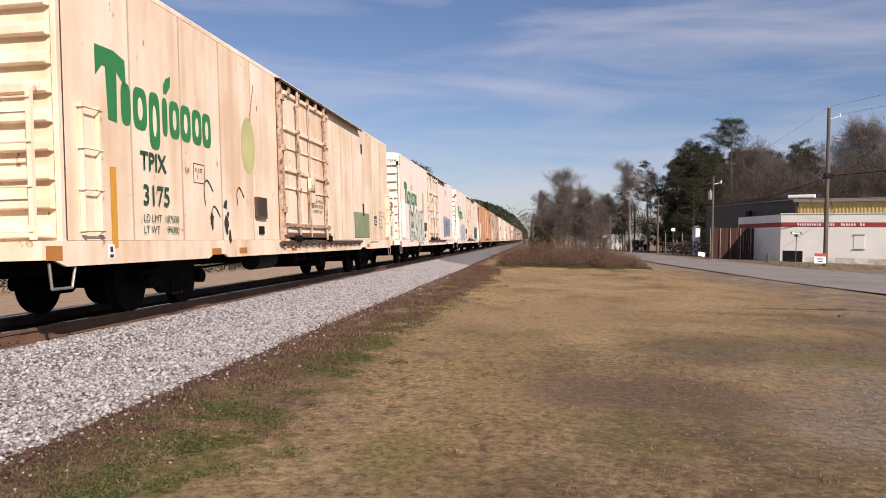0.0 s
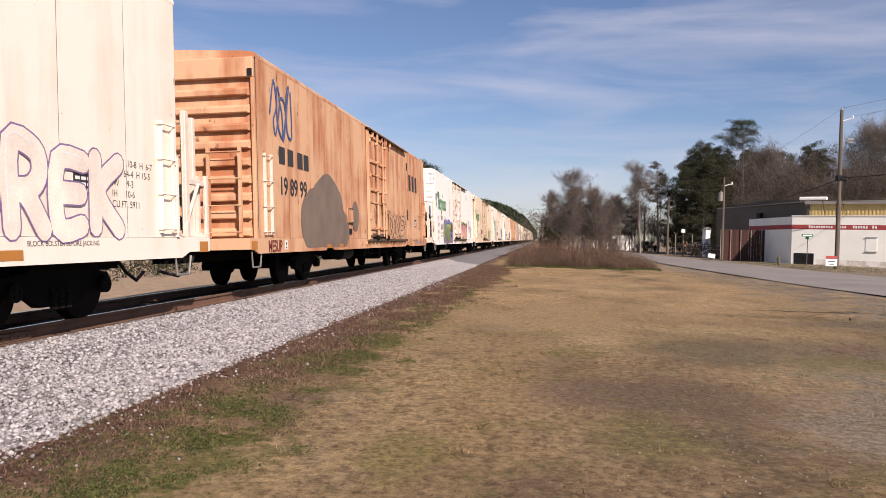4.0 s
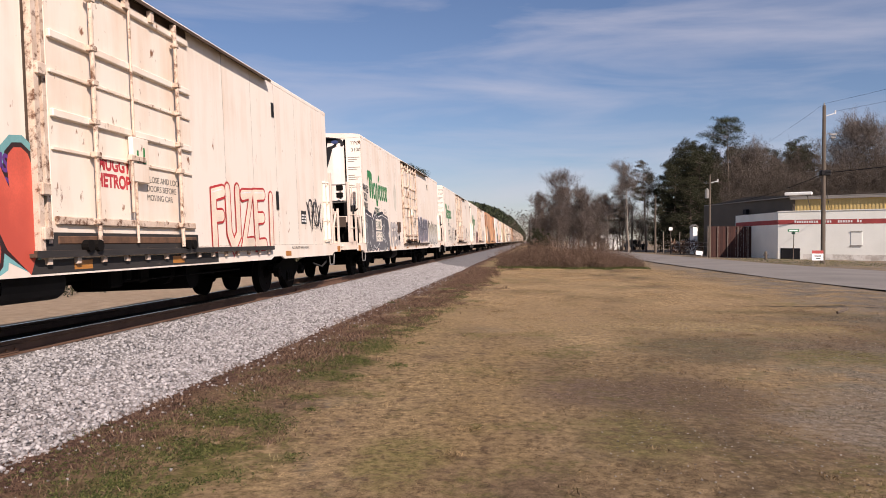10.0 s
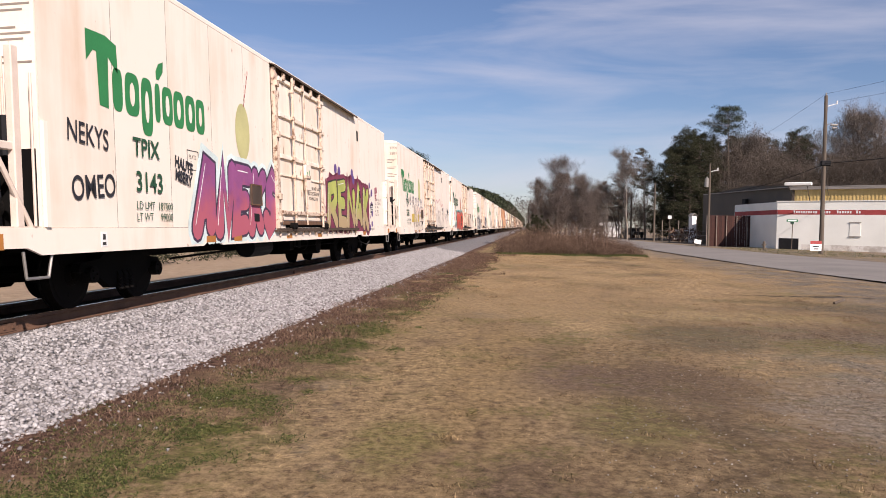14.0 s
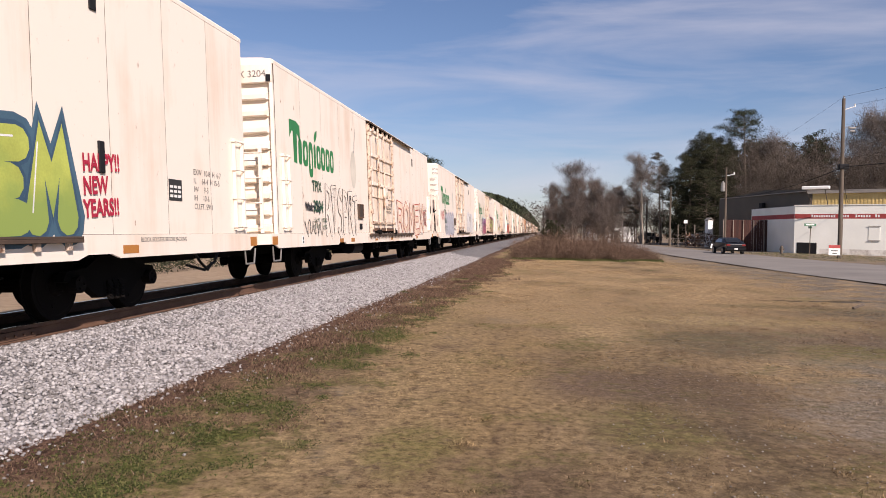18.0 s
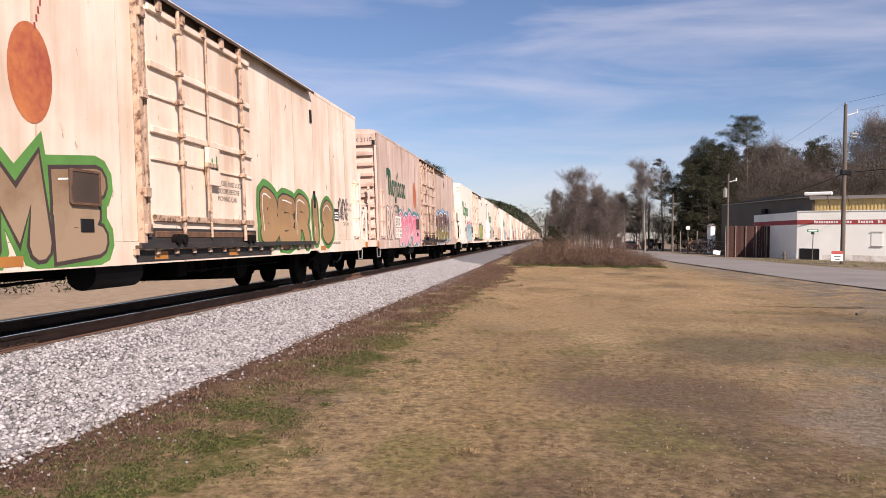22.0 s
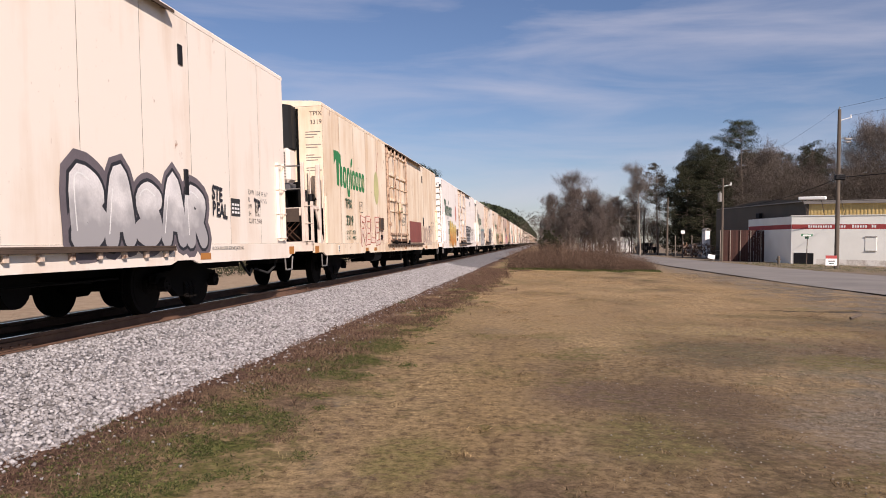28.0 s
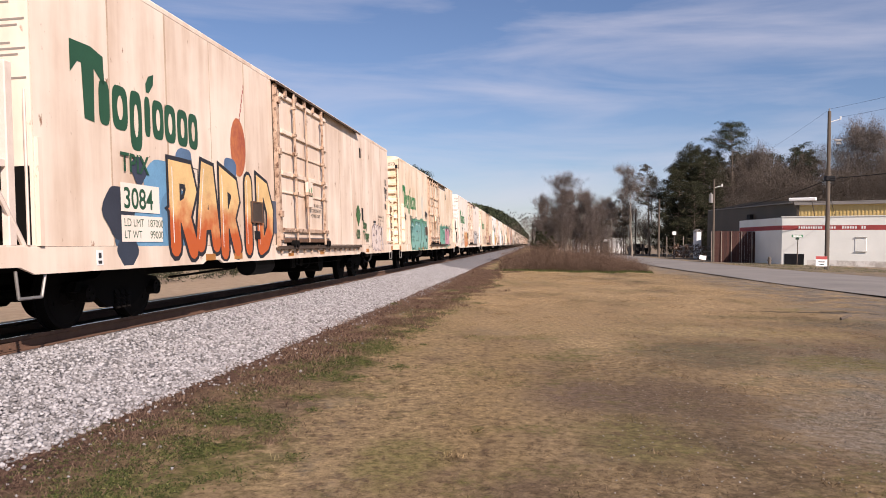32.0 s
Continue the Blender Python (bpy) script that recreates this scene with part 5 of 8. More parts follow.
def graffiti(car, word, y0, y1, z0, z1, fill, edge, halo=None, fat=None, fill2=None, spikes=False, rim=0.04, soft=True, slant=0.0, wild=0.06, shine=(0.75, 0.75, 0.72), label=""):
    """A word sprayed on the side: background cloud, and each letter with its outline, fill and a glint."""
    r = random.Random(word + str(round(y0 * 10)))
    n = len(word)
    adv, h = (y1 - y0) / n, z1 - z0
    fat = fat or min(0.20, 0.235 * adv, 0.155 * h)

    def floor_z(bm):
        for v in bm.verts:
            v.co.z = max(v.co.z, 0.80 + 0.008 * math.sin(v.co.y * 7))

    if spikes:
        line = []
        k = int((y1 - y0) * 5)
        for i in range(k + 1):
            c = y0 - 0.1 + (y1 - y0 + 0.2) * i / k
            line.append((c, z1 - 0.22 + h * 0.10 * math.sin(math.pi * i / k) + (0.0 if i % 2 else 0.30 * r.uniform(0.6, 1.2))))
        bm = bmesh.new()
        bm.faces.new([bm.verts.new((PAINT_X, *q)) for q in line + [(y1 + 0.05, z0), (y0 - 0.05, z0)]])
        floor_z(bm)
        bmesh.ops.triangulate(bm, faces=bm.faces[:])
        part("background_cloud", bm, spray(halo), car, "sprayed background colour with pointed flames")
    mats = [spray(edge), spray(fill, fill2), spray(shine), spray(halo or edge)]
    for i, letter in enumerate(word):
        if letter == " ":
            continue
        lo, hi = z0 + fat + r.uniform(0, 0.08) * h, z1 - fat - r.uniform(0, 0.08) * h
        a, w = y0 + i * adv + fat * 0.75, adv - fat * 1.5
        bm = bmesh.new()
        for j, st in enumerate(LETTERS[letter].split("|")):
            q = [float(v) for v in st.split()]
            pts = [(a + w * (u + r.uniform(-wild, wild)) + slant * v * h, lo + (hi - lo) * (v + r.uniform(-wild, wild) * 0.6)) for u, v in zip(q[::2], q[1::2])]
            if soft:
                pts = smooth(pts)
            if halo:
                ribbon(bm, pts, fat + rim + r.uniform(0.07, 0.13), PAINT_X + 0.0002 + 0.0003 * (i % 2), 3)
            ribbon(bm, pts, fat + rim, PAINT_X + 0.0012 + 0.0005 * (i % 2) + 0.0003 * j, 0)
            ribbon(bm, pts, fat, PAINT_X + 0.0032 + 0.0005 * (i % 2) + 0.0003 * j, 1)
            if fat > 0.08 and j == 0:
                m = max(2, len(pts) // 3)
                ribbon(bm, [(p[0] - 0.35 * fat, p[1] + 0.35 * fat) for p in pts[:m]], 0.011, PAINT_X + 0.0050, 2)
        floor_z(bm)
        part("painted_letter", bm, mats, car, label)


def stroke(bm, pts, w, x, mi):
    ribbon(bm, pts, w, x, mi)


def tag(car, y0, y1, z0, z1, colour, seed, w=0.016, n=9):
    """A quick one-colour scrawl in loops."""
    r = random.Random(seed)
    bm = bmesh.new()
    pts = []
    for i in range(n * 4):
        u = i / (n * 4 - 1)
        pts.append((y0 + (y1 - y0) * u + 0.12 * (z1 - z0) * math.sin(i * 1.9 + seed), (z0 + z1) / 2 + (z1 - z0) / 2 * math.sin(i * 1.35 + r.uniform(-0.5, 0.5)) * r.uniform(0.5, 1)))
    stroke(bm, smooth(pts, 3), w, PAINT_X + 0.003, 0)
    return part("graffiti_tag", bm, spray(colour), car, "thin sprayed tag")


def rivet_lines(car, ys, mat):
    bm = bmesh.new()
    for y in ys:
        for i in range(46):
            z = 1.2 + i * 0.073
            box(bm, HALF + 0.0, HALF + 0.008, y - 0.009, y + 0.009, z - 0.009, z + 0.009)
    o = part("rivets", bm, M[mat], car)
    o["kind"] = "stuff"


def template(kind):
    label = {"ribbed": "white insulated refrigerator car with ribbed end on rails", "short": "cream insulated refrigerator car with ribbed end on rails", "unit": "white refrigerator car with end-mounted cooling unit on rails", "barrel": "white refrigerator car with black barrel-topped cooling unit on rails", "box": "rusty brown insulated boxcar with plug door"}[kind]
    car = thing("boxcar" if kind == "box" else "refrigerator_car", label, "boxcar" if kind == "box" else "freight car", "cars of the train")
    mat = "brown" if kind == "box" else "white"
    near, far = NEAR[kind], FAR[kind]
    underbody(car, near, far, TRUCKS[kind])
    shell(car, mat, 8.69 if kind == "box" else 7.66, near, far, near - (1.05 if kind in ("unit", "barrel") else 0.5), far + (1.05 if kind in ("ribbed", "short") else 0.5))
    plug_door(car, mat, "brown" if kind == "box" else "rust", 8.75 if kind == "box" else 7.72)
    was = set(car.children)
    if kind in ("unit", "barrel"):
        unit_end(car, barrel=kind == "barrel")
    else:
        ribbed_end(car, mat)
    if kind in ("ribbed", "short"):
        near_parts = set(car.children)
        unit_end(car, plain_back=True)
        for o in set(car.children) - near_parts:
            for q in (o, *o.children, *(r for c in o.children for r in c.children)):
                q.data.transform(Matrix.Scale(-1, 4, (0, 1, 0)))
                q.data.flip_normals()
            o.matrix_basis = pose(0, far - near, 0)
    for o in set(car.children) - was:
        o.matrix_basis = pose(0, near, 0) @ o.matrix_basis
    if kind == "box":
        rivet_lines(car, [-0.35] + list(np.linspace(0.4, 7.4, 9)) + list(np.linspace(12.3, 19.9, 11)), "brown")
    else:
        wordmark(car, back=-0.35 if kind == "ribbed" else 0.0)
    return car

# each car from front to rear: place in the train, kind, number, coat, fruit, graffiti
CARS = [
    (-1, "ribbed", "3369", "white", "lime"), (-2, "ribbed", "", "white", "pale"), (-3, "box", "", "brown", ""), (-4, "ribbed", "", "grimy", "pale"), (-5, "barrel", "", "white", "pale"),
    (-6, "ribbed", "", "white", "orange"), (-7, "unit", "", "cream", "pale"), (-8, "ribbed", "", "white", "pale"), (-9, "ribbed", "", "grimy", "pale"), (-10, "unit", "", "white", "lime"),
    (-11, "ribbed", "", "cream", "pale"), (-12, "ribbed", "", "white", "pale"), (-13, "unit", "", "cream", "pale"), (-14, "ribbed", "", "white", "pale"), (-15, "ribbed", "", "grimy", "pale"),
    (0, "short", "3175", "cream", "lime"), (1, "barrel", "3219", "clean", "pale"), (2, "box", "198999", "brown", ""), (3, "ribbed", "3087", "white", "pale"), (4, "barrel", "3221", "white", "pale"),
    (5, "unit", "3100", "white", "pale"), (6, "ribbed", "3055", "white", "orange"), (7, "barrel", "3281", "white", "lime"), (8, "barrel", "3143", "white", "lime"), (9, "barrel", "3306", "white", "pale"),
    (10, "ribbed", "3204", "white", "pale"), (11, "barrel", "3014", "white", "pale"), (12, "ribbed", "3110", "grimy", "orange"), (13, "ribbed", "3260", "dusty", "orange"), (14, "ribbed", "3068", "white", "peach"),
    (15, "ribbed", "3357", "clean", "peach"), (16, "barrel", "3319", "cream", "lime"), (17, "barrel", "3164", "white", "pale"), (18, "ribbed", "3079", "cream", "pale"), (19, "barrel", "3084", "dusty", "orange"),
]
DARKGREEN_MARKS = {"3055", "3110", "3260", "3068", "3357", "3084"}
MARK_SHIFT = {"3110": 0.45, "3084": -0.25, "3281": -0.12, "3221": -0.10, "3055": -0.10, "3204": -0.10, "3068": 0.22, "3079": -0.2}      # marks painted a little forward or back
NUMBER_SHIFT = {"3110": 0.35, "3084": -0.25, "3281": -0.12, "3068": -0.12}
BLACK_BANDS = {"3055", "3281", "3110", "3260", "3068", "3357"}
DOOR_SHIFT = {"3260": 0.32, "3068": 0.32, "3110": 0.32, "3079": 0.30}      # doors set a little further back
MASTERS = {k: template(k) for k in ("ribbed", "short", "unit", "barrel", "box")}
TRAIN = {}
for place, kind, number, coat, frt in CARS:
    if place >= -3 and not any(TRAIN[p]["kind_of_car"] == kind for p in TRAIN if p >= -3):
        car = MASTERS[kind]
    else:
        car = copy_thing(MASTERS[kind], Matrix())
    if place < -3:      # never seen from near
        for o in list(car.children_recursive):
            if o.name.split(".")[0] in ("rung", "rod_bracket", "door_hinge", "door_hanger", "louvre", "brake_shoe", "bearing", "lock_arrow", "door_notice", "dimensions_stencil", "jacking_stencil", "plate_stencil", "data_plate_print", "door_roller", "door_rib", "track_gusset", "hood_badge", "brake_valve", "brake_rigging", "air_hose", "unit_hatch", "unit_panel", "casing_rib", "crossover_grab", "grille_slot", "sign_words", "paper_notice", "plate_outline", "small_box", "gauge_box_rim", "lock_shaft", "operating_lever", "lock_box", "reflector", "data_plate", "sill_step", "spring"):
                bpy.data.objects.remove(o)
    car["kind_of_car"] = kind
    TRAIN[place] = car
for place, kind, number, coat, frt in CARS:
    car = TRAIN[place]
    del car["kind_of_car"]
    if coat not in ("white", "brown"):
        recolour(car, coat)
        car["label"] = {"clean": "clean white refrigerator car with plug door, on rails", "cream": "cream refrigerator car stained orange with dust, on rails", "dusty": "tan refrigerator car coated in brown dust", "grimy": "grimy pinkish-brown refrigerator car with streaked panels"}[coat]
    if kind == "box":
        if number:
            lettering("reporting_mark", "19 89 99", 0.52, M["ink"], car, 0.75, 2.02, HALF + 0.009, bold=0.012)
            for y in (0.75, 1.3, 1.95, 2.4):
                part("owner_mark", boxes((HALF + 0.009, HALF + 0.011, y, y + 0.36, 2.66, 3.02)), M["ink"], car, "owner's initial as a plain black bar")
        for y in (16.25, 17.0, 17.75):
            part("owner_mark", boxes((HALF + 0.009, HALF + 0.011, y, y + 0.44, 3.08, 3.74)), M["ink"], car, "owner's initial as a plain black bar")
        continue
    if frt:
        fruit(car, FRUIT[frt])
    if number in MARK_SHIFT:
        for o in car.children:
            if o.name.startswith(("wordmark", "fruit_picture")):
                o.matrix_basis = pose(0, MARK_SHIFT[number], 0) @ o.matrix_basis
    if number in DOOR_SHIFT:
        for o in car.children:
            if o.name.startswith(("door", "gauge_box", "small_box")):
                o.matrix_basis = pose(0, DOOR_SHIFT[number], 0) @ o.matrix_basis
        part("side_panel", boxes((1.6236, HALF, 7.66, 7.70 + DOOR_SHIFT[number], 1.085, 4.597)), M[coat], car)
    if coat in ("cream", "dusty", "grimy"):
        for y in [*np.linspace(NEAR[kind], 7.66, 6)[1:-1], *np.linspace(11.722, FAR[kind], 7)[1:-1]]:
            w = rnd.uniform(0.012, 0.03)
            part("seam_stain", boxes((HALF, HALF + 0.0012, y - w, y + w, 1.085, 4.597)), M["seamstain"], car)
    if number in BLACK_BANDS:
        d = DOOR_SHIFT.get(number, 0.0)
        part("door_band", boxes((HALF + 0.046, HALF + 0.054, 7.76 + d, 11.74 + d, 1.035, 1.27)), M["band"], car, "black painted band under the door")
        part("door_band", boxes((HALF + 0.101, HALF + 0.105, 7.62 + d, 15.28 + d, 0.98, 1.058)), M["band"], car, "black painted track")
        part("door_band", boxes((1.637, 1.6405, 7.62 + d, 12.6 + d, 0.80, 0.965)), M["band"], car, "black painted sill under the door")
    if number in DARKGREEN_MARKS:
        for o in car.children:
            if o.name.startswith("wordmark"):
                for q in (o, *(k for k in o.children if not k.name.startswith("mark_opening"))):
                    q.material_slots[0].link = "OBJECT"
                    q.material_slots[0].material = M["darkgreen"]
    if not number:
        continue
    gm = M["darkgreen"]
    back = NUMBER_SHIFT.get(number, 0.0)
    lettering("reporting_mark", "TPIX", 0.36, gm, car, 1.86 + back, 2.10, HALF + 0.0215, bold=0.006)
    lettering("car_number", number, 0.40, gm, car, 1.90 + back, 1.60, HALF + 0.0215, bold=0.006)
    if number in ("3100", "3084", "3110"):
        part("number_patch", boxes((HALF + 0.0195, HALF + 0.0205, 1.84 + back, 2.88 + back, 1.55, 1.94), (HALF + 0.0195, HALF + 0.0205, 1.84 + back, 2.95 + back, 1.14, 1.50)), M["white"], car, "pale patch left clear round the number")["kind"] = "stuff"
    lettering("weight_stencil", "LD LMT  187000\nLT WT     99000", 0.155, gm, car, 1.90 + back, 1.35, HALF + 0.0215)
    if kind in ("ribbed", "short"):
        face("end_number", "TPIX " + number, 0.20, M["ink"], car, 1.50, 4.32, NEAR[kind] - 0.1215, align="RIGHT")
    else:
        face("end_number", "TPIX", 0.16, M["ink"], car, 1.46, 4.36, NEAR[kind] - 0.0145)
        face("end_number", number, 0.16, M["ink"], car, 1.46, 4.14, NEAR[kind] - 0.0145)
        for k in range(10):
            z = 3.93 - 0.066 * k - 0.13 * (k > 2) - 0.13 * (k > 4) - 0.13 * (k > 7)
            part("end_notice", boxes((1.18, 1.58 - 0.09 * (k % 3), NEAR[kind] - 0.0155, NEAR[kind] - 0.0145, z, z + 0.024)), M["noticeink"], car, "printed line as a plain bar")

# ---- spray paint, car by car ----
K, W_, GREY = (0.02, 0.02, 0.025), (0.74, 0.73, 0.70), (0.11, 0.11, 0.12)
COAT = (0.78, 0.69, 0.59)


def G(place, word, y0, y1, z0, z1, fill, edge, halo=None, **k):
    graffiti(TRAIN[place], word, y0, y1, z0, z1, fill, edge, halo, **k)


def T(place, y0, y1, z0, z1, c=K, w=0.014, n=6):
    tag(TRAIN[place], y0, y1, z0, z1, c, place * 17 + int(y0 * 7), w, n)


def WORDS(place, rows, size, c=K, turn=0, wide=0.8, bold=0.01):
    for word, y, z in rows:
        lettering("sprayed_word", word, size, spray(c), TRAIN[place], y, z, PAINT_X + 0.003, turn=turn, wide=wide, bold=bold)


def patch(place, y0, y1, z0, z1, c, label, name="faded_patch"):
    part(name, boxes((PAINT_X - 0.001, PAINT_X, y0, y1, z0, z1)), spray(c), TRAIN[place], label)


# cars that ran ahead, seen from afar
G(-1, "BASEK", 1.7, 6.1, 0.95, 2.5, (0.52, 0.54, 0.46), (0.10, 0.17, 0.13))
G(-1, "EROT", 14.6, 18.0, 1.2, 2.5, (0.22, 0.25, 0.34), (0.34, 0.37, 0.44))
G(-2, "SORE", 2.0, 5.8, 0.95, 2.2, (0.45, 0.47, 0.5), (0.12, 0.14, 0.2))
G(-2, "NEKO", 15.0, 18.6, 1.1, 2.3, (0.08, 0.10, 0.14), (0.3, 0.3, 0.34))
G(-4, "RASE", 12.2, 16.8, 1.1, 2.2, (0.12, 0.12, 0.14), (0.4, 0.4, 0.42))
G(-6, "KENO", 2.5, 6.2, 1.0, 2.3, (0.3, 0.1, 0.1), K)
G(-8, "BORE", 12.2, 17.0, 1.1, 2.3, (0.1, 0.2, 0.3), K)
# cream car: worn scrawls, black blots, a yellow stripe
for y, z, ry, rz in ((4.20, 1.42, 0.07, 0.14), (4.78, 1.72, 0.09, 0.10), (4.80, 1.35, 0.09, 0.16), (4.95, 1.12, 0.07, 0.14), (4.88, 1.55, 0.04, 0.05)):
    bm = bmesh.new()
    bm.faces.new([bm.verts.new((PAINT_X + 0.002, y + ry * math.cos(q) * rnd.uniform(0.6, 1.3), z + rz * math.sin(q) * rnd.uniform(0.6, 1.3))) for q in (k * math.pi / 7 for k in range(14))])
    part("black_blot", bm, M["ink"], TRAIN[0], "black paint blot")
for y, z, c in ((3.95, 1.98, 0.30), (4.22, 1.55, 0.22), (5.35, 1.95, 0.2)):
    bm = bmesh.new()
    ribbon(bm, smooth([(y, z - c), (y - 0.03, z), (y + 0.10, z + 0.12), (y + 0.32, z - 0.05)]), 0.012, PAINT_X + 0.001, 0)
    part("drip_line", bm, M["ink"], TRAIN[0])
patch(0, 14.6, 16.7, 1.15, 1.95, (0.22, 0.27, 0.15), "faded green painted-over square")
patch(0, 1.10, 1.24, 0.98, 2.05, (0.55, 0.27, 0.03), "yellow stripe by the ladder", "yellow_stripe")
# barrel-unit car with the green piece on violet and the pink one on green
G(1, "MET", 3.1, 7.2, 0.82, 2.0, (0.24, 0.30, 0.10), (0.04, 0.06, 0.02), (0.20, 0.17, 0.40), spikes=True, fill2=(0.15, 0.19, 0.05), soft=False)
G(1, "BARG", 12.2, 15.7, 0.95, 2.12, (0.66, 0.27, 0.27), (0.015, 0.015, 0.02), (0.17, 0.22, 0.06), fill2=(0.70, 0.42, 0.30), soft=False, rim=0.07, slant=0.12)
for i, wd in enumerate(("CRIS", "APOK", "RESTIN", "PIE")):
    WORDS(1, [(wd, 0.72 + 0.06 * (i % 2), 2.08 - 0.36 * i)], 0.30, (0.66, 0.32, 0.16), 2, 0.85, 0.0)
T(1, 17.0, 17.9, 1.7, 2.5)
T(1, 18.3, 19.3, 1.1, 2.0)
T(1, 0.08, 0.55, 2.7, 3.6, K, 0.022, 3)
# brown boxcar
G(2, "BONEY", 12.0, 15.6, 1.05, 2.0, (0.52, 0.30, 0.17), K, fat=0.075, rim=0.03)
for cy, cz, ry, rz in ((4.3, 1.75, 1.5, 0.95), (5.5, 1.3, 0.9, 0.6), (3.0, 1.5, 0.9, 0.75), (7.15, 1.72, 0.42, 0.44)):
    bm = bmesh.new()
    bm.faces.new([bm.verts.new((PAINT_X + 0.0004 * cy, cy + ry * math.cos(q), max(0.85, cz + rz * math.sin(q) * (1 + 0.05 * math.sin(5 * q))))) for q in (k * math.pi / 14 for k in range(28))])
    part("painted_over_blot", bm, spray((0.17, 0.125, 0.095)), TRAIN[2], "dull grey-brown painted-over blot")
T(2, 0.4, 1.5, 3.1, 4.4, (0.05, 0.10, 0.25), 0.03, 5)
T(2, 9.6, 10.4, 1.5, 2.1, (0.25, 0.05, 0.04), 0.02, 4)
WORDS(2, [("MESUP", 0.0, 0.80)], 0.34, (0.16, 0.03, 0.02))
T(2, 17.6, 19.8, 0.82, 1.0, (0.08, 0.2, 0.35), 0.015)
G(3, "RENEW", 4.5, 7.6, 0.9, 2.1, (0.19, 0.085, 0.085), (0.42, 0.36, 0.36), fill2=(0.28, 0.12, 0.11), soft=False)
T(3, 1.0, 1.8, 2.1, 2.9, (0.06, 0.22, 0.03), 0.035)
T(3, 1.2, 1.9, 1.2, 2.0)
G(3, "SOREK", 14.8, 18.6, 1.0, 2.2, COAT, (0.22, 0.14, 0.28), fat=0.13, rim=0.022)
# car with thin bubble letters in black and in red
G(4, "OSIRUS", 3.0, 6.0, 0.82, 2.1, COAT, K, fat=0.115, rim=0.018)
G(4, "SBCEI", 12.15, 14.8, 1.12, 2.38, COAT, (0.40, 0.03, 0.03), fat=0.15, rim=0.022)
G(4, "DI", 15.85, 16.75, 1.05, 2.1, COAT, K, fat=0.10, rim=0.022)
WORDS(4, [("REC", 14.85, 1.22)], 0.28, (0.5, 0.03, 0.03))
# car with the black and silver piece
G(5, "RSER", 0.35, 4.35, 0.82, 2.1, (0.075, 0.075, 0.085), W_, (0.035, 0.035, 0.045), fill2=(0.13, 0.13, 0.14), rim=0.03, soft=False, slant=-0.05)
G(5, "FEST", 4.7, 6.9, 0.9, 1.9, (0.45, 0.42, 0.40), (0.22, 0.20, 0.22), fat=0.09, rim=0.02)
WORDS(5, [("WHILE", 0.05, 2.86), ("YOU", 0.12, 2.56), ("SINK", 0.14, 2.26)], 0.33, K, -4, 0.75)
G(5, "DANKU", 12.0, 15.4, 1.08, 2.35, (0.10, 0.10, 0.12), (0.42, 0.38, 0.44), fill2=(0.20, 0.19, 0.22), soft=False, rim=0.05)
G(5, "RAWE", 15.8, 19.3, 0.95, 2.1, (0.46, 0.41, 0.32), (0.10, 0.09, 0.085), fill2=(0.58, 0.55, 0.50), rim=0.05)
# red piece in a black outline
G(6, "SEREN", 2.6, 7.75, 0.82, 2.25, (0.60, 0.10, 0.06), (0.03, 0.012, 0.012), (0.16, 0.38, 0.38), fill2=(0.52, 0.08, 0.05), rim=0.055)
WORDS(6, [("KUSH", 6.95, 1.95), ("PHDEN", 6.95, 1.70)], 0.26, (0.12, 0.04, 0.22), -6)
WORDS(6, [("NGC", 0.6, 1.95), ("KREWS", 0.55, 1.62)], 0.32, (0.58, 0.06, 0.16), -6)
T(6, 0.9, 2.6, 1.0, 1.5, (0.12, 0.42, 0.42), 0.035)
WORDS(6, [("YOTUMS", 1.2, 0.98)], 0.28, (0.58, 0.06, 0.16), 4)
WORDS(6, [("MUGGT", 9.0, 2.10), ("HETROPS", 8.95, 1.88)], 0.24, (0.50, 0.04, 0.05), 0, 0.9)
G(6, "FUZEI", 12.35, 15.75, 0.95, 2.25, (0.80, 0.66, 0.52), (0.46, 0.03, 0.03), fat=0.10, rim=0.040, soft=False)
T(6, 18.0, 19.3, 1.4, 2.3, K, 0.022)
# thin black lines with a yellow band
patch(7, 3.3, 6.1, 1.32, 1.70, (0.55, 0.40, 0.08), "yellow sprayed band")
G(7, "MOEP", 4.0, 7.35, 0.85, 2.1, (0.74, 0.58, 0.48), (0.06, 0.05, 0.10), fill2=(0.72, 0.62, 0.50), fat=0.10, rim=0.024, soft=False)
for i in range(6):
    T(7, 1.9 + 0.85 * i, 2.3 + 0.85 * i, 2.05, 2.6, (0.05, 0.06, 0.14), 0.02, 2)
G(7, "CROWUS", 12.0, 16.6, 1.0, 2.2, COAT, (0.42, 0.34, 0.34), fat=0.15, rim=0.014)
bm = bmesh.new()
ribbon(bm, smooth([(11.9, 2.2), (12.6, 2.65), (13.4, 2.55), (14.3, 2.75), (15.2, 2.35), (15.9, 2.5), (16.8, 1.9), (17.9, 1.35)]), 0.02, PAINT_X + 0.002, 0)
part("sprayed_line", bm, spray((0.60, 0.26, 0.28)), TRAIN[7], "pink sprayed wavy line")
WORDS(7, [("CERES", 18.2, 2.1)], 0.40, K, -14, 0.7, 0.014)
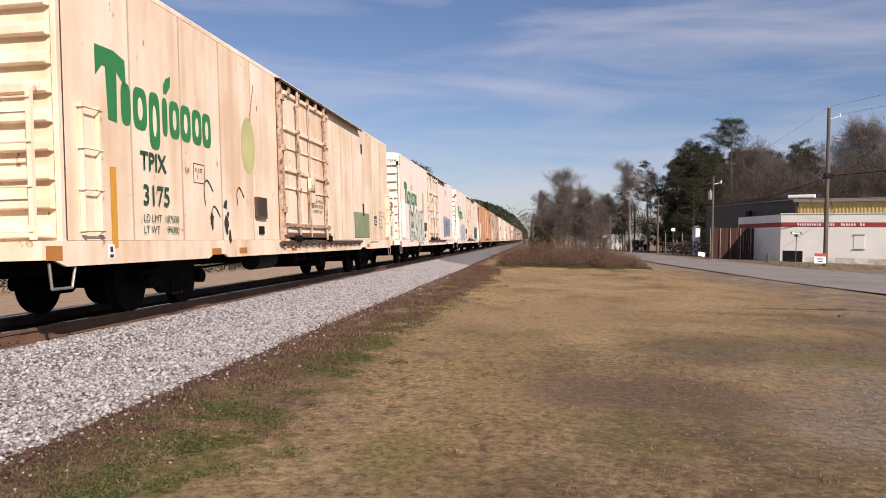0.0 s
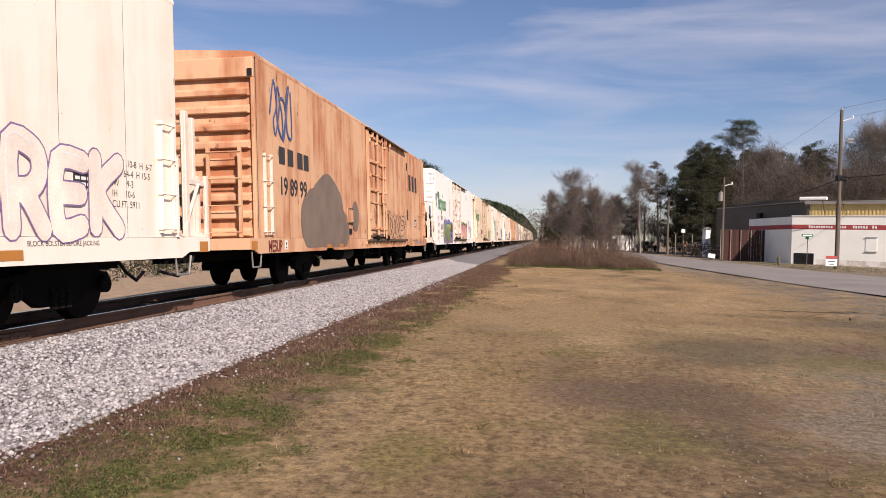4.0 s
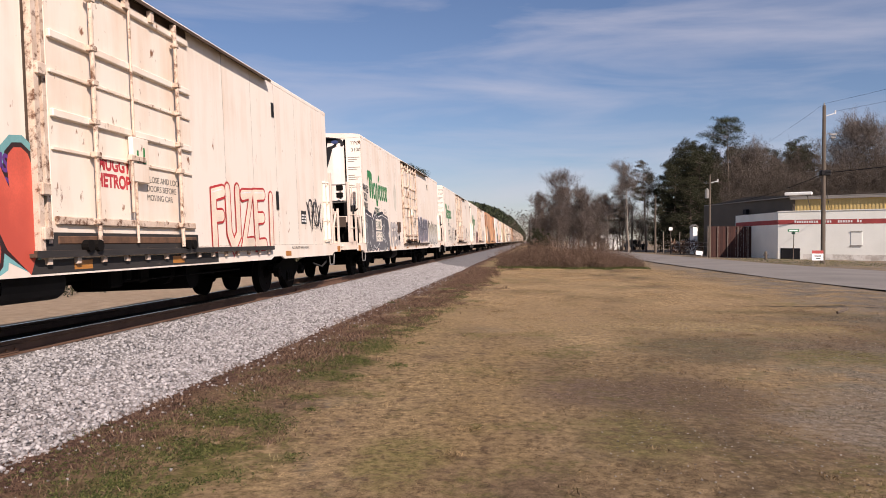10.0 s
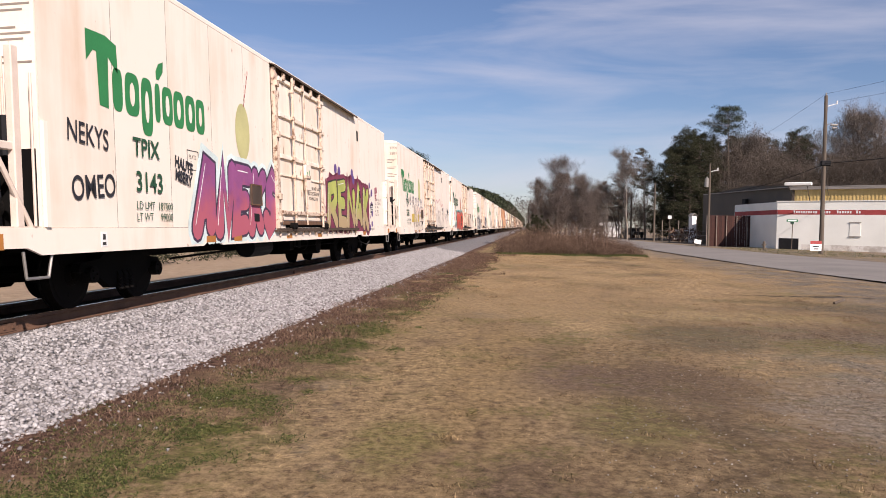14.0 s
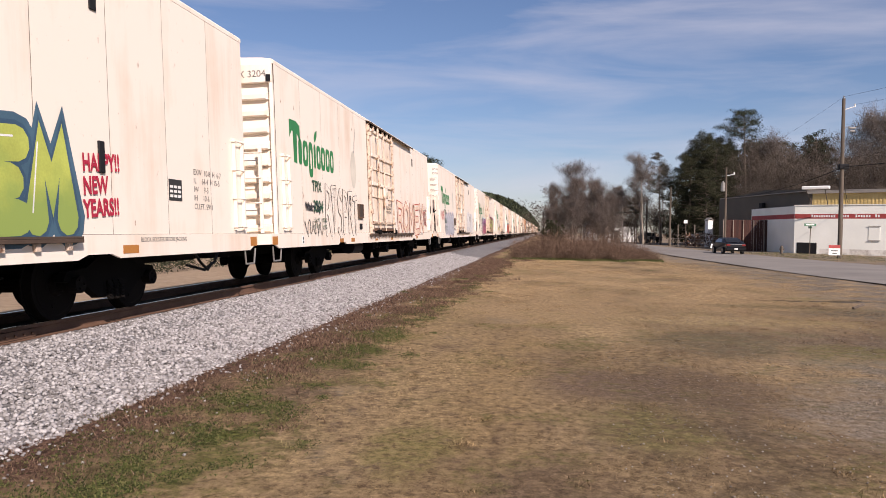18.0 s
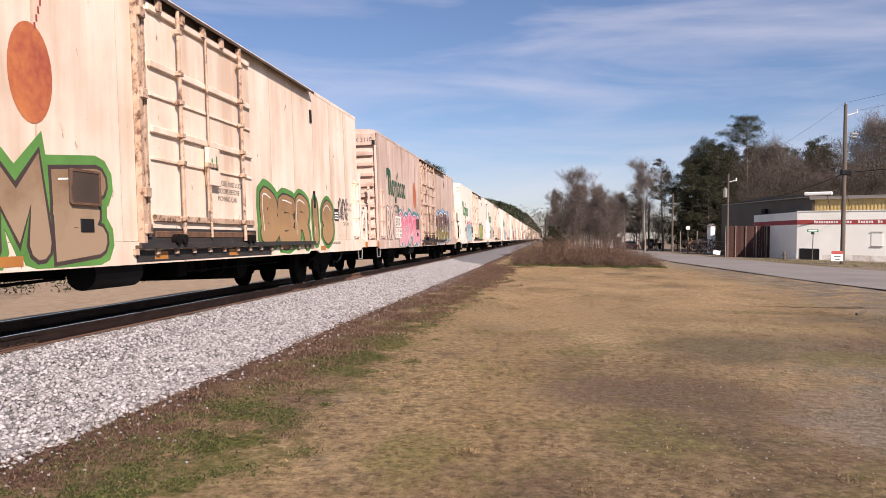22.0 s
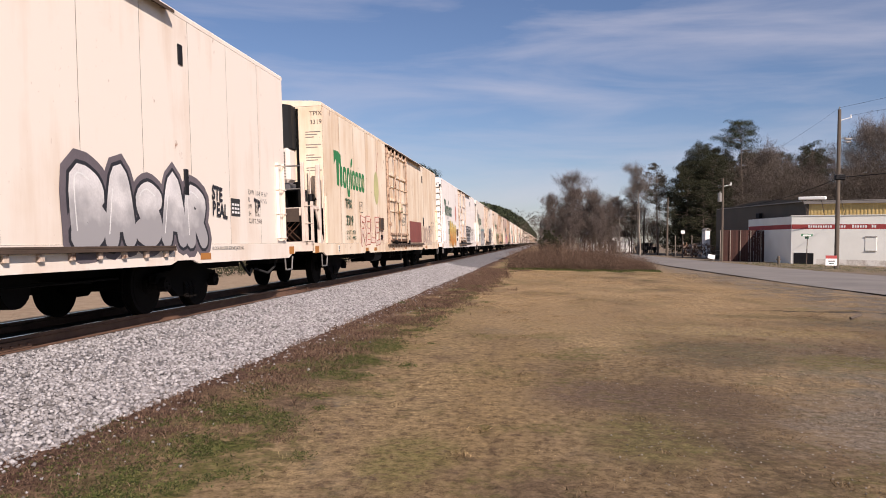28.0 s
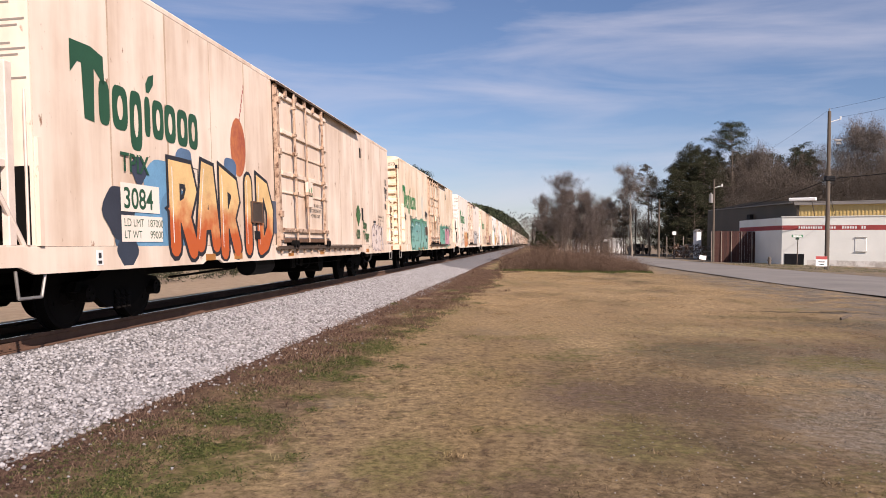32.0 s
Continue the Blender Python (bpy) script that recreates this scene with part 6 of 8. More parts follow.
# violet piece, and the spiky green one
G(8, "ANEKS", 3.7, 7.7, 0.82, 2.35, (0.26, 0.07, 0.20), (0.05, 0.03, 0.06), (0.60, 0.72, 0.70), fill2=(0.42, 0.10, 0.14), soft=False, slant=0.16, rim=0.05)
WORDS(8, [("NEKYS", 0.35, 2.15)], 0.38, K, -3, 0.8, 0.002)
WORDS(8, [("OMEO", 0.42, 1.42)], 0.42, K, 4, 0.8, 0.004)
WORDS(8, [("HAUTE", 3.1, 2.05), ("MSERY", 3.1, 1.84)], 0.24, K, -8)
G(8, "RENAK", 11.9, 17.2, 0.95, 2.45, (0.38, 0.42, 0.10), (0.03, 0.03, 0.02), (0.20, 0.035, 0.07), fill2=(0.42, 0.31, 0.17), spikes=True, soft=False, rim=0.045, wild=0.12, fat=0.17, slant=0.05)
for i in range(14):
    bm = bmesh.new()
    cy, cz, rad = 17.15 + 0.27 * (i % 3) + rnd.uniform(-0.1, 0.1), 0.95 + 0.12 * i, rnd.uniform(0.05, 0.13)
    bm.faces.new([bm.verts.new((PAINT_X + 0.0003 * (i % 3), cy + rad * math.cos(q), cz + rad * math.sin(q))) for q in (k * math.pi / 6 for k in range(12))])
    part("paint_dot", bm, spray((0.13, 0.07, 0.24)), TRAIN[8], "violet paint dot")
for y, z in ((12.9, 2.75), (13.3, 2.7), (14.9, 2.75), (15.05, 2.55)):
    bm = bmesh.new()
    bm.faces.new([bm.verts.new((PAINT_X + 0.0002, y + 0.15 * math.cos(q), z + 0.14 * math.sin(q))) for q in (k * math.pi / 6 for k in range(12))])
    part("paint_dot", bm, spray((0.13, 0.07, 0.24)), TRAIN[8], "violet paint dot")
WORDS(8, [("USA", 18.25, 2.25), ("FT", 18.3, 2.0)], 0.3, (0.35, 0.04, 0.10), 8)
G(9, "SOBE", 2.2, 6.0, 0.95, 2.2, (0.42, 0.42, 0.46), (0.15, 0.15, 0.18), (0.6, 0.55, 0.58))
T(9, 0.7, 1.8, 1.7, 2.3, (0.5, 0.08, 0.08), 0.02)
G(9, "DRUG", 14.0, 18.0, 1.0, 2.5, (0.76, 0.73, 0.70), (0.25, 0.28, 0.42), fat=0.17, rim=0.018)
G(10, "ROMEX", 12.2, 18.4, 1.0, 2.35, (0.76, 0.58, 0.44), (0.42, 0.06, 0.04), fat=0.11, rim=0.034, soft=False)
G(10, "RVSPRT", 2.9, 6.2, 0.95, 2.3, COAT, K, fat=0.06, rim=0.016, soft=False)
WORDS(10, [("Whiskey Dog", 1.3, 1.62)], 0.26, K, 0, 0.8)
WORDS(10, [("WHO!", 4.9, 2.0)], 0.3, K, -10)
T(10, 1.2, 2.6, 1.0, 1.4)
T(10, 18.3, 19.2, 1.3, 2.3, (0.36, 0.05, 0.04), 0.02)
# teal piece edged in white and red
G(11, "FREEA", 3.05, 6.45, 0.85, 2.15, (0.16, 0.36, 0.38), (0.72, 0.74, 0.72), (0.58, 0.07, 0.10), fill2=(0.36, 0.54, 0.54), rim=0.04)
WORDS(11, [("STIK", 6.35, 2.05), ("BATES", 6.3, 1.6)], 0.34, (0.06, 0.08, 0.22), -8)
G(11, "RAEM", 12.0, 15.3, 1.0, 2.25, (0.40, 0.45, 0.09), (0.035, 0.08, 0.13), (0.05, 0.11, 0.16), fill2=(0.25, 0.34, 0.08), soft=False, rim=0.05)
WORDS(11, [("HAPPY!!", 15.45, 1.85), ("NEW", 15.45, 1.57), ("YEARS!!", 15.45, 1.29)], 0.30, (0.42, 0.02, 0.05), 3, 0.75)
# pink piece on teal, brown camouflage piece on blue
G(12, "ROPES", 2.9, 7.5, 0.82, 2.15, (0.62, 0.15, 0.22), (0.72, 0.62, 0.60), (0.06, 0.22, 0.26), fill2=(0.66, 0.30, 0.34), rim=0.035)
G(12, "ROF", 0.7, 2.6, 1.0, 2.3, (0.58, 0.44, 0.36), K, fat=0.09, rim=0.02)
G(12, "SHERDS", 12.3, 17.4, 0.95, 2.5, (0.12, 0.055, 0.04), (0.72, 0.71, 0.68), (0.10, 0.27, 0.42), fill2=(0.20, 0.16, 0.035), soft=False, rim=0.045, wild=0.1)
WORDS(12, [("AMEK", 12.4, 0.82)], 0.22, W_)
# brown pieces on green
G(13, "TOME", 2.9, 7.3, 0.85, 2.0, (0.25, 0.16, 0.09), (0.055, 0.035, 0.03), (0.09, 0.24, 0.05), fill2=(0.34, 0.24, 0.15), rim=0.05, soft=False)
G(13, "BERIS", 12.4, 17.4, 0.95, 2.1, (0.28, 0.165, 0.075), (0.05, 0.03, 0.02), (0.07, 0.22, 0.045), fill2=(0.36, 0.22, 0.10))
T(13, 17.9, 18.8, 1.6, 2.3)
# silver piece on teal, black block letters
G(14, "BENE", 3.3, 6.75, 0.82, 2.2, (0.30, 0.29, 0.29), (0.03, 0.03, 0.04), (0.18, 0.38, 0.38), fill2=(0.52, 0.50, 0.49), rim=0.07)
WORDS(14, [("NGC:", 1.0, 1.62), ("Quickies", 0.92, 1.34), ("13:", 1.35, 1.06)], 0.36, K, -6, 0.75, 0.010)
T(14, -0.05, 0.6, 3.0, 4.0, K, 0.03, 3)
G(14, "EHKRT", 12.0, 16.55, 0.82, 2.45, (0.045, 0.045, 0.055), W_, (0.03, 0.03, 0.04), fat=0.17, fill2=(0.09, 0.09, 0.10), soft=False, rim=0.04, slant=-0.04, wild=0.04)
for y, z in ((16.75, 1.75), (16.95, 1.52), (16.75, 1.3), (16.95, 1.95), (16.9, 1.1), (16.72, 2.1)):
    bm = bmesh.new()
    bm.faces.new([bm.verts.new((PAINT_X, y + 0.075 * math.cos(q), z + 0.075 * math.sin(q))) for q in (k * math.pi / 6 for k in range(12))])
    part("paint_dot", bm, M["ink"], TRAIN[14], "black paint dot")
WORDS(14, [("JIMY", 17.2, 2.15), ("RSER", 17.2, 1.78), ("READ", 17.25, 1.38)], 0.42, K, -3, 0.80, 0.010)
WORDS(14, [(".13.", 16.6, 1.02)], 0.32, K)
WORDS(14, [("Rains", 18.75, 2.15), ("THIS", 18.95, 1.88), ("TOO", 19.0, 1.62)], 0.34, K, 4, 0.75, 0.006)
# yellow piece; a block of grey strokes
G(15, "ADW", 2.4, 5.9, 0.82, 2.25, (0.62, 0.42, 0.10), (0.05, 0.04, 0.03), (0.70, 0.60, 0.28), fill2=(0.60, 0.24, 0.05), rim=0.03)
for i in range(11):
    bm = bmesh.new()
    z = 1.10 + 0.11 * i
    ribbon(bm, smooth([(12.2 + 0.06 * math.sin(i * 2.1), z), (13.2, z + 0.06), (14.4, z + 0.03), (15.3 + 0.08 * math.sin(i * 3.3), z + 0.05)]), 0.045, PAINT_X + 0.0004 * i, 0)
    part("sprayed_bar", bm, spray((0.045, 0.045, 0.05) if i % 3 else (0.34, 0.33, 0.33)), TRAIN[15], "grey sprayed stroke")
T(15, 12.3, 15.4, 1.0, 2.3, (0.5, 0.49, 0.48), 0.012, 5)
G(15, "DTB", 15.7, 17.9, 1.2, 2.15, COAT, K, fat=0.02, rim=0.022, wild=0.1)
WORDS(15, [("DTB", 19.2, 1.2)], 0.3, (0.5, 0.03, 0.05))
G(16, "RELEN", 3.6, 6.9, 1.0, 1.95, (0.74, 0.58, 0.46), (0.46, 0.10, 0.07), fat=0.07, rim=0.024, soft=False)
patch(16, 12.2, 15.2, 1.1, 2.0, (0.24, 0.07, 0.055), "dark red painted-over square")
G(16, "BOSE", 15.6, 18.4, 1.0, 1.9, (0.62, 0.50, 0.40), (0.3, 0.12, 0.10), fat=0.06, rim=0.02)
# orange outline piece; white letters in a black cloud
G(17, "LAZR", 3.7, 6.5, 0.85, 1.98, (0.66, 0.40, 0.16), (0.56, 0.11, 0.05), (0.68, 0.44, 0.24), fill2=(0.66, 0.26, 0.10), rim=0.03, soft=False)
T(17, 0.6, 3.0, 0.9, 1.4, (0.25, 0.2, 0.2), 0.014)
G(17, "BASAR", 12.9, 16.5, 1.0, 2.05, (0.66, 0.64, 0.62), (0.02, 0.02, 0.025), (0.13, 0.11, 0.12), fill2=(0.34, 0.33, 0.33), rim=0.05)
WORDS(17, [("STE", 16.75, 1.85), ("REAL", 16.75, 1.58)], 0.33, K, -4, 0.8, 0.012)
WORDS(17, [("TB", 18.6, 1.72)], 0.34, K, -6, 0.8, 0.012)
WORDS(17, [("LE65", 6.8, 0.98)], 0.3, K)
# teal pieces with dark outlines
G(18, "BERAS", 2.2, 7.2, 0.82, 2.1, (0.13, 0.32, 0.30), (0.03, 0.04, 0.04), (0.11, 0.30, 0.20), fill2=(0.20, 0.42, 0.36), spikes=True, rim=0.045)
WORDS(18, [("Mob", 0.35, 2.2)], 0.40, K, -6, 0.8, 0.015)
WORDS(18, [("WRBT", 6.55, 2.42)], 0.52, K, -6, 0.62, 0.02)
G(18, "JONES", 12.1, 15.0, 0.95, 2.1, (0.11, 0.32, 0.22), (0.03, 0.05, 0.04), (0.10, 0.30, 0.22), fill2=(0.16, 0.40, 0.30))
G(18, "KER", 15.0, 17.2, 0.95, 2.05, (0.50, 0.22, 0.26), (0.03, 0.05, 0.04), (0.10, 0.30, 0.22), fill2=(0.60, 0.28, 0.33))
WORDS(18, [("WEB", 12.0, 2.4)], 0.42, K, -4, 0.7, 0.02)
T(18, 17.2, 18.2, 1.8, 2.4, K, 0.03, 3)
# orange flames with a blue and black cloud round the number
for cy, cz, rad, c in ((1.55, 1.55, 0.36, (0.03, 0.035, 0.05)), (1.75, 1.02, 0.25, (0.03, 0.04, 0.06)), (1.9, 1.15, 0.42, (0.05, 0.09, 0.14)), (2.75, 1.9, 0.5, (0.13, 0.30, 0.46)), (2.4, 1.2, 0.55, (0.12, 0.28, 0.42)), (3.2, 1.5, 0.5, (0.10, 0.22, 0.34)), (3.5, 2.35, 0.3, (0.09, 0.16, 0.26)), (2.1, 2.15, 0.2, (0.04, 0.05, 0.08)), (7.6, 1.7, 0.35, (0.06, 0.08, 0.12)), (5.3, 2.4, 0.3, (0.08, 0.14, 0.24))):
    bm = bmesh.new()
    bm.faces.new([bm.verts.new((PAINT_X - 0.003 + 0.0012 * (c[2] < 0.1) + 0.0003 * cy, cy + rad * math.cos(q) * (1 + 0.12 * math.sin(4 * q + cy)), max(0.82, cz + rad * math.sin(q) * (1 + 0.1 * math.sin(3 * q))))) for q in (k * math.pi / 12 for k in range(24))])
    part("spray_cloud", bm, spray(c), TRAIN[19], "blue and black spray cloud")
G(19, "RARID", 2.95, 7.45, 0.82, 2.5, (0.70, 0.46, 0.20), (0.02, 0.02, 0.025), None, fill2=(0.50, 0.10, 0.02), rim=0.07, soft=False, fat=0.17)
WORDS(19, [("420", 14.95, 1.28), ("Stay", 15.9, 1.60), ("Trippy", 15.9, 1.26)], 0.38, (0.05, 0.12, 0.045), 0, 0.85, 0.012)
for i in range(7):
    bm = bmesh.new()
    q = math.pi / 2 + (i - 3) * 0.32
    ribbon(bm, [(15.3, 1.70), (15.3 + 0.2 * math.cos(q), 1.70 + 0.32 * math.sin(q)), (15.3 + 0.34 * math.cos(q), 1.70 + 0.60 * math.sin(q))], 0.035, PAINT_X + 0.0004 * i, 0)
    part("leaf_stroke", bm, spray((0.045, 0.13, 0.04)), TRAIN[19], "green sprayed leaf")
G(19, "GERFI", 17.2, 19.15, 0.85, 1.75, (0.66, 0.55, 0.48), (0.07, 0.05, 0.11), fat=0.10, rim=0.022)
WORDS(19, [("ML", 19.7, 3.3), ("VDERT", 19.5, 3.0), ("TK", 19.65, 2.72), ("MRS", 19.55, 2.4)], 0.28, K, -4, 0.6)

# ---- trees, shrubs, weeds and grass ----
def tubes(segs, sides=3):
    """Tapered tubes for rows of (p, q, r at p, r at q)."""
    P = np.array([s[0] for s in segs], float)
    Q = np.array([s[1] for s in segs], float)
    R0 = np.array([s[2] for s in segs])
    R1 = np.array([s[3] for s in segs])
    d = Q - P
    d /= np.linalg.norm(d, axis=1)[:, None] + 1e-9
    ref = np.where(np.abs(d[:, 2:3]) > 0.9, np.array([[1.0, 0, 0]]), np.array([[0, 0, 1.0]]))
    u = np.cross(d, ref)
    u /= np.linalg.norm(u, axis=1)[:, None]
    w = np.cross(d, u)
    k = np.arange(sides) * 2 * math.pi / sides
    ring = u[:, None] * np.cos(k)[None, :, None] + w[:, None] * np.sin(k)[None, :, None]
    v = np.concatenate([P[:, None] + ring * R0[:, None, None], Q[:, None] + ring * R1[:, None, None]], 1)
    f = np.array([(i, (i + 1) % sides, sides + (i + 1) % sides, sides + i) for i in range(sides)])
    F = f[None] + (np.arange(len(segs)) * 2 * sides)[:, None, None]
    return v.reshape(-1, 3), F.reshape(-1, 4)


def leaves(centres, radius, per, size, flat=1.0, slim=0.35):
    """Small pointed leaves or needle tufts scattered through clumps round the given centres."""
    c = np.repeat(np.asarray(centres, float), per, 0)
    n = len(c)
    off = nrng.normal(size=(n, 3))
    off /= np.linalg.norm(off, axis=1)[:, None]
    off *= (nrng.uniform(0.15, 1, (n, 1)) ** 0.6) * (np.repeat(np.asarray(radius, float), per)[:, None] if np.ndim(radius) else radius)
    off[:, 2] *= flat
    p = c + off
    a = nrng.normal(size=(n, 3))
    a /= np.linalg.norm(a, axis=1)[:, None]
    b = np.cross(a, nrng.normal(size=(n, 3)))
    b /= np.linalg.norm(b, axis=1)[:, None] + 1e-9
    s = size * nrng.uniform(0.6, 1.4, (n, 1))
    v = np.stack([p - a * s, p + b * s * slim, p + a * s], 1)
    return v.reshape(-1, 3), np.arange(n * 3).reshape(-1, 3)


def branch(segs, tips, p, d, length, r, level, rr, bend=0.25, up=0.15, split=(2, 4), depth=4):
    k = 3
    step = length / k
    q = Vector(p)
    for i in range(k):
        d = (d + Vector((rr.gauss(0, bend), rr.gauss(0, bend), rr.gauss(0, bend) + up)) * 0.5).normalized()
        e = q + d * step
        ra, rb = r * (1 - 0.25 * i), r * (1 - 0.25 * (i + 1))
        segs.append((tuple(q), tuple(e), ra, rb))
        q = e
        if level < depth:
            for _ in range(rr.randint(*split) if i == k - 1 else rr.randint(0, 2)):
                side = Vector((rr.gauss(0, 1), rr.gauss(0, 1), rr.gauss(0, 0.6))).normalized()
                branch(segs, tips, q, (d + side * rr.uniform(0.5, 1.0)).normalized(), length * rr.uniform(0.5, 0.75), rb * rr.uniform(0.5, 0.75), level + 1, rr, bend, up, split, depth)
    tips.append(tuple(q))


TWIG = islands("bare_twigs", ((0.060, 0.046, 0.037), (0.105, 0.083, 0.067), (0.165, 0.135, 0.111)), 0.95)
PALETWIG = islands("pale_bare_twigs", ((0.085, 0.07, 0.060), (0.14, 0.118, 0.103), (0.20, 0.172, 0.152)), 0.95)
YOUNGTWIG = islands("brown_sapling_twigs", ((0.055, 0.042, 0.036), (0.098, 0.077, 0.066), (0.16, 0.13, 0.113)), 0.95)
NEEDLE = islands("pine_needles", ((0.010, 0.014, 0.008), (0.020, 0.028, 0.013), (0.034, 0.043, 0.020), (0.056, 0.064, 0.030)), 0.8)
OLIVE = islands("evergreen_leaves", ((0.010, 0.012, 0.006), (0.022, 0.026, 0.011), (0.038, 0.040, 0.019), (0.062, 0.058, 0.030)), 0.8)
GREYPINE = islands("dry_grey_needles", ((0.035, 0.033, 0.024), (0.06, 0.056, 0.042), (0.10, 0.09, 0.070)), 0.9)
RUSSET = islands("dead_leaves", ((0.030, 0.023, 0.017), (0.056, 0.044, 0.034), (0.088, 0.070, 0.055), (0.135, 0.111, 0.089)), 0.9)
BRUSH = islands("dead_brush", ((0.028, 0.016, 0.011), (0.076, 0.044, 0.031), (0.14, 0.088, 0.060), (0.27, 0.185, 0.125)), 0.9)


def join(*pieces):
    """Joins meshes of triangles or of quads given as arrays."""
    vs, fs, n = [], [], 0
    for v, f in pieces:
        vs.append(v)
        fs.append(f + n)
        n += len(v)
    return np.concatenate(vs), np.concatenate(fs)


def haze(tips, per, length, width):
    """Fine twigs that fan upwards from the ends of the branches, each a thin sliver."""
    p = np.repeat(np.asarray(tips, float), per, 0)
    n = len(p)
    p = p + nrng.normal(0, length * 0.35, (n, 3))
    d = nrng.normal(0, 0.55, (n, 3)) + np.array([0, 0, 0.75])
    d *= length * nrng.uniform(0.5, 1.2, (n, 1)) / np.linalg.norm(d, axis=1)[:, None]
    w = np.cross(d, nrng.normal(size=(n, 3)))
    w *= width / (np.linalg.norm(w, axis=1)[:, None] + 1e-9)
    v = np.stack([p - w, p + w, p + d], 1)
    return v.reshape(-1, 3), np.arange(n * 3).reshape(-1, 3)


def bare_tree(seed, h, label, mat=None, depth=5, spread=1.0, fine=7, low=2):
    """A leafless tree: trunk, upswept limbs, and a haze of fine twigs."""
    rr = random.Random(seed)
    t = thing("bare_tree", label, "tree", "winter woods")
    segs, tips = [], []
    d = Vector((rr.gauss(0, 0.03), rr.gauss(0, 0.03), 1)).normalized()
    p, r = Vector((0, 0, 0)), h * 0.011
    for i in range(7):
        q = p + (d + Vector((rr.gauss(0, 0.04), rr.gauss(0, 0.04), 0))) * h * 0.115
        segs.append((tuple(p), tuple(q), r, r * 0.84))
        if i >= low:
            for _ in range(2 if i < 6 else 4):
                a = rr.uniform(0, 6.28)
                branch(segs, tips, q, Vector((math.cos(a) * 0.55 * spread, math.sin(a) * 0.55 * spread, 0.9)).normalized(), h * rr.uniform(0.13, 0.20) * (1.15 - 0.05 * i), r * 0.42, 2, rr, 0.22, 0.16, (2, 3), depth)
        p, r = q, r * 0.84
    k = h / max(q[2] for _, q, _, _ in segs)
    segs = [(tuple(np.multiply(a, k)), tuple(np.multiply(c, k)), e, f) for a, c, e, f in segs]
    tips = [tuple(np.multiply(q, k)) for q in tips]
    big = [s for s in segs if s[2] > h * 0.0030]
    small = [(a, c, max(e, 0.007), max(f, 0.005)) for a, c, e, f in segs if e <= h * 0.0030]
    o = sheet("trunk", *tubes(big, 6), M["palebark"] if mat is PALETWIG else M["bark"])
    o.parent = t
    v, f = tubes(small, 3)
    tri = np.concatenate([f[:, (0, 1, 2)], f[:, (0, 2, 3)]])
    o = sheet("crown", *join((v, tri), haze(tips, fine, h * 0.045, 0.007)), mat or TWIG)
    o.parent = t
    return t


def pine_tree(seed, h, label, mat=None, low=0.45, wide=0.16, dense=1.0, name="pine_tree", round_top=0.55, limbs=30, flat=0.5, tuft=1.0):
    """A pine or evergreen: bare lower trunk, limbs that end in flattened tufts, a rounded crown with gaps."""
    rr = random.Random(seed)
    t = thing(name, label, "tree", "winter woods")
    segs, cents, rads = [], [], []
    lean = Vector((rr.gauss(0, 0.02), rr.gauss(0, 0.02), 1))
    for i in range(8):
        segs.append((tuple(lean * h * i / 8), tuple(lean * h * (i + 1) / 8 * (0.985 if i == 7 else 1)), h * 0.011 * (1 - i / 9), h * 0.011 * (1 - (i + 1) / 9)))
    n = int(limbs * dense)
    for i in range(n):
        v = (i + rr.random()) / n
        u = low + (0.97 - low) * v
        a = rr.uniform(0, 6.28)
        reach = h * wide * math.sin(math.pi * min(1.0, 0.16 + 0.80 * v)) ** round_top * rr.uniform(0.45, 1.1)
        b = lean * h * u
        e = b + Vector((math.cos(a) * reach, math.sin(a) * reach, reach * rr.uniform(0.0, 0.35)))
        segs.append((tuple(b), tuple(e), h * 0.003, 0.015))
        for k in range(3):
            c = b.lerp(e, rr.uniform(0.6, 1.05)) + Vector((rr.gauss(0, 0.25), rr.gauss(0, 0.25), rr.gauss(0.1, 0.2)))
            cents.append(tuple(c))
            rads.append(h * rr.uniform(0.026, 0.050) * tuft)
    cents.append(tuple(lean * h * 0.975))
    rads.append(h * 0.03)
    o = sheet("trunk", *tubes(segs, 5), M["bark"])
    o.parent = t
    o = sheet("crown", *leaves(cents, rads, int(95 * dense ** 0.3), 0.115, flat, 0.4), mat or NEEDLE)
    o.parent = t
    return t


def scrub_tree(seed, h, label, mat):
    """A thicket tree hung with dead leaves and vines."""
    rr = random.Random(seed)
    t = thing("thicket_tree", label, "tree", "winter woods")
    segs, tips = [], []
    for _ in range(4):
        a = rr.uniform(0, 6.28)
        branch(segs, tips, (rr.gauss(0, 0.5), rr.gauss(0, 0.5), 0), Vector((math.cos(a) * 0.25, math.sin(a) * 0.25, 1)).normalized(), h * 0.55, h * 0.010, 1, rr, 0.22, 0.15, (2, 3), 4)
    k = h / max(q[2] for _, q, _, _ in segs)
    segs = [(tuple(np.multiply(a, k)), tuple(np.multiply(c, k)), e * k, f * k) for a, c, e, f in segs]
    tips = [tuple(np.multiply(q, k)) for q in tips]
    o = sheet("trunk", *tubes([(a, c, max(e, 0.007), max(f, 0.005)) for a, c, e, f in segs], 3), TWIG)
    o.parent = t
    o = sheet("crown", *join(leaves(tips, h * 0.06, 8, 0.07, 1.0, 0.4), haze(tips, 8, h * 0.06, 0.008)), mat)
    o.parent = t
    return t


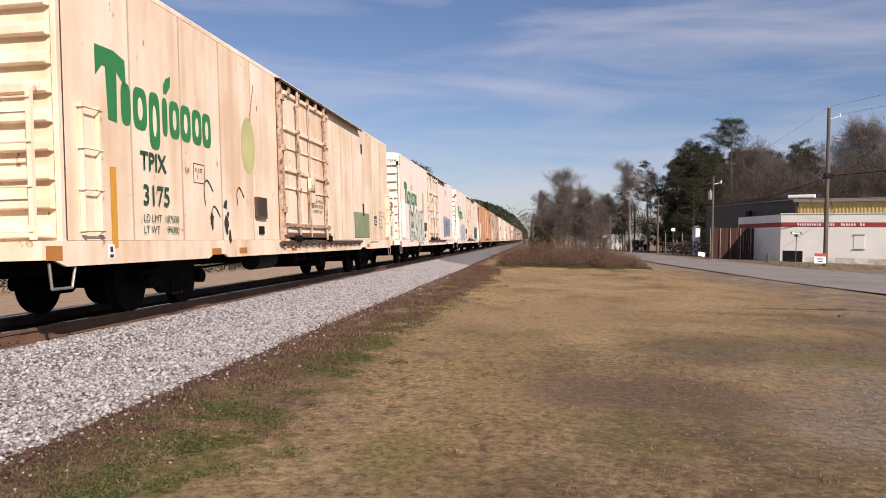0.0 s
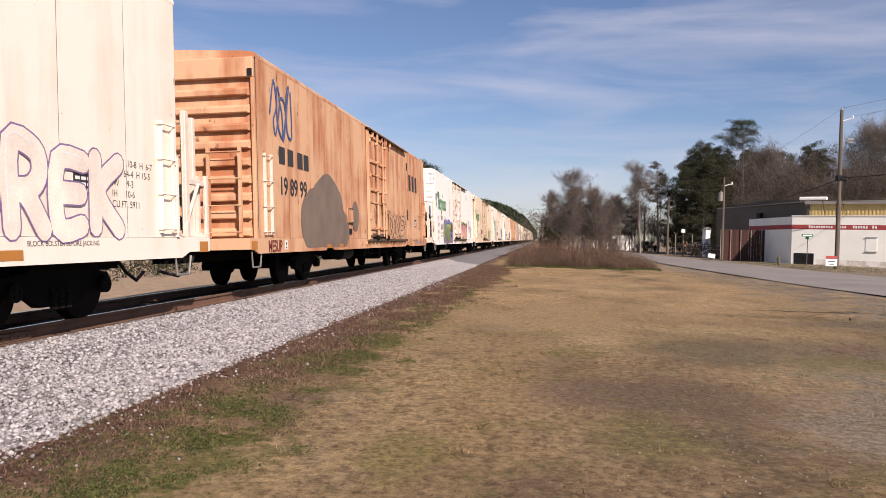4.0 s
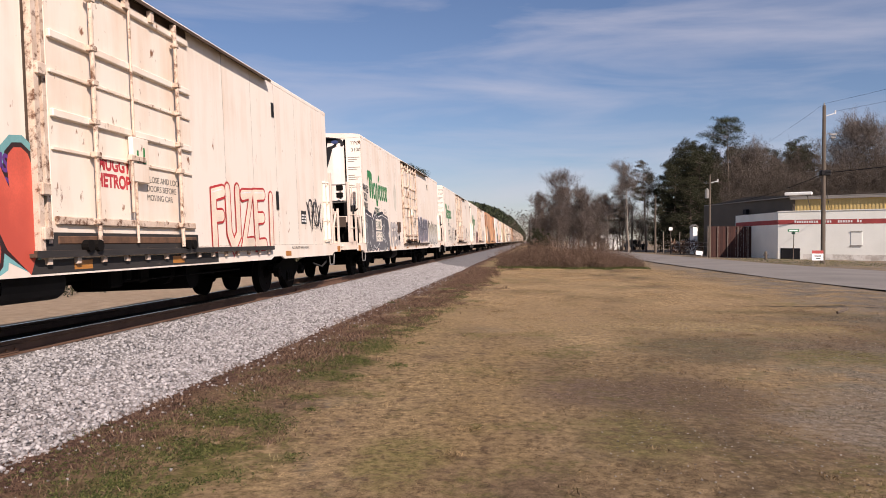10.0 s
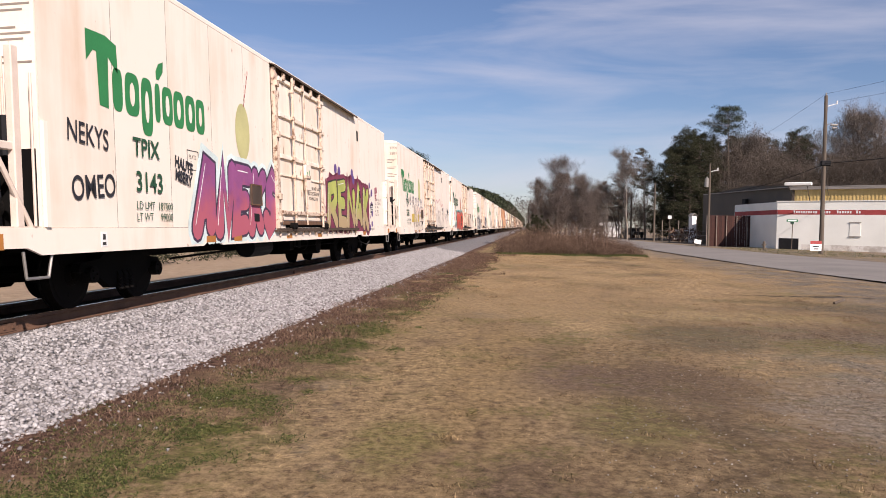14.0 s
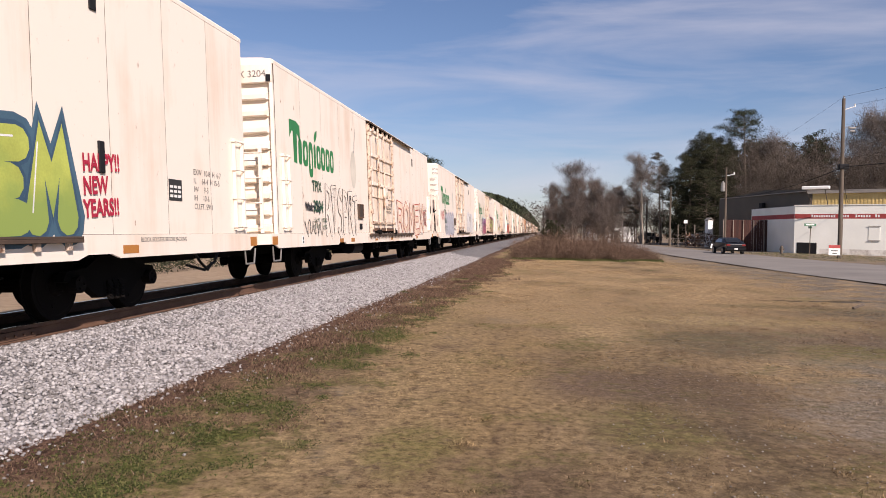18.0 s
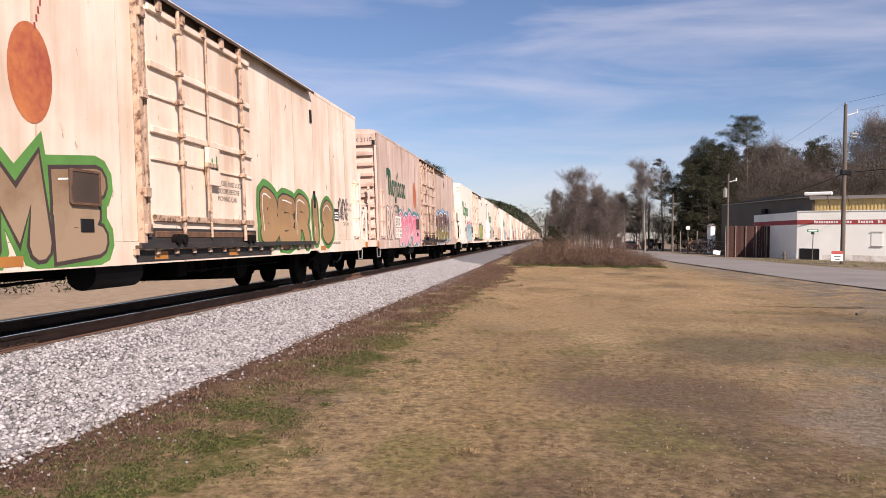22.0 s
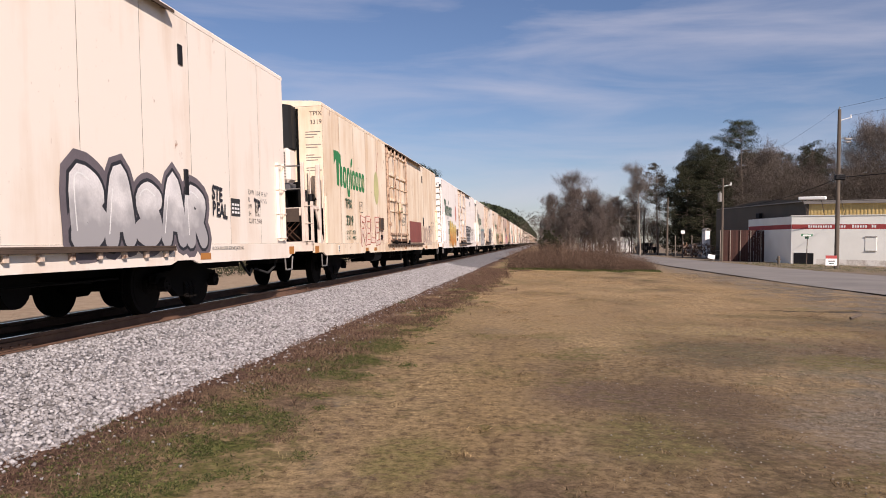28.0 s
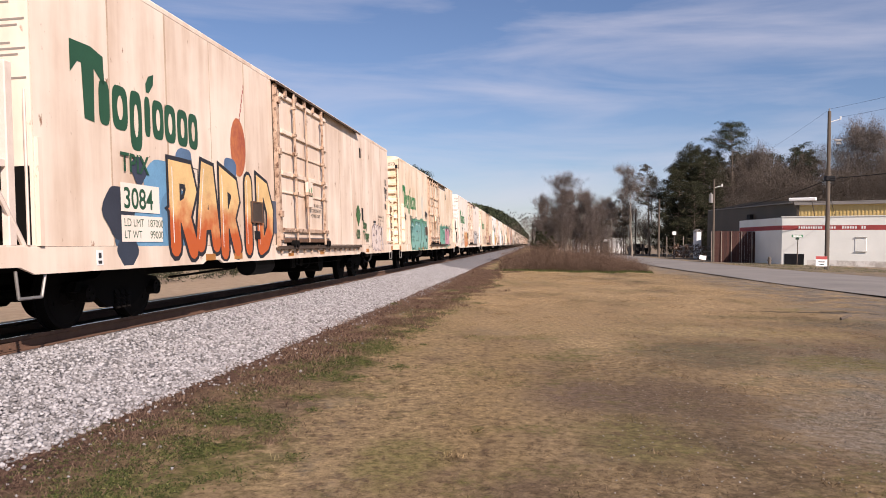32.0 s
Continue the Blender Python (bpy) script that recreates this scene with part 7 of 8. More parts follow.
def plant(kinds, spots):
    """Copies of tree kinds at (x, y, height factor)."""
    used = set()
    for i, (x, y, s) in enumerate(spots):
        k = kinds[i % len(kinds)]
        m = pose(x, y, ground_z(x, y) - 0.05, 0, 0, rnd.uniform(0, 360)) @ Matrix.Scale(s, 4)
        if k.name not in used and k not in PLANTED:
            PLANTED.add(k)
            k.matrix_basis = m
        else:
            copy_thing(k, m)


PLANTED = set()
pines = [pine_tree(s, 16, "tall loblolly pine with dark green needles", low=lo, wide=wd) for s, lo, wd in ((1, 0.52, 0.17), (2, 0.45, 0.15), (3, 0.5, 0.19))]
tall_pine = pine_tree(5, 19.6, "tallest loblolly pine, bare trunk under a flat-topped crown", low=0.76, wide=0.165, limbs=36, flat=0.55, round_top=0.4, tuft=1.2)
grey_pine = pine_tree(6, 13.4, "half-dead grey pine with a dark stem", GREYPINE, 0.48, 0.135, 0.8, limbs=26)
evergreens = [pine_tree(s, 16, "broad dark evergreen hung with vines", OLIVE, 0.04, 0.25, 3.0, "evergreen_tree", 0.5, 38, 0.75, 1.15) for s in (11, 12)]
bares = [bare_tree(s, 13, "leafless grey-brown winter tree") for s in (21, 22, 23)]
pales = [bare_tree(s, 13, "leafless pale grey tree", PALETWIG) for s in (31, 32)]
slim = bare_tree(35, 13, "slim leafless tree with a fluffy pale top", PALETWIG, 5, 0.6, 9, 4)
thickets = [scrub_tree(s, 9, "tangled brown thicket tree with dead leaves", RUSSET) for s in (41, 42)]
# woods behind the shop
plant([tall_pine], [(28.4, 112, 1.0)])
plant([grey_pine], [(16.6, 112, 1.0), (14.0, 121, 0.72)])
plant([slim], [(14.1, 112, 1.02), (11.6, 116, 0.62), (17.2, 116, 0.9)])
plant(evergreens, [(22.0, 112, 1.0), (24.9, 114, 0.98), (19.9, 109, 0.76), (21.8, 106, 0.66), (26.6, 116, 0.93), (23.4, 109, 0.9), (20.8, 113, 0.86), (30.5, 119, 1.0), (39.4, 119, 1.0), (35.5, 120, 1.0), (18.6, 112, 0.58)])
plant(pines, [(38.3, 113, 1.02), (41.0, 117, 0.95), (31.3, 117, 0.96), (47.5, 116, 1.0), (54, 122, 1.0), (22.5, 120, 0.95)])
plant(bares, [(29.0 + 1.7 * i, 106 + 4 * ((i * 7) % 4), 0.90 + 0.05 * ((i * 5) % 4)) for i in range(15)])
plant(bares, [(27.6, 116, 1.12), (29.6, 114, 1.14), (31.0, 119, 1.22), (33.0, 112, 1.1), (35.2, 116, 1.16), (24.9, 118, 1.1)])
plant(pales, [(33.4, 114, 1.28), (31.8, 118, 1.22), (43.8, 112, 1.20), (46.0, 113, 1.16), (48.6, 112, 1.18), (51, 115, 1.15), (55, 112, 1.05), (14.6, 118, 0.75)])
plant(thickets, [(27.3 + 1.25 * i, 103 + 4 * ((i * 3) % 4), 1.02 + 0.10 * ((i * 7) % 4)) for i in range(23)])
plant(thickets, [(9.6 + 1.3 * i, 126 + 6 * (i % 3), 0.62 + 0.1 * (i % 2)) for i in range(9)])
plant(bares, [(9.8, 135, 0.72), (12.2, 138, 0.8), (14.5, 150, 0.85), (7.0, 140, 0.66), (16.5, 140, 0.7), (8.4, 128, 0.62), (10.9, 126, 0.66)])
# clump of young trees beside the track
young = [bare_tree(s, 7.0, "slim leafless sapling in the brush", PALETWIG if s == 52 else YOUNGTWIG, 5, 0.7, 4, 1) for s in (51, 52, 53)]


def clump(x):
    """Height of the clump's rounded outline."""
    return float(np.interp(x, (0.0, 1.2, 2.2, 3.1, 4.2, 5.6, 7.0, 9.0), (4.2, 7.0, 8.8, 9.7, 8.0, 6.0, 3.4, 2.6)))


plant(young, [(x, 61 + 1.7 * ((i * 5) % 6), clump(x) / 7.0 * (0.80 + 0.07 * ((i * 7) % 4))) for i, x in enumerate(0.25 + 0.37 * k for k in range(17))])
plant(thickets, [(x, 62 + 2.1 * ((i * 3) % 4), clump(x) / 9 * (0.32 + 0.06 * (i % 3))) for i, x in enumerate(0.6 + 0.95 * k for k in range(7))])
cedar = pine_tree(61, 3.2, "small dark green cedar beside the track", OLIVE, 0.02, 0.32, 1.6, "cedar_bush")
plant([cedar], [(0.35, 55.0, 0.72), (0.95, 56.0, 0.82), (0.6, 54.2, 0.58)])
# pines along the far side of the track
row_pines = [pine_tree(s, 16, "dense dark pine beside the railway", low=0.2, wide=0.2, dense=1.7, limbs=44, flat=0.7, tuft=1.3) for s in (71, 72)]
plant(row_pines, [(-16.5 - 1.6 * (i % 3), 108 + 4.2 * i, (0.76 + 0.05 * ((i * 5) % 3)) * (1 if i < 15 else 0.9)) for i in range(24)])
far = []
for i in range(12000):
    y = 258 * (2400 / 258) ** (rnd.random() ** 1.4)
    top = float(np.interp(y, (258, 363, 665, 1500), (13.0, 16.5, 22, 25)))
    far.append((-18 - rnd.uniform(0, 9), y, top * (1 - 0.9 * rnd.random() ** 1.3) * (0.93 + 0.07 * rnd.random())))
o = sheet("far_woods", *leaves(far, 1.9, 18, 1.3, 0.9, 0.8), NEEDLE)
tagged(o, "distant line of dark pines along the railway", "woods", kind="stuff")
far = [(rnd.uniform(-6, 70), rnd.uniform(165, 260), 0) for i in range(900)]
far = [(x, y, rnd.uniform(0.5, 8.5)) for x, y, z in far]
tagged(sheet("far_thicket", *leaves(far, 1.5, 24, 0.32, 0.9, 0.35), RUSSET), "distant brown winter woods beyond the road", "woods", kind="stuff")
hedge = [(-17.5 - rnd.uniform(0, 3), rnd.uniform(2, 120), rnd.uniform(-0.5, 0.25)) for i in range(560)]
tagged(sheet("far_hedge", *leaves(hedge, 0.55, 40, 0.10, 0.8, 0.5), OLIVE), "low green hedge across the dirt lot", "hedge", kind="stuff")


def stalks(n, xf, yf, zf, hlo, hhi, width, lean=0.35, longer=0.0):
    """Thin upright stalks, each a pair of narrow blades."""
    x, y = xf(n), yf(n)
    z = np.array([zf(a, c) for a, c in zip(x, y)])
    far = np.maximum(y, 3) / 8
    h = nrng.uniform(hlo, hhi, n) * far ** longer
    width = width * far ** (longer * 1.35)
    a = nrng.uniform(0, 2 * math.pi, n)
    b = np.stack([np.cos(a), np.sin(a), 0 * a], -1) * (width * nrng.uniform(0.6, 1.4, n))[:, None]
    l = nrng.normal(0, lean, (n, 2)) * h[:, None]
    p = np.stack([x, y, z - 0.01], -1)
    t = p + np.stack([l[:, 0], l[:, 1], h], -1)
    v = np.stack([p - b, p + b, t], 1)
    return v.reshape(-1, 3), np.arange(n * 3).reshape(-1, 3)


U = lambda lo, hi, pw=1.0: (lambda n: lo + (hi - lo) * nrng.uniform(0, 1, n) ** pw)
# brush of tall dead weeds where the field ends
def brush_y(x):
    return 45.3 + 0.06 * (x - 2) ** 2 + 1.3 * noise.noise((x * 0.8, 7.7, 0)) + 0.6 * noise.noise((x * 2.6, 1.7, 0))


def brush_top(x):
    return float(np.interp(x, (-2.5, -1.7, -0.4, 2.0, 4.6, 6.4, 7.8), (0.5, 1.0, 1.35, 1.55, 1.65, 1.3, 0.6))) * (0.84 + 0.7 * noise.noise((x * 0.9, 2.2, 0)) + 0.5 * noise.noise((x * 2.7, 5.1, 0)))


cl = []
for _ in range(900):
    x = rnd.uniform(-2.0, 6.7)
    y = brush_y(x) + 7 * rnd.random() ** 1.5
    cl.append((x, y, brush_top(x + 0.3 * (y - 45.5)) * rnd.uniform(0.08, 0.95) * min(1.0, 0.3 + (y - brush_y(x)) / 2.5)))
v1 = leaves(cl, 0.42, 95, 0.05, 1.0, 0.22)
sx_ = nrng.uniform(-2.05, 7.0, 16000)
sy_ = np.array([brush_y(x) for x in sx_]) + 7 * nrng.uniform(0, 1, 16000) ** 1.4
v2 = stalks(16000, lambda n: sx_, lambda n: sy_, ground_z, 0.2, 1.05, 0.006, 0.75)
top = np.array([brush_top(x + 0.3 * (y - 45.5)) for x, y in zip(sx_, sy_)])
q = v2[0].reshape(-1, 3, 3)
rise = np.minimum(1.0, 0.25 + (sy_ - np.array([brush_y(x) for x in sx_])) / 2.5)
q[:, 2, 2] = q[:, 0, 2] + (q[:, 2, 2] - q[:, 0, 2]) * top * 1.15 * rise
tagged(sheet("weed_brush", *join(v1, v2), BRUSH), "thick brush of tall brown dead weeds", "brush", kind="stuff")
fx_ = nrng.uniform(-2.0, 7.0, 9000)
fy_ = np.array([brush_y(x) for x in fx_]) - 1.5 * nrng.uniform(0, 1, 9000) ** 2 + 0.3
# reddish weeds along the ballast, green tufts and cropped field grass
WEED = islands("reddish_weeds", ((0.024, 0.013, 0.009), (0.066, 0.037, 0.025), (0.135, 0.080, 0.054), (0.28, 0.19, 0.132)), 0.95)
GREENBLADE = islands("green_blades", ((0.014, 0.020, 0.006), (0.036, 0.048, 0.011), (0.080, 0.092, 0.026), (0.17, 0.155, 0.06)), 0.9)
STRAW = field_material(True)


def strip_x(n):
    return -3.62 + nrng.normal(0, 0.27, n)


far_weeds_y = 6 + 40 * nrng.uniform(0, 1, 90000) ** 1.3
far_weeds_x = -3.5 + np.minimum(0.045 * (far_weeds_y - 6), 0.8) + nrng.normal(0, 0.36, 90000)
ragged = np.array([noise.noise((x * 1.5, y * 0.8, 3.1)) + 0.6 * noise.noise((x * 4.1, y * 2.3, 8.4)) for x, y in zip(far_weeds_x, far_weeds_y)]) + nrng.normal(0, 0.12, 90000) > 0.06
far_weeds_x, far_weeds_y = far_weeds_x[ragged], far_weeds_y[ragged]
tagged(sheet("verge_weeds", *join(stalks(45000, strip_x, U(3.2, 30, 1.5), ground_z, 0.008, 0.026, 0.0045, 1.6), stalks(len(far_weeds_x), lambda n: far_weeds_x, lambda n: far_weeds_y, ground_z, 0.015, 0.062, 0.0055, 0.9, 0.3)), WEED), "low reddish-brown dead weeds beside the ballast", "weeds", kind="stuff")
wx, wy = [], []
for _ in range(240):
    cy = 4.2 + 41 * rnd.random() ** 1.5
    cx, k, wide = -3.2 + min(0.035 * (cy - 6), 0.8) + rnd.gauss(0, 0.46), rnd.randint(50, 220), rnd.uniform(0.08, 0.24)
    wx += [rnd.gauss(cx, wide) for _ in range(k)]
    wy += [rnd.gauss(cy, wide * 1.5) for _ in range(k)]
tagged(sheet("weed_tufts", *stalks(len(wx), lambda n: np.array(wx), lambda n: np.array(wy), ground_z, 0.015, 0.075, 0.0046, 0.8, 0.35), WEED), "straggling tufts of reddish dead weeds by the ballast", "weeds", kind="stuff")
# low mats of green leaves, in patches
mats_ = []
for _ in range(300):
    cy = 3.6 + 40 * rnd.random() ** 1.6
    cx, wide = rnd.gauss(-2.80, 0.36) + min(0.02 * (cy - 6), 0.4), rnd.uniform(0.04, 0.17)
    mats_ += [(rnd.gauss(cx, wide), rnd.gauss(cy, wide * 1.3)) for _ in range(int(800 * wide))]
tagged(sheet("green_mats", *leaves([(x, y, ground_z(x, y) + 0.008) for x, y in mats_], 0.03, 4, 0.012, 0.35, 0.6), GREENBLADE), "low mats of green clover and grass at the field's edge", "grass", kind="stuff")
tagged(sheet("fringe_grass", *stalks(9000, lambda n: fx_, lambda n: fy_, ground_z, 0.04, 0.16, 0.012, 0.5), GREENBLADE), "green grass fringe before the dead brush", "grass", kind="stuff")


def clumped(n, xlo, xhi, ylo, yhi, pw):
    """Plan places that gather in uneven tufts of about half a metre."""
    gx, gy = nrng.uniform(xlo, xhi, n * 2), ylo + (yhi - ylo) * nrng.uniform(0, 1, n * 2) ** pw
    amount = 0
    for size, weight in ((0.45, 0.5), (1.7, 0.5)):
        g = nrng.uniform(0, 1, (160, 160))
        u, w = (gx + 8) / size, (gy + 4) / size * 0.8
        iu, iw = u.astype(int) % 159, w.astype(int) % 159
        fu, fw = u % 1, w % 1
        fu, fw = fu * fu * (3 - 2 * fu), fw * fw * (3 - 2 * fw)
        amount = amount + weight * ((g[iu, iw] * (1 - fu) + g[iu + 1, iw] * fu) * (1 - fw) + (g[iu, iw + 1] * (1 - fu) + g[iu + 1, iw + 1] * fu) * fw)
    order = np.argsort(nrng.uniform(0, 1, n * 2) ** 0.6 - 2.2 * (amount - 0.5))[:n]
    return gx[order], gy[order]


tuft_x, tuft_y = clumped(430000, -3.0, 11, 3.2, 45, 2.1)
tagged(sheet("dry_grass", *join(stalks(430000, lambda n: tuft_x, lambda n: tuft_y, ground_z, 0.008, 0.026, 0.0048, 1.5, 0.22), stalks(40000, U(-2.6, 8), U(-8, 3.2), ground_z, 0.008, 0.020, 0.004, 2.0)), STRAW), "matted short dry tan grass", "grass", kind="stuff")
tx, ty = [], []
for _ in range(260):
    cx, cy = rnd.uniform(-2.4, 7.5), 3.4 + 24 * rnd.random() ** 1.7
    wide = rnd.uniform(0.03, 0.10)
    k = rnd.randint(25, 80)
    tx += [rnd.gauss(cx, wide) for _ in range(k)]
    ty += [rnd.gauss(cy, wide * 1.2) for _ in range(k)]
tagged(sheet("straw_tufts", *stalks(len(tx), lambda n: np.array(tx), lambda n: np.array(ty), ground_z, 0.02, 0.055, 0.0042, 0.9), STRAW), "small pale tufts of dead grass in the field", "grass", kind="stuff")
PEBBLE = islands("field_pebbles", ((0.09, 0.075, 0.06), (0.16, 0.135, 0.108), (0.23, 0.20, 0.165), (0.31, 0.28, 0.24)), 0.9)
tagged(stones("field_pebbles", 7000, 0.5, 9.0, 3.3, 17.0, 0.004, 0.012, ground_z, PEBBLE, 1.8, 0.8), "fine pale gravel scattered in the worn grass", "gravel", kind="stuff")

# ---- the shop, poles, signs and vehicles across the road ----
def wall(bm, a, c, z0, z1, thick=0.25):
    """A wall from a to c (plan points) with its thickness away from the camera side."""
    a, c = Vector((*a, 0)), Vector((*c, 0))
    d = (c - a).normalized()
    n = Vector((-d.y, d.x, 0)) * thick
    vs = [bm.verts.new((p.x, p.y, z)) for z in (z0, z1) for p in (a, c, c + n, a + n)]
    for f in ((0, 1, 5, 4), (1, 2, 6, 5), (2, 3, 7, 6), (3, 0, 4, 7), (4, 5, 6, 7), (3, 2, 1, 0)):
        bm.faces.new([vs[i] for i in f])
    bmesh.ops.recalc_face_normals(bm, faces=bm.faces[:])


SC = Vector((22.73, 72.85))
SU = Vector((0.821, -0.571))


def on_front(s, off=0.0):
    """A point on the shop front, s metres from the corner, off metres before it."""
    p = SC + SU * s + Vector((-0.571, -0.821)) * off
    return (p.x, p.y)


shop = thing("shop_building", "single-storey white block shop with a faded red band", "building")
part("front_wall", made(wall, on_front(0), on_front(30), -0.1, 4.38), M["stucco"], shop)
part("left_wall", made(wall, (21.79, 83.82), (SC.x, SC.y), -0.1, 4.36), M["stucco"], shop)
part("roof", made(lambda b: prism(b, [(22.0, 83.8), (SC.x + 0.1, SC.y + 0.2), on_front(30, -0.2), (on_front(30)[0] + 7, on_front(30)[1] + 8), (27, 86)], "z", 4.10, 4.22)), M["roofing"], shop)
part("plinth", made(wall, on_front(2.2, 0.004), on_front(30, 0.004), -0.05, 0.50, 0.004), M["flaked"], shop, "flaking paint along the base")
part("red_band", made(wall, on_front(0.02, 0.006), on_front(30, 0.006), 3.20, 3.62, 0.006), M["redband"], shop, "faded red stripe")
part("red_band", made(wall, (21.784, 83.7), (SC.x - 0.006, SC.y), 3.20, 3.62, 0.006), M["redband"], shop, "faded red stripe")
s = 1.45
for w in (2.05, 1.0, 1.25, 0.6):
    for k in range(int(w / 0.205)):
        part("sign_bar", made(wall, on_front(s + 0.205 * k, 0.012), on_front(s + 0.205 * k + 0.135, 0.012), 3.32, 3.52 + 0.05 * (k == 0), 0.006), M["sheetwhite"], shop)
    s += w + 0.28
# dark panel at the foot of the front, next to the corner
part("front_hatch", made(wall, on_front(0.25, 0.03), on_front(1.95, 0.03), 0.0, 1.02, 0.03), M["dark"], shop, "dark low panel on the front")
part("cornice", made(wall, on_front(-0.05, 0.05), on_front(30, 0.05), 4.38, 4.45, 0.35), M["stucco"], shop)
bm = boxes((0, 0.9, 0, 0.04, 0, 1.2), bev=0.02)
part("blocked_window", bm, M["stucco"], shop, "painted-over window", Matrix.Translation((*on_front(6.1, 0.03), 1.3)) @ pose(0, 0, 0, 0, 0, -34.8))
for z in (1.28, 2.52):
    part("window_ledge", boxes((-0.03, 0.93, -0.05, 0.0, 0, 0.05)), M["roofing"], shop, "", Matrix.Translation((*on_front(6.1, 0.03), z)) @ pose(0, 0, 0, 0, 0, -34.8))

hall = thing("metal_warehouse", "brown and yellow sheet-metal warehouse behind the shop", "building")
HA, HB = Vector((24.6, 74.6)), Vector((20.4, 92.5))
bm = bmesh.new()
pts = [(HA, 6.0), (HA.lerp(HB, 0.45), 6.35), (HB, 5.75)]
vs = [bm.verts.new((p.x, p.y, 0)) for p, z in pts] + [bm.verts.new((p.x, p.y, z)) for p, z in pts]
for i in (0, 1):
    bm.faces.new((vs[i], vs[i + 1], vs[4 + i], vs[3 + i]))
g = bmesh.ops.extrude_face_region(bm, geom=bm.faces[:])
for v in [e for e in g["geom"] if isinstance(e, bmesh.types.BMVert)]:
    v.co += Vector((0.2, 0.05, 0))
bmesh.ops.recalc_face_normals(bm, faces=bm.faces[:])
part("gable_wall", bm, M["brownmetal"], hall, "dark brown sheet-metal gable")


def on_hall(s, off=0.0):
    p = HA + SU * s + Vector((-0.571, -0.821)) * off
    return (p.x, p.y)


part("front_upper_wall", made(wall, on_hall(0), on_hall(32), 3.6, 5.60), M["yellow"], hall, "yellow corrugated upper wall")
for i in range(100):
    part("corrugation", made(wall, on_hall(0.1 + 0.30 * i, 0.035), on_hall(0.22 + 0.30 * i, 0.035), 4.2, 5.58, 0.035), M["yellow"], hall)
part("eave_gutter", made(wall, on_hall(-0.2, 0.30), on_hall(32, 0.30), 5.58, 5.78, 0.3), M["roofing"], hall, "dark eave gutter")
part("roof", made(lambda b: prism(b, [on_hall(-0.3, 0.3), on_hall(32, 0.3), (on_hall(32)[0] + 13, on_hall(32)[1] + 11), (HB.x + 14, HB.y + 8), (HB.x, HB.y)], "z", 5.80, 5.88)), M["roofing"], hall)
part("corner_post", made(wall, on_hall(0.0, 0.1), on_hall(0.22, 0.1), 4.2, 5.58, 0.2), M["pole"], hall)
part("gable_fan", boxes((-0.35, 0.0, -0.35, 0.35, 4.5, 5.0), bev=0.03), M["dark"], hall, "dark wall fan", pose(22.7, 82.7, 0, 0, 0, 13))
sign_bar = thing("roof_floodlight", "white tubular roof light over the shop corner", "lamp", m=Matrix.Translation((23.0, 70.9, 5.75)) @ pose(0, 0, 0, 0, 0, -34.8))
part("housing", boxes((-0.3, 2.0, -0.16, 0.16, 0.0, 0.30), bev=0.06), M["sheetwhite"], sign_bar)
part("bracket", rods(((0.0, 0, 0.0), (0.3, 0.9, -1.3), 0.04), ((1.6, 0, 0.0), (1.6, 0.9, -1.3), 0.04), seg=6), M["pole"], sign_bar)

# fence of tall reddish boards with pale pipes
fence = thing("board_fence", "tall rust-red board fence with pale pipe posts", "fence")
fm = paint("rust_red_boards", (0.034, 0.013, 0.010), (0.064, 0.024, 0.017), 0.9, 2, 20, 0.2, vary=0.25)
fb = boxes((0, 0.235, -0.012, 0.012, 0, 3.15))
f0 = part("board", fb, fm, fence, at=pose(17.9, 79.4, 0))
for i in range(1, 17):
    o = new("board", f0.data)
    o.parent, o.matrix_basis = fence, pose(17.9 + 0.245 * i, 79.4 - 0.03 * i, 0, 0, 0, -6)
for i in range(5):
    part("pipe_post", rods(((17.9 + i * 0.95, 79.25 - 0.11 * i, 0), (17.9 + i * 0.95, 79.25 - 0.11 * i, 3.15), 0.035), seg=8), M["palebark"], fence)
wire = thing("wire_fence", "old wire fence with weathered posts and rubbish behind it", "fence")
for i in range(7):
    x, y = 17.4 + 0.45 * i, 108 - 3.2 * i
    part("post", rods(((x, y, 0), (x + rnd.uniform(-0.05, 0.05), y, 2.0 + 0.8 * (i % 2)), 0.05), seg=6), M["palebark"], wire)
for z in (0.5, 1.0, 1.5):
    part("strand", rods(((17.4, 108, z), (20.1, 88.8, z), 0.02), seg=4), M["steel"], wire)
jm = islands("yard_clutter", ((0.05, 0.03, 0.02), (0.12, 0.06, 0.04), (0.22, 0.15, 0.10), (0.35, 0.33, 0.30)), 0.9)
cl = [(rnd.uniform(17.6, 21.5), rnd.uniform(92, 104), rnd.uniform(0.1, 1.7)) for _ in range(60)]
tagged(sheet("yard_scrap", *leaves(cl, 0.4, 10, 0.22, 0.8, 0.7), jm), "heap of rusty scrap behind the wire fence", "scrap", kind="stuff")
shed = thing("white_shed", "narrow white shed half hidden by the pines", "shed", m=pose(20.6, 99, 0, 0, 0, 12))
part("body", boxes((-0.30, 0.30, -0.5, 0.5, 0, 3.4)), M["sheetwhite"], shed)
bm = bmesh.new()
prism(bm, [(-0.38, 3.35), (0, 3.66), (0.38, 3.35), (0.38, 3.43), (0, 3.76), (-0.38, 3.43)], "y", -0.6, 0.6)
part("roof", bm, M["roofing"], shed)
house = thing("small_house", "small grey-roofed house far down the road", "house", m=pose(11.8, 142, 0, 0, 0, 20))
part("body", boxes((-4, 4, -3, 3, 0, 2.8)), M["sheetwhite"], house)
bm = bmesh.new()
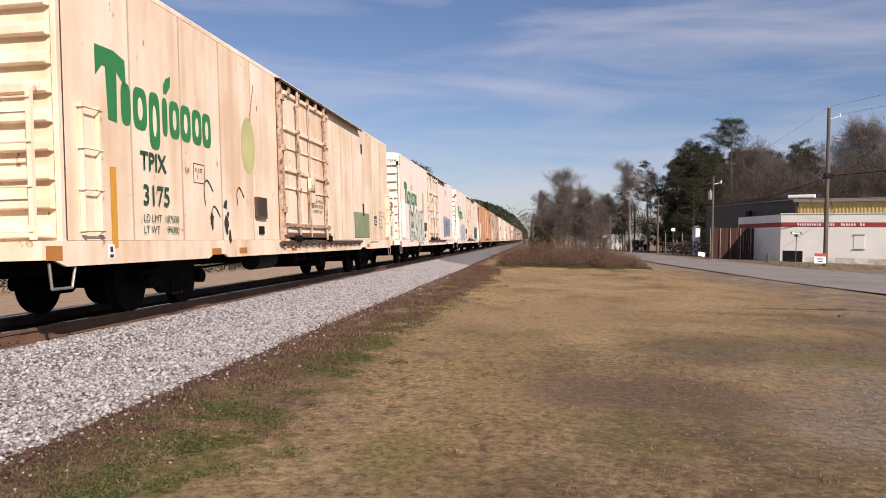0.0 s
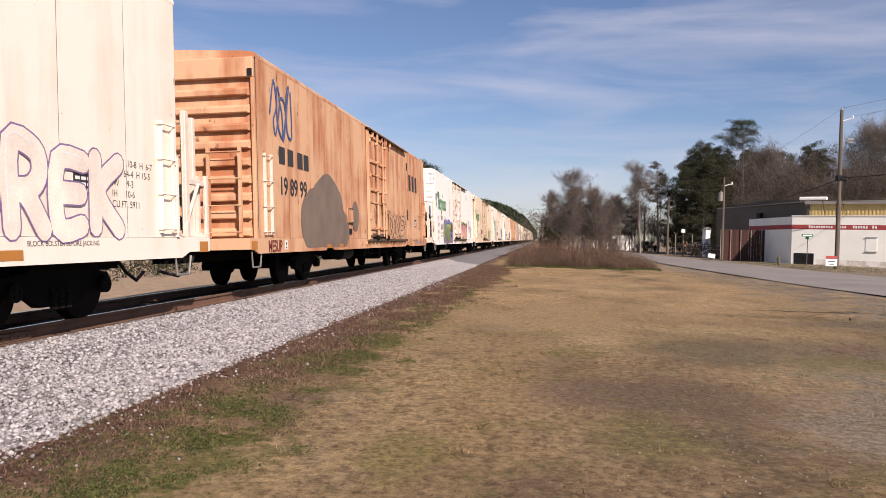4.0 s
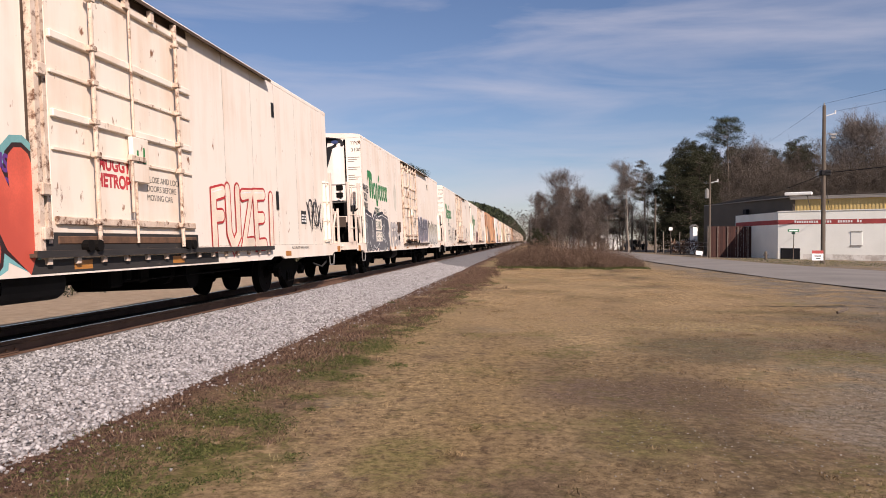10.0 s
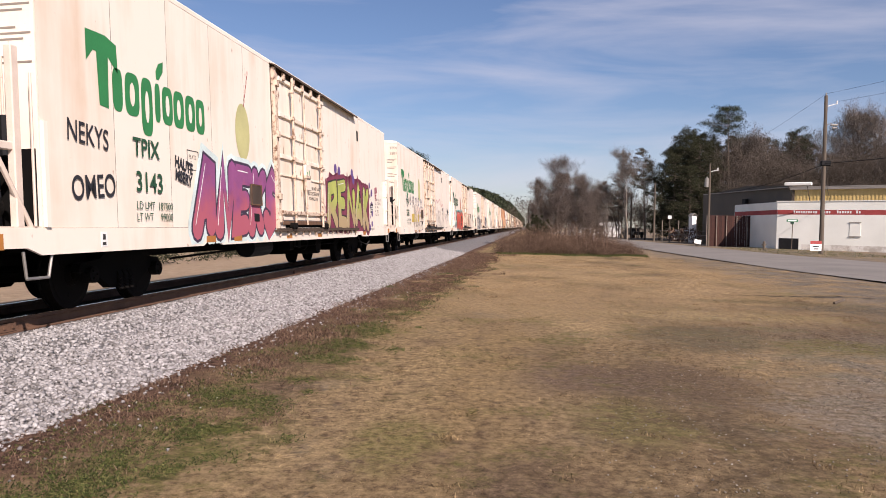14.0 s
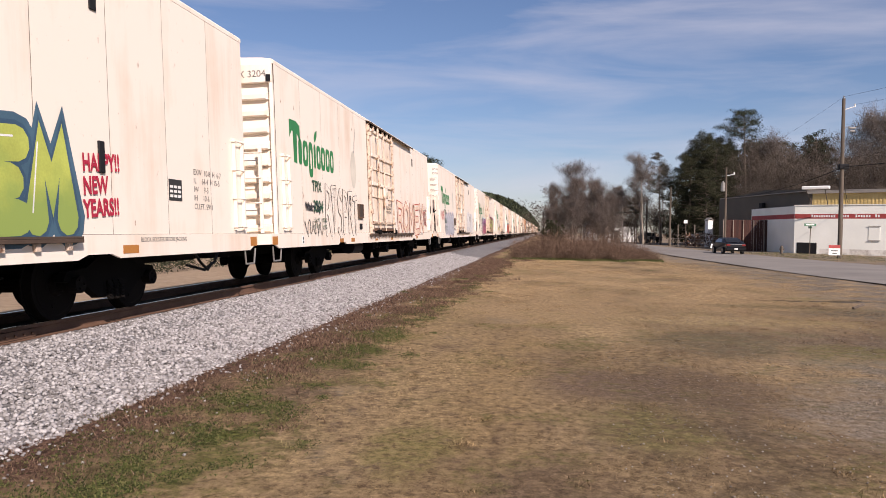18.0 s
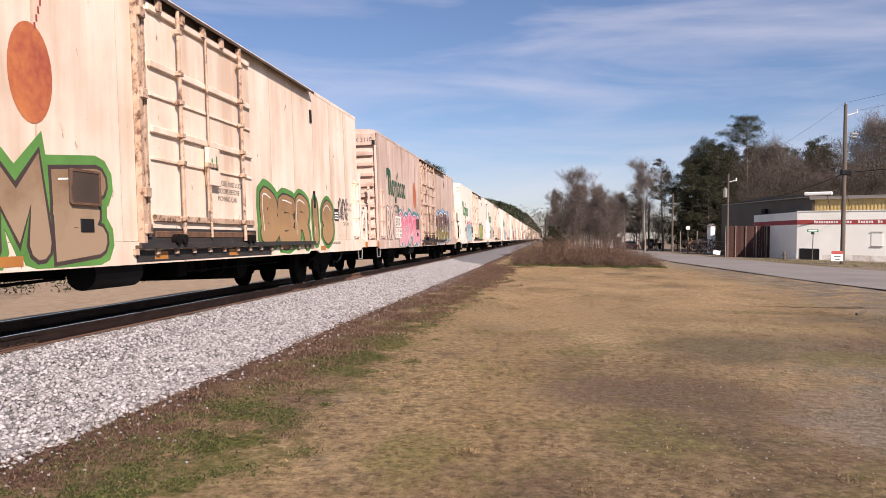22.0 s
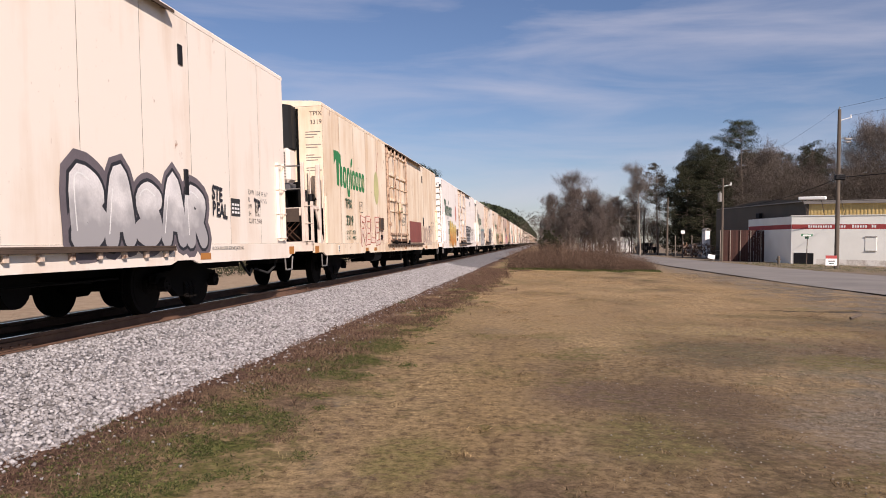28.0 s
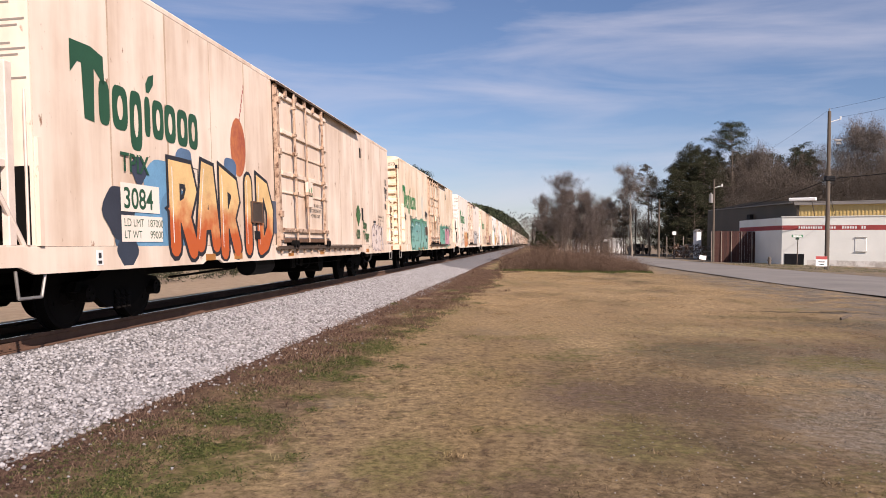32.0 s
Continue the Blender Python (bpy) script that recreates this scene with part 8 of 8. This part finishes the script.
prism(bm, [(-4.4, 2.7), (0, 4.9), (4.4, 2.7), (4.4, 2.85), (0, 5.05), (-4.4, 2.85)], "y", -3.4, 3.4)
part("roof", bm, M["steel"], house)
part("door", boxes((-0.45, 0.45, -3.06, -3.0, 0, 2.05)), M["brownmetal"], house)

# poles and wires
def utility_pole(x, y, h, r, label):
    p = thing("utility_pole", label, "utility pole", "poles along the road", pose(x, y, ground_z(x, y)))
    bm = bmesh.new()
    rod(bm, (0, 0, -0.1), (0.0, 0, h), r, 12, r * 0.68)
    part("shaft", bm, M["pole"], p)
    return p


P1 = utility_pole(21.6, 58.9, 11.75, 0.17, "tall weathered wooden utility pole by the road")
part("pole_cap", rods(((0, 0, 11.75), (0, 0, 11.95), 0.05), seg=8), M["steel"], P1)
part("insulator_arm", rods(((0.1, 0, 10.95), (0.75, -0.1, 11.15), 0.03), ((0.75, -0.1, 11.1), (0.75, -0.1, 11.35), 0.05), seg=6), M["sheetwhite"], P1)
lamp = part("street_lamp_arm", rods(((0.1, 0, 9.6), (0.45, -0.1, 9.7), 0.025), seg=6), M["steel"], P1)
part("lamp_head", boxes((0.35, 0.85, -0.2, 0.02, 9.52, 9.64), (0.45, 0.78, -0.16, -0.02, 9.30, 9.42), bev=0.03), M["steel"], lamp)
part("cable_clamp", boxes((-0.25, 0.45, -0.2, 0.2, 6.55, 6.95), bev=0.05), M["dark"], P1)
P2 = utility_pole(17.6, 77.2, 8.2, 0.13, "wooden utility pole with a grey transformer")
part("transformer", rods(((-0.28, 0, 5.9), (-0.28, 0, 6.75), 0.2), ((-0.28, 0, 6.75), (-0.28, 0, 6.9), 0.06), seg=14), M["steel"], P2)
part("insulator_arm", rods(((0, 0, 7.4), (0.75, 0, 7.6), 0.03), ((0.75, 0, 7.5), (0.75, 0, 7.8), 0.05), seg=6), M["sheetwhite"], P2)
P3 = utility_pole(16.7, 104.5, 7.9, 0.15, "wooden utility pole at the wood's edge")
P4 = utility_pole(16.6, 127.3, 7.4, 0.16, "pale wooden utility pole far down the road")
P5 = utility_pole(11.0, 126.6, 6.2, 0.15, "pale wooden pole in the brush")
part("cross_wire_arm", rods(((0, 0, 5.0), (0.5, 0, 5.0), 0.05), seg=6), M["palebark"], P5)


def cable(a, c, sag, r, label):
    bm = bmesh.new()
    a, c = Vector(a), Vector(c)
    d = (c - a).normalized()
    u = d.cross(Vector((0, 0, 1))).normalized()
    w = d.cross(u)
    last = None
    for i in range(17):
        k = i / 16
        q = a.lerp(c, k) - Vector((0, 0, 4 * sag * k * (1 - k)))
        ring = [bm.verts.new(q + (u * math.cos(g) + w * math.sin(g)) * r) for g in (j * 1.2566 for j in range(5))]
        if last:
            for j in range(5):
                bm.faces.new((last[j], last[(j + 1) % 5], ring[(j + 1) % 5], ring[j]))
        last = ring
    tagged(part("overhead_wire", bm, M["dark"]), label, "wire", "wires on the poles")


cable((21.6, 58.9, 11.9), (30.5, 24, 12.4), 0.5, 0.008, "thin power line from pole to pole")
cable((22.35, 58.8, 11.3), (31.5, 24, 11.6), 0.5, 0.008, "thin power line from pole to pole")
cable((21.6, 58.9, 11.9), (17.6, 77.2, 8.15), 0.3, 0.006, "thin power line from pole to pole")
cable((21.6, 58.9, 6.75), (30.5, 24, 7.2), 0.4, 0.028, "thick telephone cable from pole to pole")
cable((21.6, 58.9, 6.7), (17.6, 77.2, 5.3), 0.5, 0.024, "thick telephone cable from pole to pole")
cable((21.6, 58.9, 6.7), (26.5, 70.6, 4.4), 0.2, 0.02, "service cable down to the shop")
cable((17.6, 77.2, 7.8), (16.7, 104.5, 7.6), 0.4, 0.012, "thin power line from pole to pole")
cable((16.6, 127.3, 5.2), (11.0, 126.6, 5.0), 0.05, 0.05, "cable between two far poles")
far_mast = thing("signal_mast", "thin dark railway signal mast far down the track", "mast", m=pose(-0.2, 90, 0))
part("shaft", rods(((0, 0, 0), (0, 0, 4.1), 0.07), seg=8), M["dark"], far_mast)

# signs
ss = thing("street_sign", "green street name sign on a steel post", "sign", m=pose(21.7, 65.6, 0.0, 0, 0, 0))
part("post", rods(((0, 0, -0.1), (0.04, 0, 2.45), 0.035), seg=8), M["pole"], ss)
b = part("blade", boxes((-0.45, 0.45, -0.015, 0.015, 2.45, 2.66), bev=0.004), M["signgreen"], ss, "green sign blade")
part("blade_print", boxes((-0.33, 0.33, -0.019, -0.015, 2.51, 2.60)), M["sheetwhite"], b)
part("blade", boxes((-0.015, 0.015, -0.4, 0.4, 2.25, 2.43), bev=0.004), M["signgreen"], ss, "green sign blade")
ys = thing("yard_sign", "small white yard sign with a red top bar", "sign", m=pose(20.9, 58.0, ground_z(20.9, 58) + 0.02, 0, 0, 8))
part("panel", boxes((-0.42, 0.42, -0.012, 0.012, 0.22, 0.95)), M["sheetwhite"], ys)
part("panel_print", boxes((-0.42, 0.42, -0.016, -0.012, 0.72, 0.95)), M["redband"], ys, "red top bar")
part("panel_print", boxes((-0.25, 0.25, -0.016, -0.012, 0.50, 0.58)), M["ink"], ys, "plain dark bar")
part("panel_print", boxes((-0.15, 0.2, -0.016, -0.012, 0.32, 0.40)), M["ink"], ys, "plain dark bar")
for sx in (-0.3, 0.3):
    part("wire_leg", rods(((sx, 0, -0.05), (sx, 0, 0.3), 0.008), seg=5), M["steel"], ys)
ws = thing("road_sign", "tilted white board sign at the far road edge", "sign", m=pose(16.6, 77.5, ground_z(16.6, 77.5), 0, 10, 15))
part("panel", boxes((-0.36, 0.36, -0.02, 0.02, 0.25, 0.66)), M["sheetwhite"], ws)
for sx in (-0.28, 0.28):
    part("leg", rods(((sx, 0, -0.05), (sx, 0, 0.3), 0.02), seg=5), M["steel"], ws)
rs = thing("notice_sign", "small white notice on a post by the woods", "sign", m=pose(17.2, 96, 0, 0, 0, 0))
part("post", rods(((0, 0, -0.1), (0, 0, 2.9), 0.05), seg=6), M["pole"], rs)
part("panel", boxes((-0.22, 0.22, -0.07, -0.05, 2.95, 3.35)), M["sheetwhite"], rs)
hy = thing("fire_hydrant", "weathered grey fire hydrant in the verge", "hydrant", m=pose(20.4, 68.6, 0))
part("barrel", rods(((0, 0, -0.05), (0, 0, 0.62), 0.11), ((0, 0, 0.62), (0, 0, 0.78), 0.13, 0.05), ((-0.2, 0, 0.45), (0.2, 0, 0.45), 0.05), seg=10), M["pole"], hy)
verge = stalks(4200, U(17.5, 26), U(52, 74), ground_z, 0.03, 0.14, 0.012, 0.6)
v = verge[0].reshape(-1, 3, 3)
keep = np.array([p[0, 0] > road_far(p[0, 1]) + 0.3 for p in v])
v = v[keep]
tagged(sheet("verge_grass", v.reshape(-1, 3), np.arange(len(v) * 3).reshape(-1, 3), GREENBLADE), "rough green and tan grass along the shop", "grass", kind="stuff")
tagged(part("fallen_stick", rods(((7.0, 18.2, 0.03), (7.28, 18.35, 0.10), 0.035), seg=6), M["bark"]), "short dark stick lying in the grass", "stick")


def sedan(label, colour):
    """A four-door saloon: body, cabin glass, wheels, lamps. Nose towards +y."""
    c = thing("car", label, "car")
    out_ = [(-2.38, 0.36), (-2.42, 0.62), (-2.40, 0.90), (-2.28, 0.965), (-1.65, 1.02), (-0.95, 1.36), (-0.30, 1.45), (0.35, 1.43), (1.20, 1.00), (2.05, 0.86), (2.38, 0.66), (2.40, 0.38), (2.2, 0.24), (-2.2, 0.26)]
    bm = bmesh.new()
    prism(bm, out_, "x", -0.86, 0.86)
    for v in bm.verts:
        if v.co.z > 1.0:
            v.co.x *= 1 - (v.co.z - 1.0) * 0.55
        if abs(v.co.y) > 2.0:
            v.co.x *= 0.90
    bevel(bm, 0.05, 2)
    part("body", bm, colour, c)
    bm = bmesh.new()
    prism(bm, [(-1.58, 1.04), (-0.92, 1.345), (-1.06, 1.345), (-1.66, 1.06)], "x", -0.62, 0.62)
    part("rear_window", bm, M["carglass"], c)
    for s in (1, -1):
        bm = bmesh.new()
        prism(bm, [(-1.3, 1.02), (-0.85, 1.31), (0.28, 1.37), (0.98, 1.02)], "x", min(s * 0.80, s * 0.905), max(s * 0.80, s * 0.905))
        for v in bm.verts:
            if v.co.z > 1.1:
                v.co.x -= s * 0.14
        part("side_window", bm, M["carglass"], c)
        part("tail_lamp", boxes((min(s * 0.50, s * 0.82), max(s * 0.50, s * 0.82), -2.43, -2.33, 0.72, 0.88), bev=0.02), M["redlamp"], c)
        part("door_mirror", boxes((min(s * 0.9, s * 1.05), max(s * 0.9, s * 1.05), 0.75, 0.9, 0.95, 1.08), bev=0.03), colour, c)
        for y in (-1.42, 1.42):
            bm = bmesh.new()
            rod(bm, (s * 0.72, 0, 0), (s * 0.91, 0, 0), 0.325, 24)
            w = part("wheel", bm, M["tyre"], c, at=pose(0, y, 0.325))
            bm = bmesh.new()
            rod(bm, (s * 0.905, 0, 0), (s * 0.925, 0, 0), 0.21, 18)
            for k in range(5):
                a = k * 1.2566
                rod(bm, (s * 0.925, 0.13 * math.cos(a), 0.13 * math.sin(a)), (s * 0.932, 0.13 * math.cos(a), 0.13 * math.sin(a)), 0.045, 6)
            part("rim", bm, M["steel"], w)
    part("rear_plate", boxes((-0.15, 0.15, -2.475, -2.455, 0.42, 0.52)), M["sheetwhite"], c, "blank number plate")
    part("rear_bumper", boxes((-0.84, 0.84, -2.46, -2.32, 0.34, 0.56), bev=0.04), colour, c)
    for o in c.children_recursive:      # a compact one
        o.data.transform(Matrix.Scale(0.92, 4))
        o.matrix_basis = Matrix.Translation(o.matrix_basis.translation * 0.92)
    return c


SALOON = sedan("black four-door saloon driving away along the road", M["carpaint"])
parked = thing("parked_pickup", "dark pickup parked under the trees", "pickup", m=pose(17.9, 134, 0.03, 0, 0, 15))
part("body", boxes((-0.95, 0.95, -2.7, 2.7, 0.55, 1.10), (-0.88, 0.88, -0.6, 1.2, 1.10, 1.75), bev=0.06), M["carpaint"], parked)
for s in (1, -1):
    for y in (-1.7, 1.7):
        part("wheel", rods(((s * 0.7, y, 0.36), (s * 0.96, y, 0.36), 0.36), seg=18), M["tyre"], parked)


# ---- everything that moves ----
def travelled(t):
    """Metres that the train has gone: the near end of the car at place 0 stands at this y."""
    return 8.137 + 13.354 * t - 0.01256 * t * t + 0.000899 * t ** 3


# slack in the couplers and cars of odd length
SHIFT = {1: 0.55, 2: -0.15, 3: -0.6, 4: 0.3, 6: -1.0, 10: -0.4, 11: 0.4, 12: -0.1, 14: -0.2, 15: 0.8, 16: 0.9, 17: 0.75, 18: -0.1}


def motions():
    for place, car in TRAIN.items():
        walk(car, [(t, pose(TRACK_X, travelled(t) - place * PITCH + SHIFT.get(place, 0.0), RAIL_Z, 0, -LEAN, 0)) for t in range(33)])
        # wheels roll on the rails; far-off cars too small to show it keep theirs still
        if place >= -1:
            turned = [(k / 30, -math.degrees((travelled(k / 30)) / 0.457)) for k in range(961)]
            for wheel in [o for o in car.children_recursive if o.name.startswith("wheelset")]:
                here = wheel.matrix_basis.translation.copy()
                walk(wheel, [(t, pose(*here, a, 0, 0)) for t, a in turned])
    # the saloon keeps to its lane and its wheels roll
    rows = []
    for k in range(65):
        t = k / 2
        y = float(np.interp(t, (0, 16.5, 17.5, 20, 32), (-190, 42.8, 58.6, 90.5, 245)))
        x = float(np.interp(y, (-190, 20, 42.8, 51, 60, 67, 83, 110, 245), (60, 19.5, 16.0, 15.7, 15.3, 15.0, 14.0, 12.6, 8.5)))
        rows.append((t, x, y))
    for i, (t, x, y) in enumerate(rows):
        a, c = rows[max(0, i - 1)], rows[min(64, i + 1)]
        rows[i] = (t, x, y, math.degrees(math.atan2(-(c[1] - a[1]), c[2] - a[2])))
    way = lambda t: float(np.interp(t, (0, 16.5, 17.5, 20, 32), (-190, 42.8, 58.6, 90.5, 245)))
    for wheel in [o for o in SALOON.children if o.name.startswith("wheel")]:
        here = wheel.matrix_basis.translation.copy()
        times = [0.0] + [15 + k / 60 for k in range(421)] + [32.0]
        walk(wheel, [(t, pose(*here, -math.degrees(way(min(max(t, 15.0), 22.0)) / 0.299), 0, 0)) for t in times])
    walk(SALOON, [(t, pose(x, y, 0.075, 0, 0, h)) for t, x, y, h in rows])


motions()
